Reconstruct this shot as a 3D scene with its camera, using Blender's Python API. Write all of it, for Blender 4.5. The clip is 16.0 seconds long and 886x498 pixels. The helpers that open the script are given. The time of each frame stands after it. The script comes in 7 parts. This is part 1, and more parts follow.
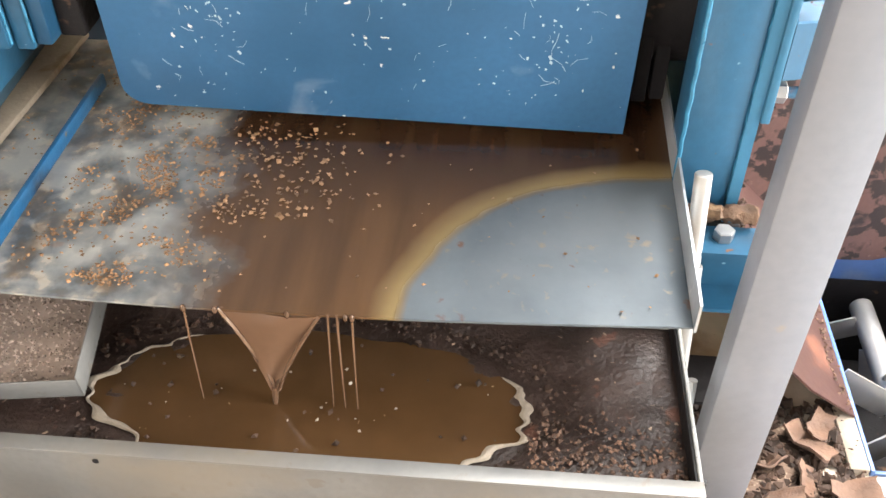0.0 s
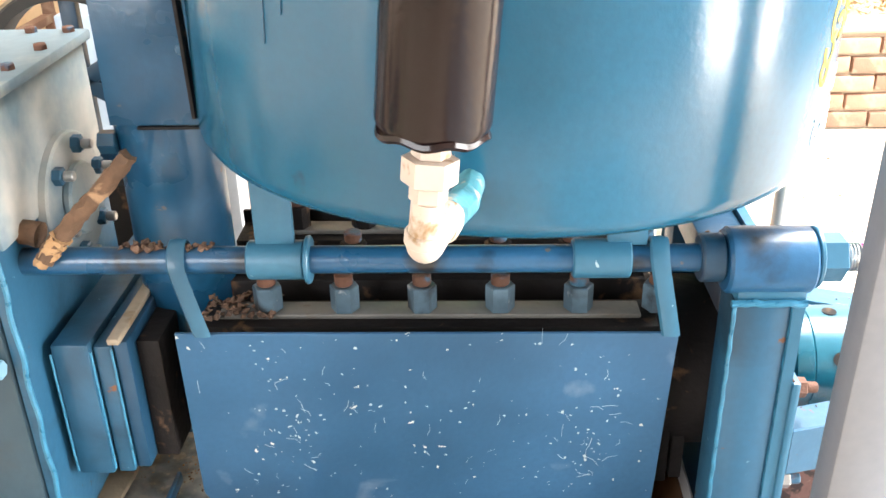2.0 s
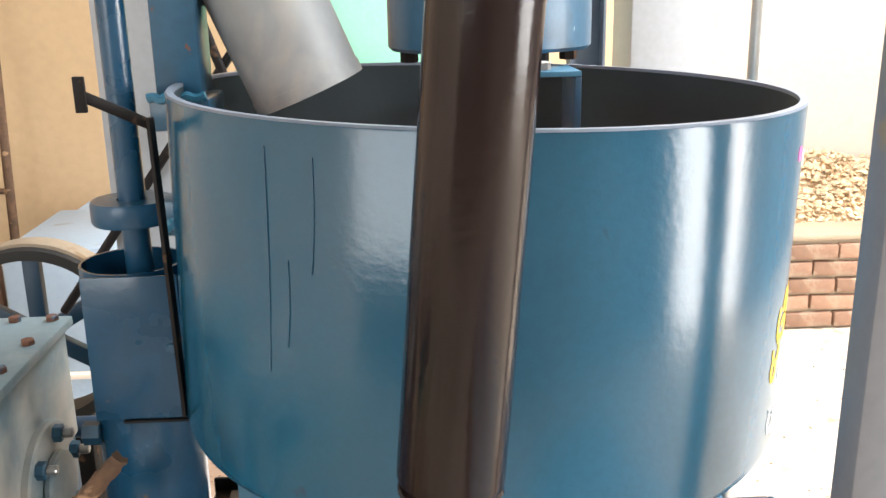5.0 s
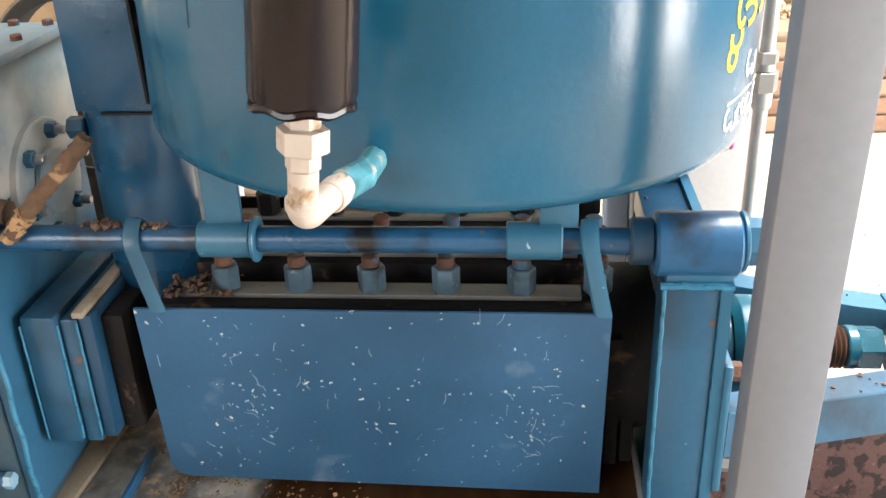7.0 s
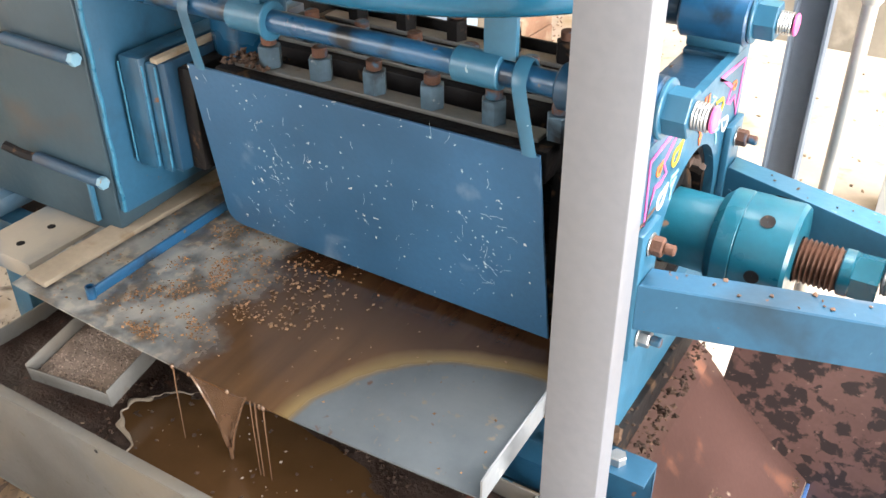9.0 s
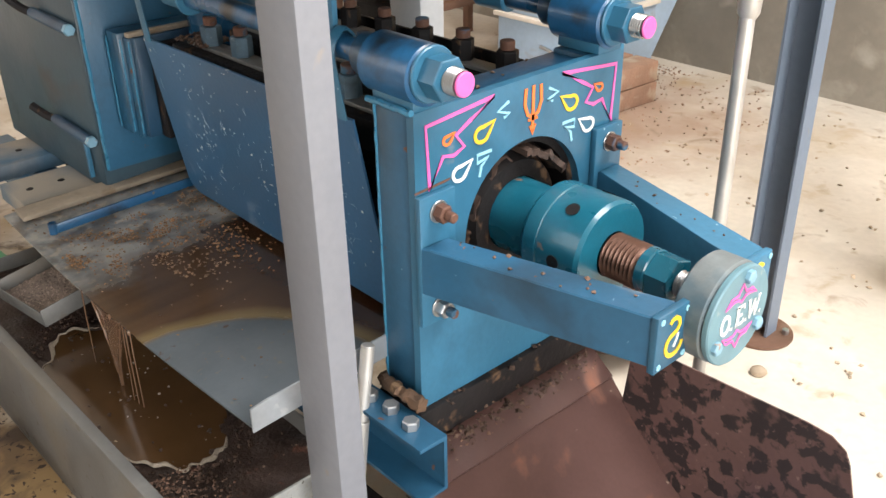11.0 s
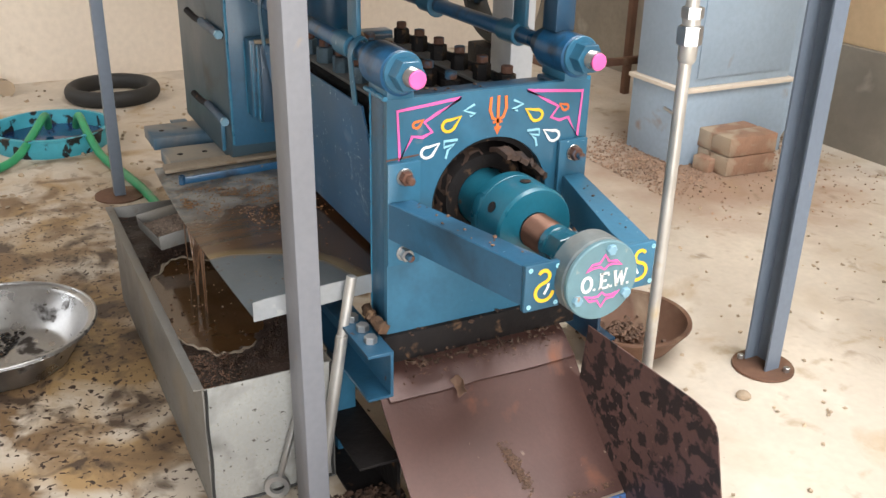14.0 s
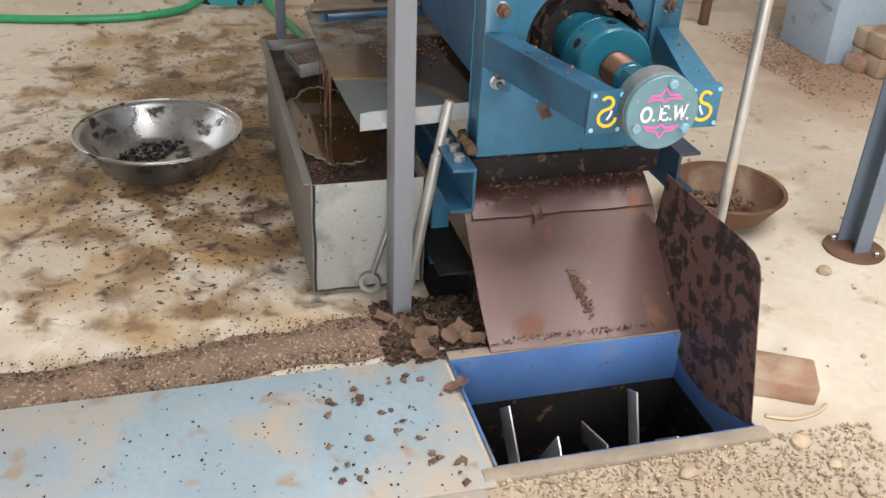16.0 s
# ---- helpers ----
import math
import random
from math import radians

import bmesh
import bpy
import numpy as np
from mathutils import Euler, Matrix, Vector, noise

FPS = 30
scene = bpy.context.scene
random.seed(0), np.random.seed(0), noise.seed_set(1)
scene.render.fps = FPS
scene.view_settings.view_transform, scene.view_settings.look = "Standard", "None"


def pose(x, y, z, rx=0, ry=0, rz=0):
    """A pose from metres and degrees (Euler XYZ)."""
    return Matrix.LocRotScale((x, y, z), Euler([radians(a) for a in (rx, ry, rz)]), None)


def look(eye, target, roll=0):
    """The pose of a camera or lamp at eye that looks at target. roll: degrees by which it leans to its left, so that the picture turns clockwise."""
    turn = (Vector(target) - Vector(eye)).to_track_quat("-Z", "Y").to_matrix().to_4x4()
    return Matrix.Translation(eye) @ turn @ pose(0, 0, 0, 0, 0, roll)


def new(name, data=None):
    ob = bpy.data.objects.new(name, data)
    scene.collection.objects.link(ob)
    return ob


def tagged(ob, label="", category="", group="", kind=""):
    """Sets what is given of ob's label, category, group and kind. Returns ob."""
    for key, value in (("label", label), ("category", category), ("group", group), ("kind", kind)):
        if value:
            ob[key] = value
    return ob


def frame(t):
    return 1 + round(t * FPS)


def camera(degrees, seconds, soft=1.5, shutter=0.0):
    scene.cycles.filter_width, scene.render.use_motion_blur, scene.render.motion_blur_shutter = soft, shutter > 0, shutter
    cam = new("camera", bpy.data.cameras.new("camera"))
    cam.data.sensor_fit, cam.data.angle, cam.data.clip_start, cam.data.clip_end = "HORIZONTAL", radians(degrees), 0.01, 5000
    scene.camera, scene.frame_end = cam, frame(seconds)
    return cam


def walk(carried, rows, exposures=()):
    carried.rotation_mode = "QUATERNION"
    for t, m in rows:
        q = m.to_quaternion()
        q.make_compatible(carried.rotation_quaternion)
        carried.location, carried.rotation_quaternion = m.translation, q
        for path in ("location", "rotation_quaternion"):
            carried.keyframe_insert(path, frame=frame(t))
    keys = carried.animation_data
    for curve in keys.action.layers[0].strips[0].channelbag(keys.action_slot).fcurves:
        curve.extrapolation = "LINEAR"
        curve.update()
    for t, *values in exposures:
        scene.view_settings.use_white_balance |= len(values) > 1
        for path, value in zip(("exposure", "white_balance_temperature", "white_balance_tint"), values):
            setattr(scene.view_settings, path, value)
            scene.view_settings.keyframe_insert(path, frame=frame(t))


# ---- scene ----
cam = camera(50.91, 16.0)
PATH = [
    (0.0, -0.2926, -1.1549, 1.1232, 48.52, -0.07, 4.81),
    (0.5, -0.3076, -1.2048, 1.2267, 51.01, 0.31, 3.99),
    (1.0, -0.3278, -1.2329, 1.3110, 53.97, 0.62, 3.12),
    (1.5, -0.3699, -1.2318, 1.3488, 58.75, 0.88, 1.98),
    (2.0, -0.3971, -1.1952, 1.4016, 63.30, 1.18, 1.63),
    (2.5, -0.4259, -1.0972, 1.4508, 66.47, 0.82, 0.99),
    (3.0, -0.4633, -1.0447, 1.5097, 68.97, 1.12, -1.56),
    (5.5, -0.4636, -1.2716, 1.5545, 74.47, 1.00, -3.32),
    (6.0, -0.3989, -1.3062, 1.5160, 71.67, 2.52, -1.52),
    (6.5, -0.3400, -1.2916, 1.4633, 67.79, 2.68, 0.39),
    (7.0, -0.2562, -1.2446, 1.3895, 63.85, 1.90, 4.70),
    (7.5, -0.1736, -1.2593, 1.3589, 59.88, -0.61, 10.83),
    (8.0, -0.0025, -1.2748, 1.3595, 56.12, -0.36, 18.87),
    (10.5, 0.7192, -0.9770, 1.2656, 60.26, 0.65, 44.34),
    (11.0, 0.8621, -0.9489, 1.2385, 62.01, 0.83, 47.31),
    (11.5, 1.0092, -0.9293, 1.2513, 63.30, 1.67, 49.85),
    (12.0, 1.1183, -0.8268, 1.2717, 63.57, 1.84, 54.64),
    (12.5, 1.2063, -0.7493, 1.2670, 64.47, 0.87, 59.37),
    (13.0, 1.2751, -0.7499, 1.2659, 65.04, 0.05, 61.97),
    (13.5, 1.3591, -0.8101, 1.2623, 65.99, -1.06, 62.57),
    (14.0, 1.4665, -0.8621, 1.2600, 66.03, -1.29, 62.97),
    (14.5, 1.5305, -0.8527, 1.2585, 64.47, -1.28, 64.84),
    (15.0, 1.6210, -0.8043, 1.2476, 62.59, -1.56, 68.35),
    (15.5, 1.7132, -0.7847, 1.2217, 61.48, -2.47, 71.53),
    (16.0, 1.7681, -0.7967, 1.2051, 59.86, -2.53, 75.13),
]
walk(cam, [(t, pose(x, y, z, rx, ry, rz)) for t, x, y, z, rx, ry, rz in PATH],
     exposures=[(0.0, 1.46), (0.5, 1.54), (1.5, 1.56), (3.0, 1.12), (5.5, 0.5), (6.5, 0.64), (7.0, 0.76), (7.5, 1.0), (8.0, 1.3), (10.5, 0.2), (12.0, -0.12), (13.0, -0.2), (14.5, -0.28), (15.3, -0.36), (16.0, -0.56)])

# ---- light ----
world = bpy.data.worlds.new("world")
scene.world = world
world.use_nodes = True
wn = world.node_tree.nodes
sky = wn.new("ShaderNodeTexSky")
sky.sky_type, sky.sun_disc = "NISHITA", False
sky.sun_elevation, sky.sun_rotation = radians(50), radians(117)
world.node_tree.links.new(sky.outputs[0], wn["Background"].inputs[0])
wn["Background"].inputs[1].default_value = 0.12
sun = new("sun", bpy.data.lights.new("sun", "SUN"))
sun.data.energy, sun.data.angle, sun.data.color = 3.0, radians(2), (1.0, 0.95, 0.86)
sun.matrix_world = look((3.0, -1.5, 4.0), (0.0, 0.0, 0.0))
SKY_COLOUR = (1.0, 0.99, 0.975)


def opening_light(name, size, power, m):
    lamp = new(name, bpy.data.lights.new(name, "AREA"))
    lamp.data.shape, lamp.data.size, lamp.data.size_y = "RECTANGLE", size[0], size[1]
    lamp.data.energy, lamp.data.color = power, SKY_COLOUR
    lamp.matrix_world = m
    return lamp


opening_light("door_daylight", (2.5, 2.9), 270, look((4.35, -1.45, 1.5), (0.0, -0.7, 1.2)))
# Fill lamp at an unseen window band, added to lift front faces.
opening_light("front_fill", (2.2, 1.9), 56, look((-2.72, -3.75, 2.2), (-1.3, 0.0, 0.9)))
# Fill lamp under an unseen skylight, added to brighten floor and tops.
opening_light("roof_fill", (2.6, 2.2), 365, look((1.5, 1.05, 4.1), (1.5, 1.05, 0.0)))

# ---- materials ----


def material(name, col, rough=0.5, metal=0.0, vary=0.18, big=3.0, fine=60.0, bump=0.1, layers=(), rough_vary=0.12, coat=0.0, island=0.0, object_vary=0.0, spec=0.5):
    """A surface with broad and fine variation. layers: (colour, noise scale, threshold, softness, roughness, metal) laid over one another."""
    m = bpy.data.materials.new(name)
    m.use_nodes = True
    nt = m.node_tree
    n, link = nt.nodes, nt.links.new
    b = n["Principled BSDF"]
    tc = n.new("ShaderNodeTexCoord")

    def noise_at(scale, detail=5.0, dist=0.0, shift=0.0):
        mp = n.new("ShaderNodeMapping")
        mp.inputs["Location"].default_value = (shift, shift * 1.7, shift * 0.6)
        link(tc.outputs["Object"], mp.inputs[0])
        t = n.new("ShaderNodeTexNoise")
        t.inputs["Scale"].default_value, t.inputs["Detail"].default_value = scale, detail
        t.inputs["Distortion"].default_value = dist
        link(mp.outputs[0], t.inputs["Vector"])
        return t.outputs["Fac"]

    def ramp(value, lo, hi, a=0.0, c=1.0):
        r = n.new("ShaderNodeMapRange")
        r.inputs[1].default_value, r.inputs[2].default_value, r.inputs[3].default_value, r.inputs[4].default_value = lo, hi, a, c
        link(value, r.inputs[0])
        return r.outputs[0]

    def mix(f, a, c):
        x = n.new("ShaderNodeMix")
        x.data_type = "RGBA"
        for s, v in ((x.inputs[0], f), (x.inputs[6], a), (x.inputs[7], c)):
            if hasattr(v, "is_linked"):
                link(v, s)
            elif isinstance(v, (tuple, list)):
                s.default_value = (*v[:3], 1.0)
            else:
                s.default_value = v
        return x.outputs[2]

    def mixf(f, a, c):
        x = n.new("ShaderNodeMix")
        for s, v in ((x.inputs[0], f), (x.inputs[2], a), (x.inputs[3], c)):
            if hasattr(v, "is_linked"):
                link(v, s)
            else:
                s.default_value = v
        return x.outputs[0]

    dark = tuple(v * (1 - vary) for v in col)
    light = tuple(min(1.0, v * (1 + vary)) for v in col)
    f1, f2 = noise_at(big, 4.0), noise_at(fine, 6.0, 0.0, 3.1)
    c = mix(ramp(f1, 0.3, 0.7), dark, light)
    c = mix(ramp(f2, 0.35, 0.75, 0.0, 0.35), c, tuple(v * 0.75 for v in col))
    if island or object_vary:
        rnd = n.new("ShaderNodeNewGeometry").outputs["Random Per Island"] if island else n.new("ShaderNodeObjectInfo").outputs["Random"]
        hv = n.new("ShaderNodeHueSaturation")
        link(ramp(rnd, 0.0, 1.0, 1 - (island or object_vary), 1 + (island or object_vary)), hv.inputs["Value"])
        link(c, hv.inputs["Color"])
        c = hv.outputs[0]
    r = ramp(f1, 0.3, 0.7, max(0.02, rough - rough_vary), min(1.0, rough + rough_vary))
    mt = metal
    for k, (lc, ls, th, soft, lr, lm) in enumerate(layers):
        f = ramp(noise_at(ls, 6.0, 0.3, 7.3 + 5.1 * k), th, th + soft)
        c, r, mt = mix(f, c, lc), mixf(f, r, lr), mixf(f, mt, lm)
    link(c, b.inputs["Base Color"])
    link(r, b.inputs["Roughness"])
    if hasattr(mt, "is_linked"):
        link(mt, b.inputs["Metallic"])
    else:
        b.inputs["Metallic"].default_value = mt
    b.inputs["Coat Weight"].default_value = coat
    b.inputs["Coat Roughness"].default_value = 0.12
    b.inputs["Specular IOR Level"].default_value = spec
    if bump:
        bp = n.new("ShaderNodeBump")
        bp.inputs["Strength"].default_value, bp.inputs["Distance"].default_value = bump, 0.004
        link(f2, bp.inputs["Height"])
        link(bp.outputs[0], b.inputs["Normal"])
    return m


RUST = (0.17, 0.07, 0.035)
CHIP = (0.62, 0.62, 0.6)
blue = material("blue_paint", (0.02, 0.09, 0.165), 0.38, vary=0.22, big=2.5, fine=90, bump=0.12, coat=0.15,
                layers=(((0.01, 0.03, 0.05), 7, 0.54, 0.22, 0.5, 0.0), (RUST, 38, 0.70, 0.03, 0.85, 0.0), ((0.35, 0.30, 0.24), 5, 0.66, 0.2, 0.7, 0.0), ((0.24, 0.36, 0.42), 55, 0.725, 0.02, 0.6, 0.0)))
blue_light = material("bright_blue_paint", (0.031, 0.132, 0.22), 0.4, vary=0.2, big=3, fine=80, bump=0.12, coat=0.15,
                      layers=(((0.012, 0.055, 0.1), 5, 0.53, 0.25, 0.45, 0.0), ((0.4, 0.33, 0.26), 6, 0.68, 0.15, 0.7, 0.0), ((0.3, 0.42, 0.48), 60, 0.72, 0.02, 0.6, 0.0), ((0.12, 0.07, 0.05), 34, 0.73, 0.03, 0.8, 0.0)))
blue_dark = material("dark_blue_paint", (0.01, 0.052, 0.105), 0.42, vary=0.25, big=3, fine=80, bump=0.15, coat=0.1,
                     layers=(((0.05, 0.035, 0.03), 4, 0.55, 0.2, 0.7, 0.0), (RUST, 30, 0.72, 0.04, 0.85, 0.0)))
oily_blue = material("oil_smeared_blue_paint", (0.015, 0.085, 0.185), 0.34, vary=0.25, big=6, fine=90, bump=0.15, coat=0.15,
                     layers=(((0.012, 0.014, 0.018), 11, 0.5, 0.16, 0.3, 0.0), ((0.16, 0.12, 0.09), 40, 0.68, 0.05, 0.7, 0.0)))
guard_paint = material("scratched_blue_paint", (0.034, 0.112, 0.22), 0.42, vary=0.26, big=3.2, fine=120, bump=0.08, coat=0.1,
                       layers=((CHIP, 75, 0.70, 0.012, 0.6, 0.0), ((0.25, 0.33, 0.42), 7, 0.62, 0.2, 0.5, 0.0)))
tank_paint = material("kettle_blue_enamel", (0.009, 0.088, 0.162), 0.19, vary=0.26, big=2.2, fine=110, bump=0.09, coat=0.15, rough_vary=0.04,
                      layers=(((0.07, 0.14, 0.18), 2.2, 0.62, 0.2, 0.4, 0.0), ((0.02, 0.05, 0.08), 14, 0.70, 0.06, 0.3, 0.0)))
riser_paint = material("deep_blue_riser_paint", (0.009, 0.062, 0.13), 0.28, vary=0.28, big=6, fine=90, bump=0.12, coat=0.1,
                       layers=(((0.02, 0.14, 0.28), 5, 0.62, 0.2, 0.35, 0.0), ((0.2, 0.14, 0.1), 34, 0.71, 0.04, 0.8, 0.0)))
teal = material("teal_paint", (0.008, 0.1, 0.15), 0.3, vary=0.2, big=9, fine=120, bump=0.08, coat=0.3,
                layers=(((0.2, 0.12, 0.08), 30, 0.70, 0.05, 0.8, 0.0),))
kettle_inside = material("kettle_inside_steel", (0.03, 0.05, 0.06), 0.6, 0.3, vary=0.3)
# Black of oily steel, also darkened to hold shade in the cage.
cake_black = material("oily_shaded_black_steel", (0.012, 0.010, 0.010), 0.6, 0.0, vary=0.4, bump=0.5, spec=0.2, layers=(((0.12, 0.07, 0.04), 26, 0.62, 0.08, 0.8, 0.0),))
grey_post = material("grey_primer_paint", (0.22, 0.225, 0.25), 0.5, vary=0.08, big=2, fine=70, bump=0.06,
                     layers=(((0.3, 0.25, 0.2), 14, 0.70, 0.06, 0.7, 0.0),))
cabinet_grey = material("grey_blue_sheet_paint", (0.33, 0.42, 0.52), 0.5, vary=0.12, big=2, fine=50, bump=0.05,
                        layers=(((0.3, 0.22, 0.17), 7, 0.64, 0.15, 0.8, 0.0),))
zinc = material("galvanised_sheet", (0.46, 0.48, 0.5), 0.42, 0.55, vary=0.15, big=12, fine=90, bump=0.08,
                layers=(((0.22, 0.15, 0.09), 5, 0.58, 0.2, 0.7, 0.0), ((0.7, 0.7, 0.68), 26, 0.66, 0.1, 0.6, 0.2)))
# Darker than the end wall: grime, plus the bin front's shade in the colour.
bin_zinc = material("dull_shaded_galvanised_sheet", (0.19, 0.185, 0.175), 0.5, 0.35, vary=0.15, big=9, fine=110, bump=0.1,
                    layers=(((0.16, 0.14, 0.12), 45, 0.64, 0.08, 0.7, 0.0), ((0.2, 0.165, 0.12), 5, 0.52, 0.25, 0.7, 0.0)))
steel = material("bare_steel", (0.45, 0.45, 0.45), 0.35, 0.9, vary=0.15, bump=0.06, layers=((RUST, 40, 0.68, 0.08, 0.8, 0.0),))
pipe_steel = material("galvanised_pipe", (0.55, 0.53, 0.5), 0.42, 0.6, vary=0.15, big=10, bump=0.06, layers=(((0.5, 0.36, 0.15), 5, 0.68, 0.1, 0.7, 0.0),))
rusty = material("rusty_bolt", (0.14, 0.065, 0.042), 0.75, 0.2, vary=0.3, fine=200, bump=0.4, layers=(((0.03, 0.1, 0.17), 30, 0.52, 0.1, 0.5, 0.0),))
thread_mat = material("browned_thread", (0.12, 0.06, 0.04), 0.42, 0.6, vary=0.3, bump=0.1)
maroon = material("worn_rust_sheet", (0.088, 0.044, 0.037), 0.36, 0.25, vary=0.18, big=5, fine=120, bump=0.1, rough_vary=0.08,
                  layers=(((0.2, 0.075, 0.04), 9, 0.62, 0.14, 0.75, 0.0), ((0.27, 0.2, 0.15), 60, 0.72, 0.05, 0.8, 0.0)))
mottled = material("mottled_rust_sheet", (0.15, 0.083, 0.072), 0.55, 0.15, vary=0.15, big=6, fine=100, bump=0.15,
                   layers=(((0.03, 0.02, 0.02), 36, 0.5, 0.06, 0.6, 0.0), ((0.028, 0.02, 0.02), 15, 0.57, 0.08, 0.6, 0.0), ((0.24, 0.15, 0.13), 70, 0.66, 0.08, 0.7, 0.0)))
end_zinc = material("speckled_whitish_sheet", (0.32, 0.32, 0.305), 0.55, 0.2, vary=0.12, big=7, fine=120, bump=0.1,
                    layers=(((0.3, 0.29, 0.26), 130, 0.56, 0.08, 0.7, 0.0), ((0.15, 0.145, 0.135), 9, 0.48, 0.2, 0.7, 0.0), ((0.08, 0.07, 0.06), 95, 0.66, 0.03, 0.7, 0.0)))
channel_paint = material("blue_grey_channel_paint", (0.16, 0.195, 0.25), 0.45, vary=0.12, big=2, fine=60, bump=0.06, layers=(((0.3, 0.25, 0.2), 16, 0.71, 0.05, 0.8, 0.0),))
dusty_beam = material("dusty_blue_beam_paint", (0.05, 0.11, 0.17), 0.6, vary=0.2, big=5, fine=60, bump=0.15, layers=(((0.32, 0.28, 0.23), 4, 0.42, 0.2, 0.8, 0.0),))
drum_teal = material("teal_drum_streaked_black", (0.06, 0.36, 0.46), 0.45, vary=0.15, big=9, bump=0.1, layers=(((0.01, 0.012, 0.014), 16, 0.55, 0.04, 0.5, 0.0),))
dusty_edge = material("dusty_cement_edge", (0.31, 0.255, 0.2), 0.95, vary=0.25, big=12, fine=70, bump=0.7)
rust_bowl_mat = material("rusted_iron_bowl", (0.16, 0.085, 0.055), 0.7, 0.3, vary=0.3, big=8, bump=0.3, layers=(((0.3, 0.22, 0.15), 7, 0.56, 0.2, 0.85, 0.0),))
black_enamel = material("black_brown_enamel", (0.012, 0.005, 0.005), 0.17, 0.0, vary=0.3, big=6, fine=110, bump=0.07, coat=0.0, rough_vary=0.06, spec=0.36,
                        layers=(((0.3, 0.24, 0.22), 75, 0.745, 0.02, 0.6, 0.0),))
ivory = material("ivory_plastic", (0.56, 0.47, 0.4), 0.4, vary=0.1, big=30, bump=0.05, layers=(((0.3, 0.19, 0.1), 40, 0.6, 0.08, 0.6, 0.0),))
white_paint = material("white_lettering_paint", (0.8, 0.8, 0.78), 0.5, vary=0.05, bump=0)
pink_paint = material("pink_paint", (0.8, 0.13, 0.4), 0.5, vary=0.08, bump=0)
orange_paint = material("orange_paint", (0.78, 0.18, 0.04), 0.5, vary=0.08, bump=0)
yellow_paint = material("yellow_paint", (0.78, 0.5, 0.03), 0.5, vary=0.08, bump=0)
sky_paint = material("pale_blue_paint", (0.3, 0.6, 0.72), 0.5, vary=0.08, bump=0)
cap_grey = material("grey_green_cap_paint", (0.13, 0.24, 0.28), 0.45, vary=0.12, big=14, bump=0.08, layers=(((0.45, 0.42, 0.36), 22, 0.63, 0.1, 0.8, 0.0),))
dusty_cap = material("dusty_cap_rim", (0.15, 0.165, 0.165), 0.75, vary=0.3, big=20, bump=0.4, layers=(((0.03, 0.08, 0.11), 9, 0.52, 0.15, 0.5, 0.0),))
union_teal = material("rough_teal_sealant", (0.07, 0.25, 0.31), 0.5, vary=0.35, big=60, bump=0.6, layers=(((0.45, 0.4, 0.33), 50, 0.6, 0.08, 0.7, 0.0),))
bolt_blue = material("pale_blue_bolt_paint", (0.2, 0.36, 0.46), 0.4, vary=0.15, big=30, bump=0.1, layers=(((0.3, 0.2, 0.13), 50, 0.66, 0.06, 0.8, 0.0),))
chip_white = material("bared_primer", (0.42, 0.52, 0.58), 0.6, vary=0.1, bump=0)
weld = material("painted_weld_bead", (0.035, 0.18, 0.3), 0.35, vary=0.25, big=60, bump=0.4, coat=0.2)
nut_paint = material("worn_grey_blue_nut", (0.1, 0.16, 0.21), 0.42, 0.2, vary=0.3, big=30, fine=120, bump=0.15, layers=(((0.014, 0.014, 0.016), 16, 0.5, 0.14, 0.4, 0.0), ((0.3, 0.33, 0.35), 50, 0.66, 0.06, 0.5, 0.3)))
wood = material("weathered_stick_wood", (0.12, 0.068, 0.04), 0.85, vary=0.45, big=30, fine=110, bump=0.9, layers=(((0.34, 0.21, 0.12), 22, 0.6, 0.06, 0.85, 0.0),))
pale_wood = material("dry_wood_chunk", (0.4, 0.24, 0.12), 0.85, vary=0.3, big=25, bump=0.5)
brick_mat = material("fired_clay_brick", (0.31, 0.18, 0.12), 0.9, vary=0.2, big=14, fine=120, bump=0.5, object_vary=0.22, layers=(((0.42, 0.33, 0.24), 9, 0.49, 0.15, 0.95, 0.0),))
mortar = material("mud_mortar", (0.4, 0.31, 0.22), 0.95, vary=0.2, bump=0.6)
aluminium = material("aluminium_basin", (0.42, 0.42, 0.42), 0.34, 0.95, vary=0.1, big=18, fine=90, bump=0.1, layers=(((0.02, 0.013, 0.01), 11, 0.57, 0.06, 0.5, 0.0),))
green_hose_mat = material("green_garden_hose", (0.035, 0.3, 0.13), 0.4, vary=0.15, big=20, bump=0.05)
drum_liquid = material("drum_liquid", (0.01, 0.03, 0.12), 0.12, vary=0.1, bump=0)
black_rubber = material("black_rubber", (0.02, 0.02, 0.02), 0.6, vary=0.3, bump=0.1)
flake_mat = material("seed_cake_crumbs", (0.27, 0.15, 0.075), 0.85, vary=0.3, fine=300, bump=0.3, island=0.55)
dark_crumbs = material("oily_dark_crumbs", (0.055, 0.033, 0.023), 0.7, vary=0.3, bump=0.3, spec=0.25, island=0.6)
husk_mat = material("brown_cake_flake", (0.13, 0.075, 0.05), 0.85, vary=0.3, big=30, fine=140, bump=0.6, island=0.4)
pellet_mat = material("groundnut_pods", (0.56, 0.42, 0.27), 0.85, vary=0.2, bump=0.4, island=0.25)
gravel_mat = material("dusty_gravel", (0.4, 0.31, 0.22), 0.95, vary=0.25, bump=0.4, island=0.4)
sludge = material("oily_sludge", (0.034, 0.019, 0.014), 0.5, vary=0.4, big=12, fine=140, bump=0.9,
                  layers=(((0.11, 0.045, 0.028), 24, 0.62, 0.06, 0.6, 0.0), ((0.3, 0.22, 0.16), 90, 0.68, 0.04, 0.8, 0.0)))
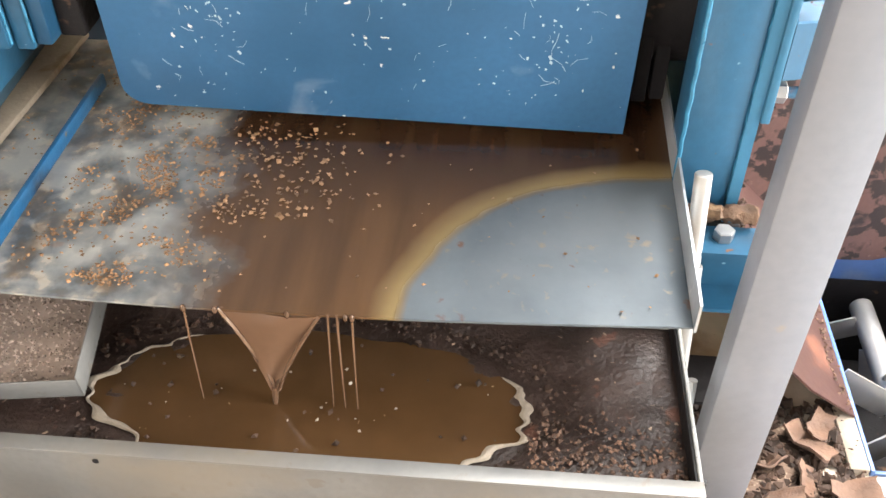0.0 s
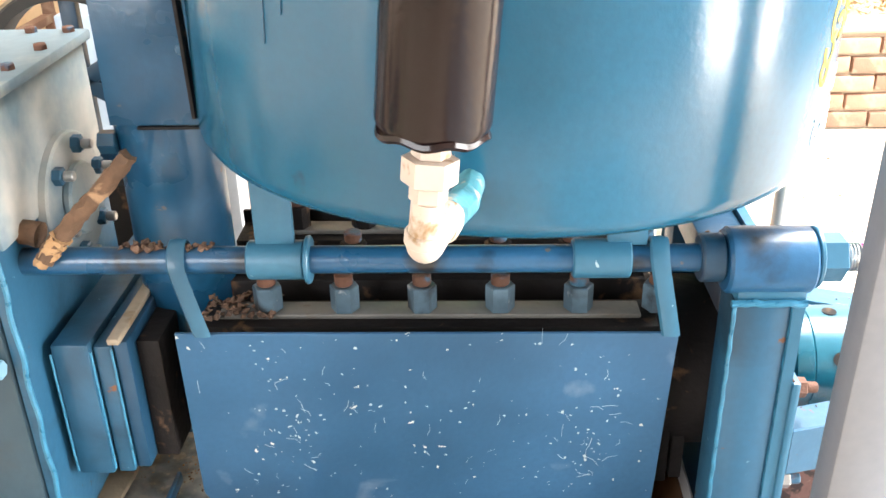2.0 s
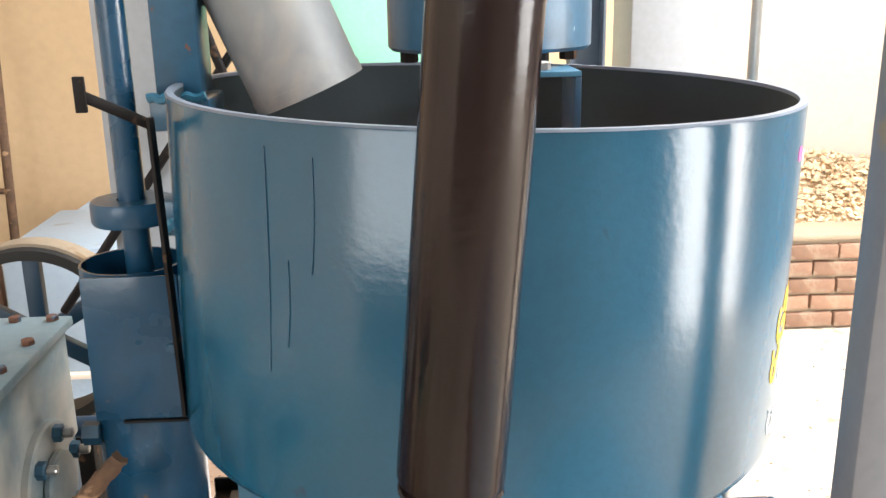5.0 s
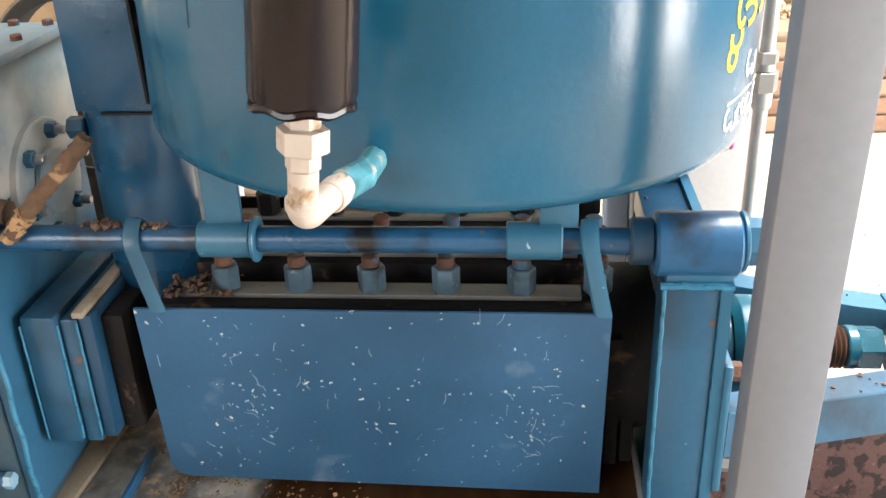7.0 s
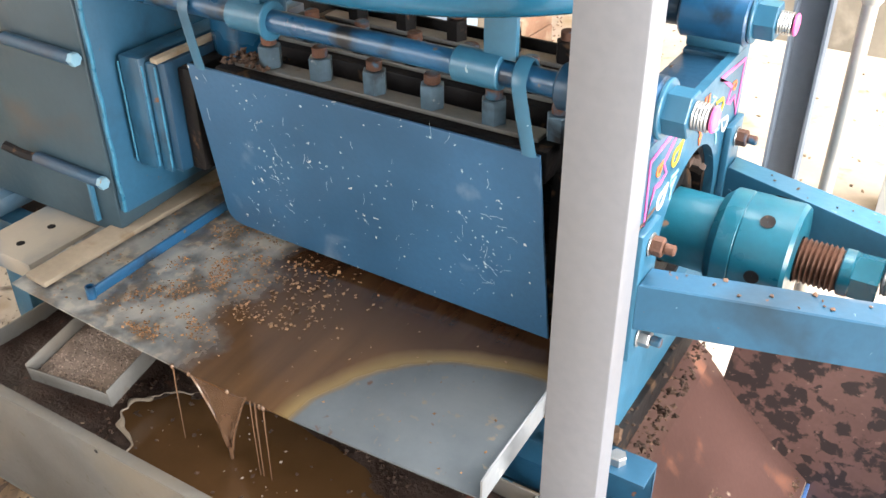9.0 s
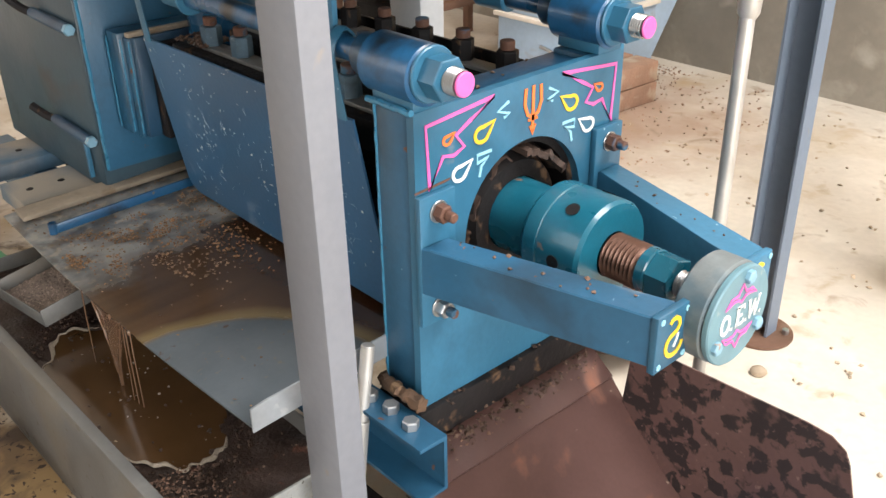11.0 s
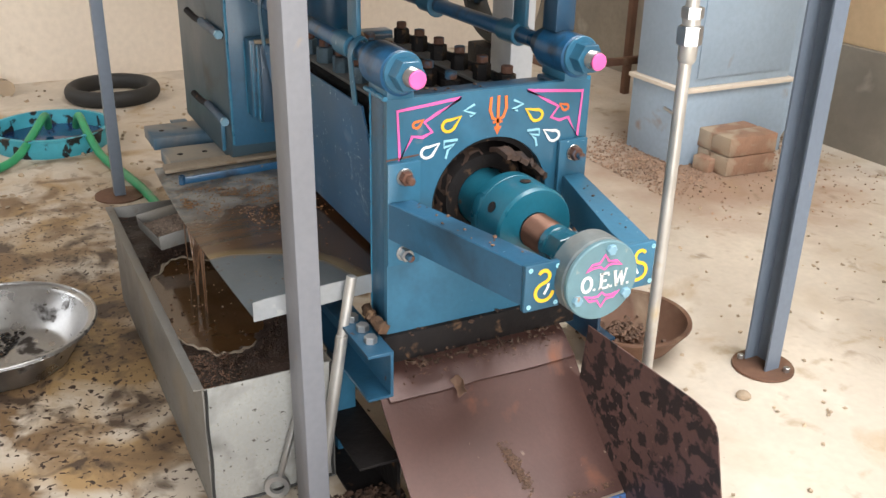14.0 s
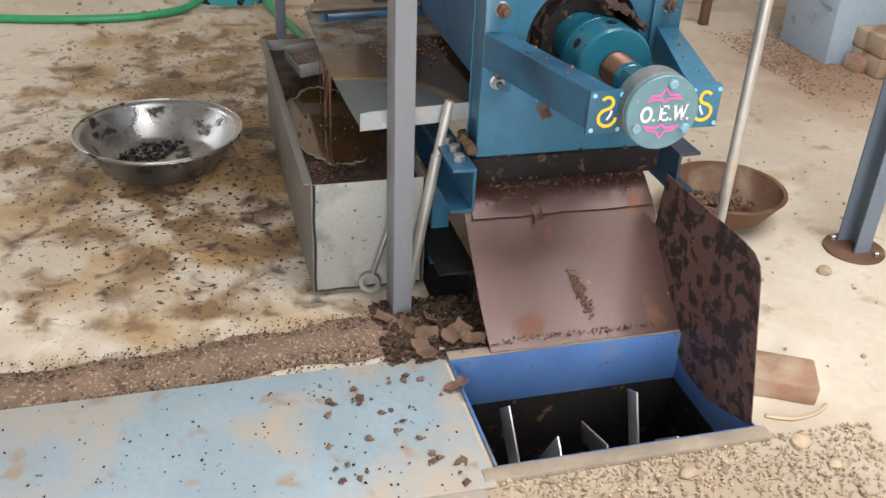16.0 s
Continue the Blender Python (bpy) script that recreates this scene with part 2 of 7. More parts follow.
oil_mat = material("brown_crude_oil", (0.08, 0.042, 0.018), 0.1, vary=0.15, big=7, fine=30, bump=0.02, rough_vary=0.03, coat=0.3,
                   layers=(((0.35, 0.24, 0.14), 70, 0.72, 0.03, 0.4, 0.0),))
foam_mat = material("dried_foam", (0.33, 0.275, 0.215), 0.7, vary=0.2, fine=200, bump=0.6)
oil_stream = material("falling_oil", (0.22, 0.125, 0.075), 0.15, vary=0.12, bump=0.0, coat=0.5)
blue_mat_paint = material("dusty_blue_floor_plate", (0.27, 0.345, 0.4), 0.6, vary=0.12, big=4, fine=60, bump=0.15,
                          layers=(((0.38, 0.335, 0.285), 4.5, 0.47, 0.16, 0.85, 0.0), ((0.3, 0.24, 0.19), 13, 0.6, 0.1, 0.9, 0.0), ((0.14, 0.1, 0.08), 55, 0.69, 0.04, 0.9, 0.0)))
trough_blue = material("blue_trough_paint", (0.08, 0.17, 0.4), 0.45, vary=0.2, big=5, bump=0.12, layers=(((0.2, 0.25, 0.32), 6, 0.55, 0.2, 0.6, 0.0), ((0.12, 0.08, 0.06), 9, 0.6, 0.12, 0.8, 0.0), ((0.1, 0.07, 0.05), 50, 0.68, 0.05, 0.8, 0.0)))
floor_mat = material("dusty_concrete", (0.58, 0.51, 0.425), 0.85, vary=0.13, big=1.8, fine=45, bump=0.35,
                     layers=(((0.68, 0.61, 0.52), 3.4, 0.56, 0.15, 0.9, 0.0), ((0.47, 0.385, 0.285), 2.6, 0.5, 0.25, 0.85, 0.0), ((0.38, 0.29, 0.19), 11, 0.61, 0.16, 0.8, 0.0), ((0.2, 0.13, 0.08), 30, 0.745, 0.05, 0.8, 0.0), ((0.12, 0.08, 0.05), 90, 0.76, 0.03, 0.8, 0.0)))
wall_mat = material("tan_limewash", (0.56, 0.4, 0.24), 0.9, vary=0.07, big=1.2, fine=30, bump=0.15, layers=(((0.5, 0.36, 0.22), 2.4, 0.62, 0.2, 0.9, 0.0),))
wall_pale = material("pale_limewash", (0.74, 0.65, 0.55), 0.9, vary=0.06, big=1.2, fine=30, bump=0.15, layers=(((0.5, 0.42, 0.34), 3.4, 0.66, 0.15, 0.9, 0.0),))
bay_wall = material("cream_limewash", (0.5, 0.435, 0.37), 0.9, vary=0.06, big=1.2, fine=30, bump=0.15, layers=(((0.42, 0.36, 0.3), 3.4, 0.62, 0.15, 0.9, 0.0),))
# Grey for the unseen walls, chosen to cut bounce light.
unseen_wall_mat = material("unseen_wall_grey", (0.27, 0.25, 0.22), 0.9, vary=0.15, big=1.5, fine=30, bump=0.3, layers=(((0.36, 0.33, 0.29), 2.5, 0.55, 0.2, 0.9, 0.0),))
dado_mat = material("dark_cement_dado", (0.24, 0.21, 0.17), 0.9, vary=0.25, big=3, fine=40, bump=0.4, layers=(((0.4, 0.36, 0.3), 4, 0.6, 0.15, 0.9, 0.0),))
ceiling_mat = material("grey_roof_sheet", (0.4, 0.4, 0.4), 0.6, vary=0.1, bump=0.05)
green_glow_mat = material("mint_green_glow", (0.3, 0.68, 0.5), 0.5, vary=0.08, bump=0.05)
cake_dark = material("dark_press_cake", (0.045, 0.025, 0.017), 0.75, vary=0.35, big=25, fine=120, bump=0.7, layers=(((0.18, 0.1, 0.055), 30, 0.64, 0.06, 0.85, 0.0),))
crusted_sheet = material("meal_crusted_sheet", (0.29, 0.235, 0.175), 0.8, vary=0.25, big=9, fine=90, bump=0.4, layers=(((0.2, 0.13, 0.07), 12, 0.56, 0.1, 0.8, 0.0),))
white_sheet = material("pale_grey_steel_paint", (0.45, 0.47, 0.5), 0.5, vary=0.07, big=2, bump=0.05)


def oily_tray(name):
    """Galvanised tray with a brown oil film whose edge curves across it and a thin yellow fringe. Shade under the guard
    is painted into the film's back.
    """
    m = material(name, (0.115, 0.135, 0.15), 0.42, 0.25, vary=0.2, big=7, fine=80, bump=0.1,
                 layers=(((0.165, 0.18, 0.19), 3.5, 0.5, 0.25, 0.5, 0.2), ((0.2, 0.17, 0.13), 60, 0.62, 0.1, 0.6, 0.0), ((0.12, 0.065, 0.042), 26, 0.665, 0.05, 0.8, 0.0)))
    nt = m.node_tree
    n, link = nt.nodes, nt.links.new
    b = n["Principled BSDF"]
    tc = n.new("ShaderNodeTexCoord")
    sep = n.new("ShaderNodeSeparateXYZ")
    wob = n.new("ShaderNodeTexNoise")
    wob.inputs["Scale"].default_value, wob.inputs["Detail"].default_value = 9.0, 5.0
    link(tc.outputs["Object"], wob.inputs["Vector"])
    link(tc.outputs["Object"], sep.inputs[0])

    def op(kind, a, c):
        o = n.new("ShaderNodeMath")
        o.operation = kind
        for s, v in zip(o.inputs, (a, c)):
            if hasattr(v, "is_linked"):
                link(v, s)
            else:
                s.default_value = v
        return o.outputs[0]

    def ramp(value, lo, hi, a=0.0, c=1.0):
        r = n.new("ShaderNodeMapRange")
        r.inputs[1].default_value, r.inputs[2].default_value, r.inputs[3].default_value, r.inputs[4].default_value = lo, hi, a, c
        link(value, r.inputs[0])
        return r.outputs[0]

    w = op("SUBTRACT", wob.outputs["Fac"], 0.5)
    ex = op("DIVIDE", op("ADD", sep.outputs[0], 0.10), 0.305)
    ey = op("DIVIDE", op("ADD", sep.outputs[1], 0.46), 0.26)
    dist = op("SQRT", op("ADD", op("MULTIPLY", ex, ex), op("MULTIPLY", ey, ey)), 0.0)
    dist = op("ADD", dist, op("MULTIPLY", w, 0.10))
    left = op("ADD", op("ADD", sep.outputs[0], 0.665), op("MULTIPLY", w, 0.22))
    film = op("MULTIPLY", ramp(dist, 0.94, 1.0), ramp(left, -0.03, 0.04))
    fringe = op("MULTIPLY", ramp(dist, 0.94, 0.985), ramp(dist, 1.09, 0.985))
    fringe = op("MULTIPLY", fringe, ramp(left, -0.01, 0.05))
    # Film darkens towards the guard: shade beneath it put into the colour.
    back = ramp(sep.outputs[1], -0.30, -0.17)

    def over(f, colour, socket):
        x = n.new("ShaderNodeMix")
        x.data_type = "RGBA"
        link(f, x.inputs[0])
        link(socket.links[0].from_socket, x.inputs[6])
        if hasattr(colour, "is_linked"):
            link(colour, x.inputs[7])
        else:
            x.inputs[7].default_value = (*colour, 1)
        link(x.outputs[2], socket)

    crust = n.new("ShaderNodeTexNoise")
    crust.inputs["Scale"].default_value, crust.inputs["Detail"].default_value = 44.0, 9.0
    link(tc.outputs["Object"], crust.inputs["Vector"])
    crusted = op("MULTIPLY", ramp(left, 0.02, -0.10, 0.0, 0.75), ramp(crust.outputs["Fac"], 0.42, 0.68))
    crusted = op("ADD", crusted, op("MULTIPLY", ramp(left, 0.10, -0.02), op("MULTIPLY", ramp(crust.outputs["Fac"], 0.56, 0.62), 0.6)))
    grime = n.new("ShaderNodeTexNoise")
    grime.inputs["Scale"].default_value, grime.inputs["Detail"].default_value, grime.inputs["Distortion"].default_value = 15.0, 10.0, 0.3
    link(tc.outputs["Object"], grime.inputs["Vector"])
    over(crusted, (0.36, 0.31, 0.25), b.inputs["Base Color"])
    over(op("MULTIPLY", ramp(left, 0.06, -0.06, 0.0, 0.8), ramp(grime.outputs["Fac"], 0.53, 0.68)), (0.13, 0.085, 0.05), b.inputs["Base Color"])
    over(op("MULTIPLY", ramp(left, 0.06, -0.04, 0.0, 0.85), ramp(grime.outputs["Fac"], 0.58, 0.4)), (0.36, 0.355, 0.335), b.inputs["Base Color"])
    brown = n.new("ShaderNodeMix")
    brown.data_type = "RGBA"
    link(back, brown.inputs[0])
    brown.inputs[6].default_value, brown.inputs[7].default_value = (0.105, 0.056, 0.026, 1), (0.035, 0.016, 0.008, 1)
    flow = n.new("ShaderNodeMapping")
    flow.inputs["Rotation"].default_value, flow.inputs["Scale"].default_value = (0, 0, radians(-14)), (26.0, 3.0, 1.0)
    link(tc.outputs["Object"], flow.inputs[0])
    streak = n.new("ShaderNodeTexNoise")
    streak.inputs["Scale"].default_value, streak.inputs["Detail"].default_value = 1.0, 6.0
    link(flow.outputs[0], streak.inputs["Vector"])
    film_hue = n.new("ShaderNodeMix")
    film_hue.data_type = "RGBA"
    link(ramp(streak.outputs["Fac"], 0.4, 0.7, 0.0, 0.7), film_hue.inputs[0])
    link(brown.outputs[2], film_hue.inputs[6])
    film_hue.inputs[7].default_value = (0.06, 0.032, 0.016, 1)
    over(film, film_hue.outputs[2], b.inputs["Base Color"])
    over(fringe, (0.22, 0.155, 0.07), b.inputs["Base Color"])
    for s, v in ((b.inputs["Roughness"], 0.8), (b.inputs["Metallic"], 0.0)):
        x = n.new("ShaderNodeMix")
        link(crusted, x.inputs[0])
        link(s.links[0].from_socket, x.inputs[2])
        x.inputs[3].default_value = v
        link(x.outputs[0], s)
    for s, v in ((b.inputs["Roughness"], 0.16), (b.inputs["Metallic"], 0.0)):
        x = n.new("ShaderNodeMix")
        link(film, x.inputs[0])
        link(s.links[0].from_socket, x.inputs[2])
        x.inputs[3].default_value = v
        link(x.outputs[0], s)
    return m


def stained_floor(m, cx, cy, rx, ry):
    """Oil stains and trodden meal that fade out away from the collecting bin."""
    nt = m.node_tree
    n, link = nt.nodes, nt.links.new
    b = n["Principled BSDF"]
    tc = n.new("ShaderNodeTexCoord")
    sep = n.new("ShaderNodeSeparateXYZ")
    link(tc.outputs["Object"], sep.inputs[0])

    def op(kind, a, c):
        o = n.new("ShaderNodeMath")
        o.operation = kind
        for s, v in zip(o.inputs, (a, c)):
            if hasattr(v, "is_linked"):
                link(v, s)
            else:
                s.default_value = v
        return o.outputs[0]

    def ramp(value, lo, hi):
        r = n.new("ShaderNodeMapRange")
        r.inputs[1].default_value, r.inputs[2].default_value = lo, hi
        link(value, r.inputs[0])
        return r.outputs[0]

    def spots(scale, detail):
        t = n.new("ShaderNodeTexNoise")
        t.inputs["Scale"].default_value, t.inputs["Detail"].default_value, t.inputs["Distortion"].default_value = scale, detail, 0.6
        link(tc.outputs["Object"], t.inputs["Vector"])
        return t.outputs["Fac"]

    ex = op("DIVIDE", op("SUBTRACT", sep.outputs[0], cx), rx)
    ey = op("DIVIDE", op("SUBTRACT", sep.outputs[1], cy), ry)
    near = ramp(op("ADD", op("MULTIPLY", ex, ex), op("MULTIPLY", ey, ey)), 1.6, 0.15)
    near = op("MULTIPLY", near, 0.19)
    for colour, scale, th, soft, rough in (((0.36, 0.235, 0.11), 3.6, 0.59, 0.2, 0.6), ((0.2, 0.125, 0.065), 7.0, 0.635, 0.14, 0.5), ((0.08, 0.052, 0.034), 10.0, 0.71, 0.14, 0.55), ((0.05, 0.03, 0.022), 60.0, 0.77, 0.04, 0.6)):
        f = ramp(op("ADD", spots(scale, 6.0), near), th, th + soft)
        x = n.new("ShaderNodeMix")
        x.data_type = "RGBA"
        link(f, x.inputs[0])
        link(b.inputs["Base Color"].links[0].from_socket, x.inputs[6])
        x.inputs[7].default_value = (*colour, 1)
        link(x.outputs[2], b.inputs["Base Color"])
        y = n.new("ShaderNodeMix")
        link(f, y.inputs[0])
        link(b.inputs["Roughness"].links[0].from_socket, y.inputs[2])
        y.inputs[3].default_value = rough
        link(y.outputs[0], b.inputs["Roughness"])


def dusted_floor(m, cx, cy, rx, ry, colour):
    """Dust or earth trodden into the floor, thinning outward."""
    nt = m.node_tree
    n, link = nt.nodes, nt.links.new
    b = n["Principled BSDF"]
    tc, mp, ln, ns = n.new("ShaderNodeTexCoord"), n.new("ShaderNodeMapping"), n.new("ShaderNodeVectorMath"), n.new("ShaderNodeTexNoise")
    mp.vector_type = "TEXTURE"
    mp.inputs["Location"].default_value, mp.inputs["Scale"].default_value = (cx, cy, 0), (rx, ry, 1)
    link(tc.outputs["Object"], mp.inputs[0])
    ln.operation = "LENGTH"
    link(mp.outputs[0], ln.inputs[0])
    ns.inputs["Scale"].default_value, ns.inputs["Detail"].default_value = 5.0, 8.0
    link(tc.outputs["Object"], ns.inputs["Vector"])
    add, rng_ = n.new("ShaderNodeMath"), n.new("ShaderNodeMapRange")
    add.operation = "ADD"
    link(ln.outputs["Value"], add.inputs[0])
    link(ns.outputs["Fac"], add.inputs[1])
    for k, v in zip((1, 2, 3, 4), (1.6, 0.8, 0.0, 0.85)):
        rng_.inputs[k].default_value = v
    link(add.outputs[0], rng_.inputs[0])
    x = n.new("ShaderNodeMix")
    x.data_type = "RGBA"
    link(rng_.outputs[0], x.inputs[0])
    link(b.inputs["Base Color"].links[0].from_socket, x.inputs[6])
    x.inputs[7].default_value = (*colour, 1)
    link(x.outputs[2], b.inputs["Base Color"])


dusted_floor(floor_mat, -1.3, 1.8, 0.72, 0.72, (0.33, 0.205, 0.14))
dusted_floor(floor_mat, 0.78, 0.02, 0.32, 0.62, (0.36, 0.275, 0.195))
stained_floor(floor_mat, -1.0, -0.75, 1.45, 0.85)
oil_stream.node_tree.nodes["Principled BSDF"].inputs["Transmission Weight"].default_value = 0.35
tray_mat = oily_tray("oil_covered_tray")

# ---- mesh helpers ----


def bm_new():
    return bmesh.new()


def add_box(bm, lo, hi, bevel=0.0, m=None):
    old = set(bm.verts)
    g = bmesh.ops.create_cube(bm, size=1.0)["verts"]
    c = [(a + b) / 2 for a, b in zip(lo, hi)]
    s = [abs(b - a) for a, b in zip(lo, hi)]
    for v in g:
        v.co = Vector((c[0] + v.co.x * s[0], c[1] + v.co.y * s[1], c[2] + v.co.z * s[2]))
    if bevel:
        bmesh.ops.bevel(bm, geom=list({e for v in g for e in v.link_edges}), offset=bevel, segments=2, affect="EDGES", profile=0.5)
    if m is not None:
        bmesh.ops.transform(bm, matrix=m, verts=[v for v in bm.verts if v not in old])
    return bm


def lathe(bm, profile, seg=40, m=None, close=False):
    """Turn (radius, height) pairs about z."""
    rings = []
    for r, h in profile:
        if r < 1e-6:
            rings.append([bm.verts.new((0, 0, h))])
        else:
            rings.append([bm.verts.new((r * math.cos(2 * math.pi * k / seg), r * math.sin(2 * math.pi * k / seg), h)) for k in range(seg)])
    pairs = list(zip(rings, rings[1:])) + ([(rings[-1], rings[0])] if close else [])
    for a, b in pairs:
        for k in range(seg):
            j = (k + 1) % seg
            if len(a) == 1 and len(b) > 1:
                bm.faces.new((a[0], b[j], b[k]))
            elif len(b) == 1 and len(a) > 1:
                bm.faces.new((a[k], a[j], b[0]))
            elif len(a) > 1 and len(b) > 1:
                bm.faces.new((a[k], a[j], b[j], b[k]))
    if m is not None:
        bmesh.ops.transform(bm, matrix=m, verts=[v for r in rings for v in r])
    return bm


def along(p, q):
    """A pose at p whose z axis points to q."""
    p, q = Vector(p), Vector(q)
    return Matrix.Translation(p) @ (q - p).to_track_quat("Z", "Y").to_matrix().to_4x4()


def add_rod(bm, p, q, r, seg=20, edge=0.0015, r2=None):
    h = (Vector(q) - Vector(p)).length
    r2 = r if r2 is None else r2
    e = min(edge, r * 0.4, h * 0.3)
    return lathe(bm, [(0, 0), (r - e, 0), (r, e), (r2, h - e), (r2 - e, h), (0, h)], seg, along(p, q))


def add_tube(bm, p, q, r, wall=0.004, seg=32):
    h = (Vector(q) - Vector(p)).length
    return lathe(bm, [(r, 0), (r, h), (r - wall, h), (r - wall, 0)], seg, along(p, q), close=True)


def add_path(bm, pts, r, seg=10):
    """A round bar or hose along points, smoothed."""
    pts = [Vector(p) for p in pts]
    fine = []
    for i in range(len(pts) - 1):
        a, b, c, d = pts[max(i - 1, 0)], pts[i], pts[i + 1], pts[min(i + 2, len(pts) - 1)]
        for k in range(6):
            t = k / 6
            fine.append(0.5 * ((2 * b) + (c - a) * t + (2 * a - 5 * b + 4 * c - d) * t * t + (3 * b - a - 3 * c + d) * t ** 3))
    fine.append(pts[-1])
    rings = []
    for i, p in enumerate(fine):
        d = (fine[min(i + 1, len(fine) - 1)] - fine[max(i - 1, 0)]).normalized()
        u = d.orthogonal().normalized() if i == 0 else (u - d * u.dot(d)).normalized()
        w = d.cross(u)
        rr = r[0] + (r[1] - r[0]) * i / (len(fine) - 1) if isinstance(r, tuple) else r
        rings.append([bm.verts.new(p + (u * math.cos(2 * math.pi * k / seg) + w * math.sin(2 * math.pi * k / seg)) * rr) for k in range(seg)])
    for a, b in zip(rings, rings[1:]):
        for k in range(seg):
            bm.faces.new((a[k], a[(k + 1) % seg], b[(k + 1) % seg], b[k]))
    bm.faces.new(rings[0][::-1])
    bm.faces.new(rings[-1])
    return bm


def add_prism(bm, outline, thick, m=None, bevel=0.0):
    """An outline in xy, raised by thick along z."""
    old = set(bm.verts)
    a = [bm.verts.new((x, y, 0)) for x, y in outline]
    b = [bm.verts.new((x, y, thick)) for x, y in outline]
    n = len(a)
    fs = [bm.faces.new(a[::-1]), bm.faces.new(b)] + [bm.faces.new((a[k], a[(k + 1) % n], b[(k + 1) % n], b[k])) for k in range(n)]
    if bevel:
        bmesh.ops.bevel(bm, geom=list(fs[1].edges), offset=bevel, segments=1, affect="EDGES")
    if m is not None:
        bmesh.ops.transform(bm, matrix=m, verts=[v for v in bm.verts if v not in old])
    return bm


def add_strip(bm, pts, width, m, thick=0.0012, closed=False):
    """A flat painted stroke along points in xy."""
    pts = [Vector((x, y)) for x, y in pts]
    n = len(pts)
    left, right = [], []
    for i, p in enumerate(pts):
        a = pts[(i - 1) % n] if closed or i > 0 else p
        b = pts[(i + 1) % n] if closed or i < n - 1 else p
        d = (b - a).normalized()
        nrm = Vector((-d.y, d.x)) * width / 2
        left.append(p + nrm)
        right.append(p - nrm)
    mk = []
    for z in (0.0, thick):
        mk.append(([bm.verts.new(m @ Vector((*p, z))) for p in left], [bm.verts.new(m @ Vector((*p, z))) for p in right]))
    for i in range(n if closed else n - 1):
        j = (i + 1) % n
        (l0, r0), (l1, r1) = mk
        bm.faces.new((l1[i], r1[i], r1[j], l1[j]))
        bm.faces.new((l0[i], l1[i], l1[j], l0[j]))
        bm.faces.new((r0[i], r0[j], r1[j], r1[i]))
    return bm


def add_chips(bm, spots, size, rng, flat=0.35):
    """Small uneven crumbs: squashed random octahedra."""
    for p in spots:
        s = size * rng.uniform(0.5, 1.5)
        m = Matrix.Translation(p) @ Euler((rng.uniform(-0.5, 0.5), rng.uniform(-0.5, 0.5), rng.uniform(0, 6.3))).to_matrix().to_4x4()
        v = [bm.verts.new(m @ Vector((x * s * rng.uniform(0.6, 1.3), y * s * rng.uniform(0.6, 1.3), z * s * flat * rng.uniform(0.6, 1.4))))
             for x, y, z in ((1, 0, 0), (0, 1, 0), (-1, 0, 0), (0, -1, 0), (0.2, 0.1, 1), (0, 0, -1))]
        for k in range(4):
            bm.faces.new((v[k], v[(k + 1) % 4], v[4]))
            bm.faces.new((v[(k + 1) % 4], v[k], v[5]))
    return bm


def hex_profile(r):
    return [(r * math.cos(math.pi * k / 3), r * math.sin(math.pi * k / 3)) for k in range(6)]


def add_hex(bm, p, q, r, bevel=0.0015):
    h = (Vector(q) - Vector(p)).length
    return add_prism(bm, hex_profile(r), h, along(p, q), bevel)


BASE = {}


def finish(bm, name, mat, base, smooth=38):
    bmesh.ops.recalc_face_normals(bm, faces=bm.faces)
    me = bpy.data.meshes.new(name)
    bmesh.ops.translate(bm, vec=-Vector(base), verts=bm.verts)
    bm.to_mesh(me)
    bm.free()
    me.materials.append(mat)
    me.polygons.foreach_set("use_smooth", [True] * len(me.polygons))
    me.set_sharp_from_angle(angle=radians(smooth))
    return me


def root(name, base, label, category, group="", kind=""):
    ob = new(name)
    ob.location = base
    ob.empty_display_size = 0.05
    BASE[ob] = Vector(base)
    return tagged(ob, label, category, group, kind)


def part(name, bm, mat, parent, label="", smooth=38):
    ob = new(name, finish(bm, name, mat, BASE[parent], smooth))
    ob.parent = parent
    BASE[ob] = BASE[parent]
    return tagged(ob, label) if label else ob


def thing(name, bm, mat, base, label="", category="", group="", kind="", smooth=38):
    ob = new(name, finish(bm, name, mat, base, smooth))
    ob.location = base
    BASE[ob] = Vector(base)
    return tagged(ob, label, category, group, kind)


def B(lo, hi, bevel=0.0, m=None):
    return add_box(bm_new(), lo, hi, bevel, m)


def ROD(p, q, r, seg=20, edge=0.0015, r2=None):
    return add_rod(bm_new(), p, q, r, seg, edge, r2)


def HEX(p, q, r):
    return add_hex(bm_new(), p, q, r)

# ---- the shed ----
PIT = (0.25, 0.575, -0.325, 0.222)          # x0, x1, y0, y1 of the opening in the floor
X0, X1, Y0, Y1 = -3.9, 4.4, -3.8, 2.62


def floor_with_pit():
    bm = bm_new()
    xs, ys = (X0 - 0.2, PIT[0], PIT[1], X1 + 2.0), (Y0 - 0.2, PIT[2], PIT[3], 3.9)
    for i in range(3):
        for j in range(3):
            if (i, j) != (1, 1):
                add_box(bm, (xs[i], ys[j], -0.12), (xs[i + 1], ys[j + 1], 0.0))
    bmesh.ops.remove_doubles(bm, verts=bm.verts, dist=1e-5)
    thing("floor", bm, floor_mat, (0, 0, 0), "dusty beige concrete floor of a milling shed", "floor", kind="structure")


floor_with_pit()


def wall(name, lo, hi, mat, label):
    return thing(name, B(lo, hi), mat, (0, 0, 0), label, "wall", kind="structure")


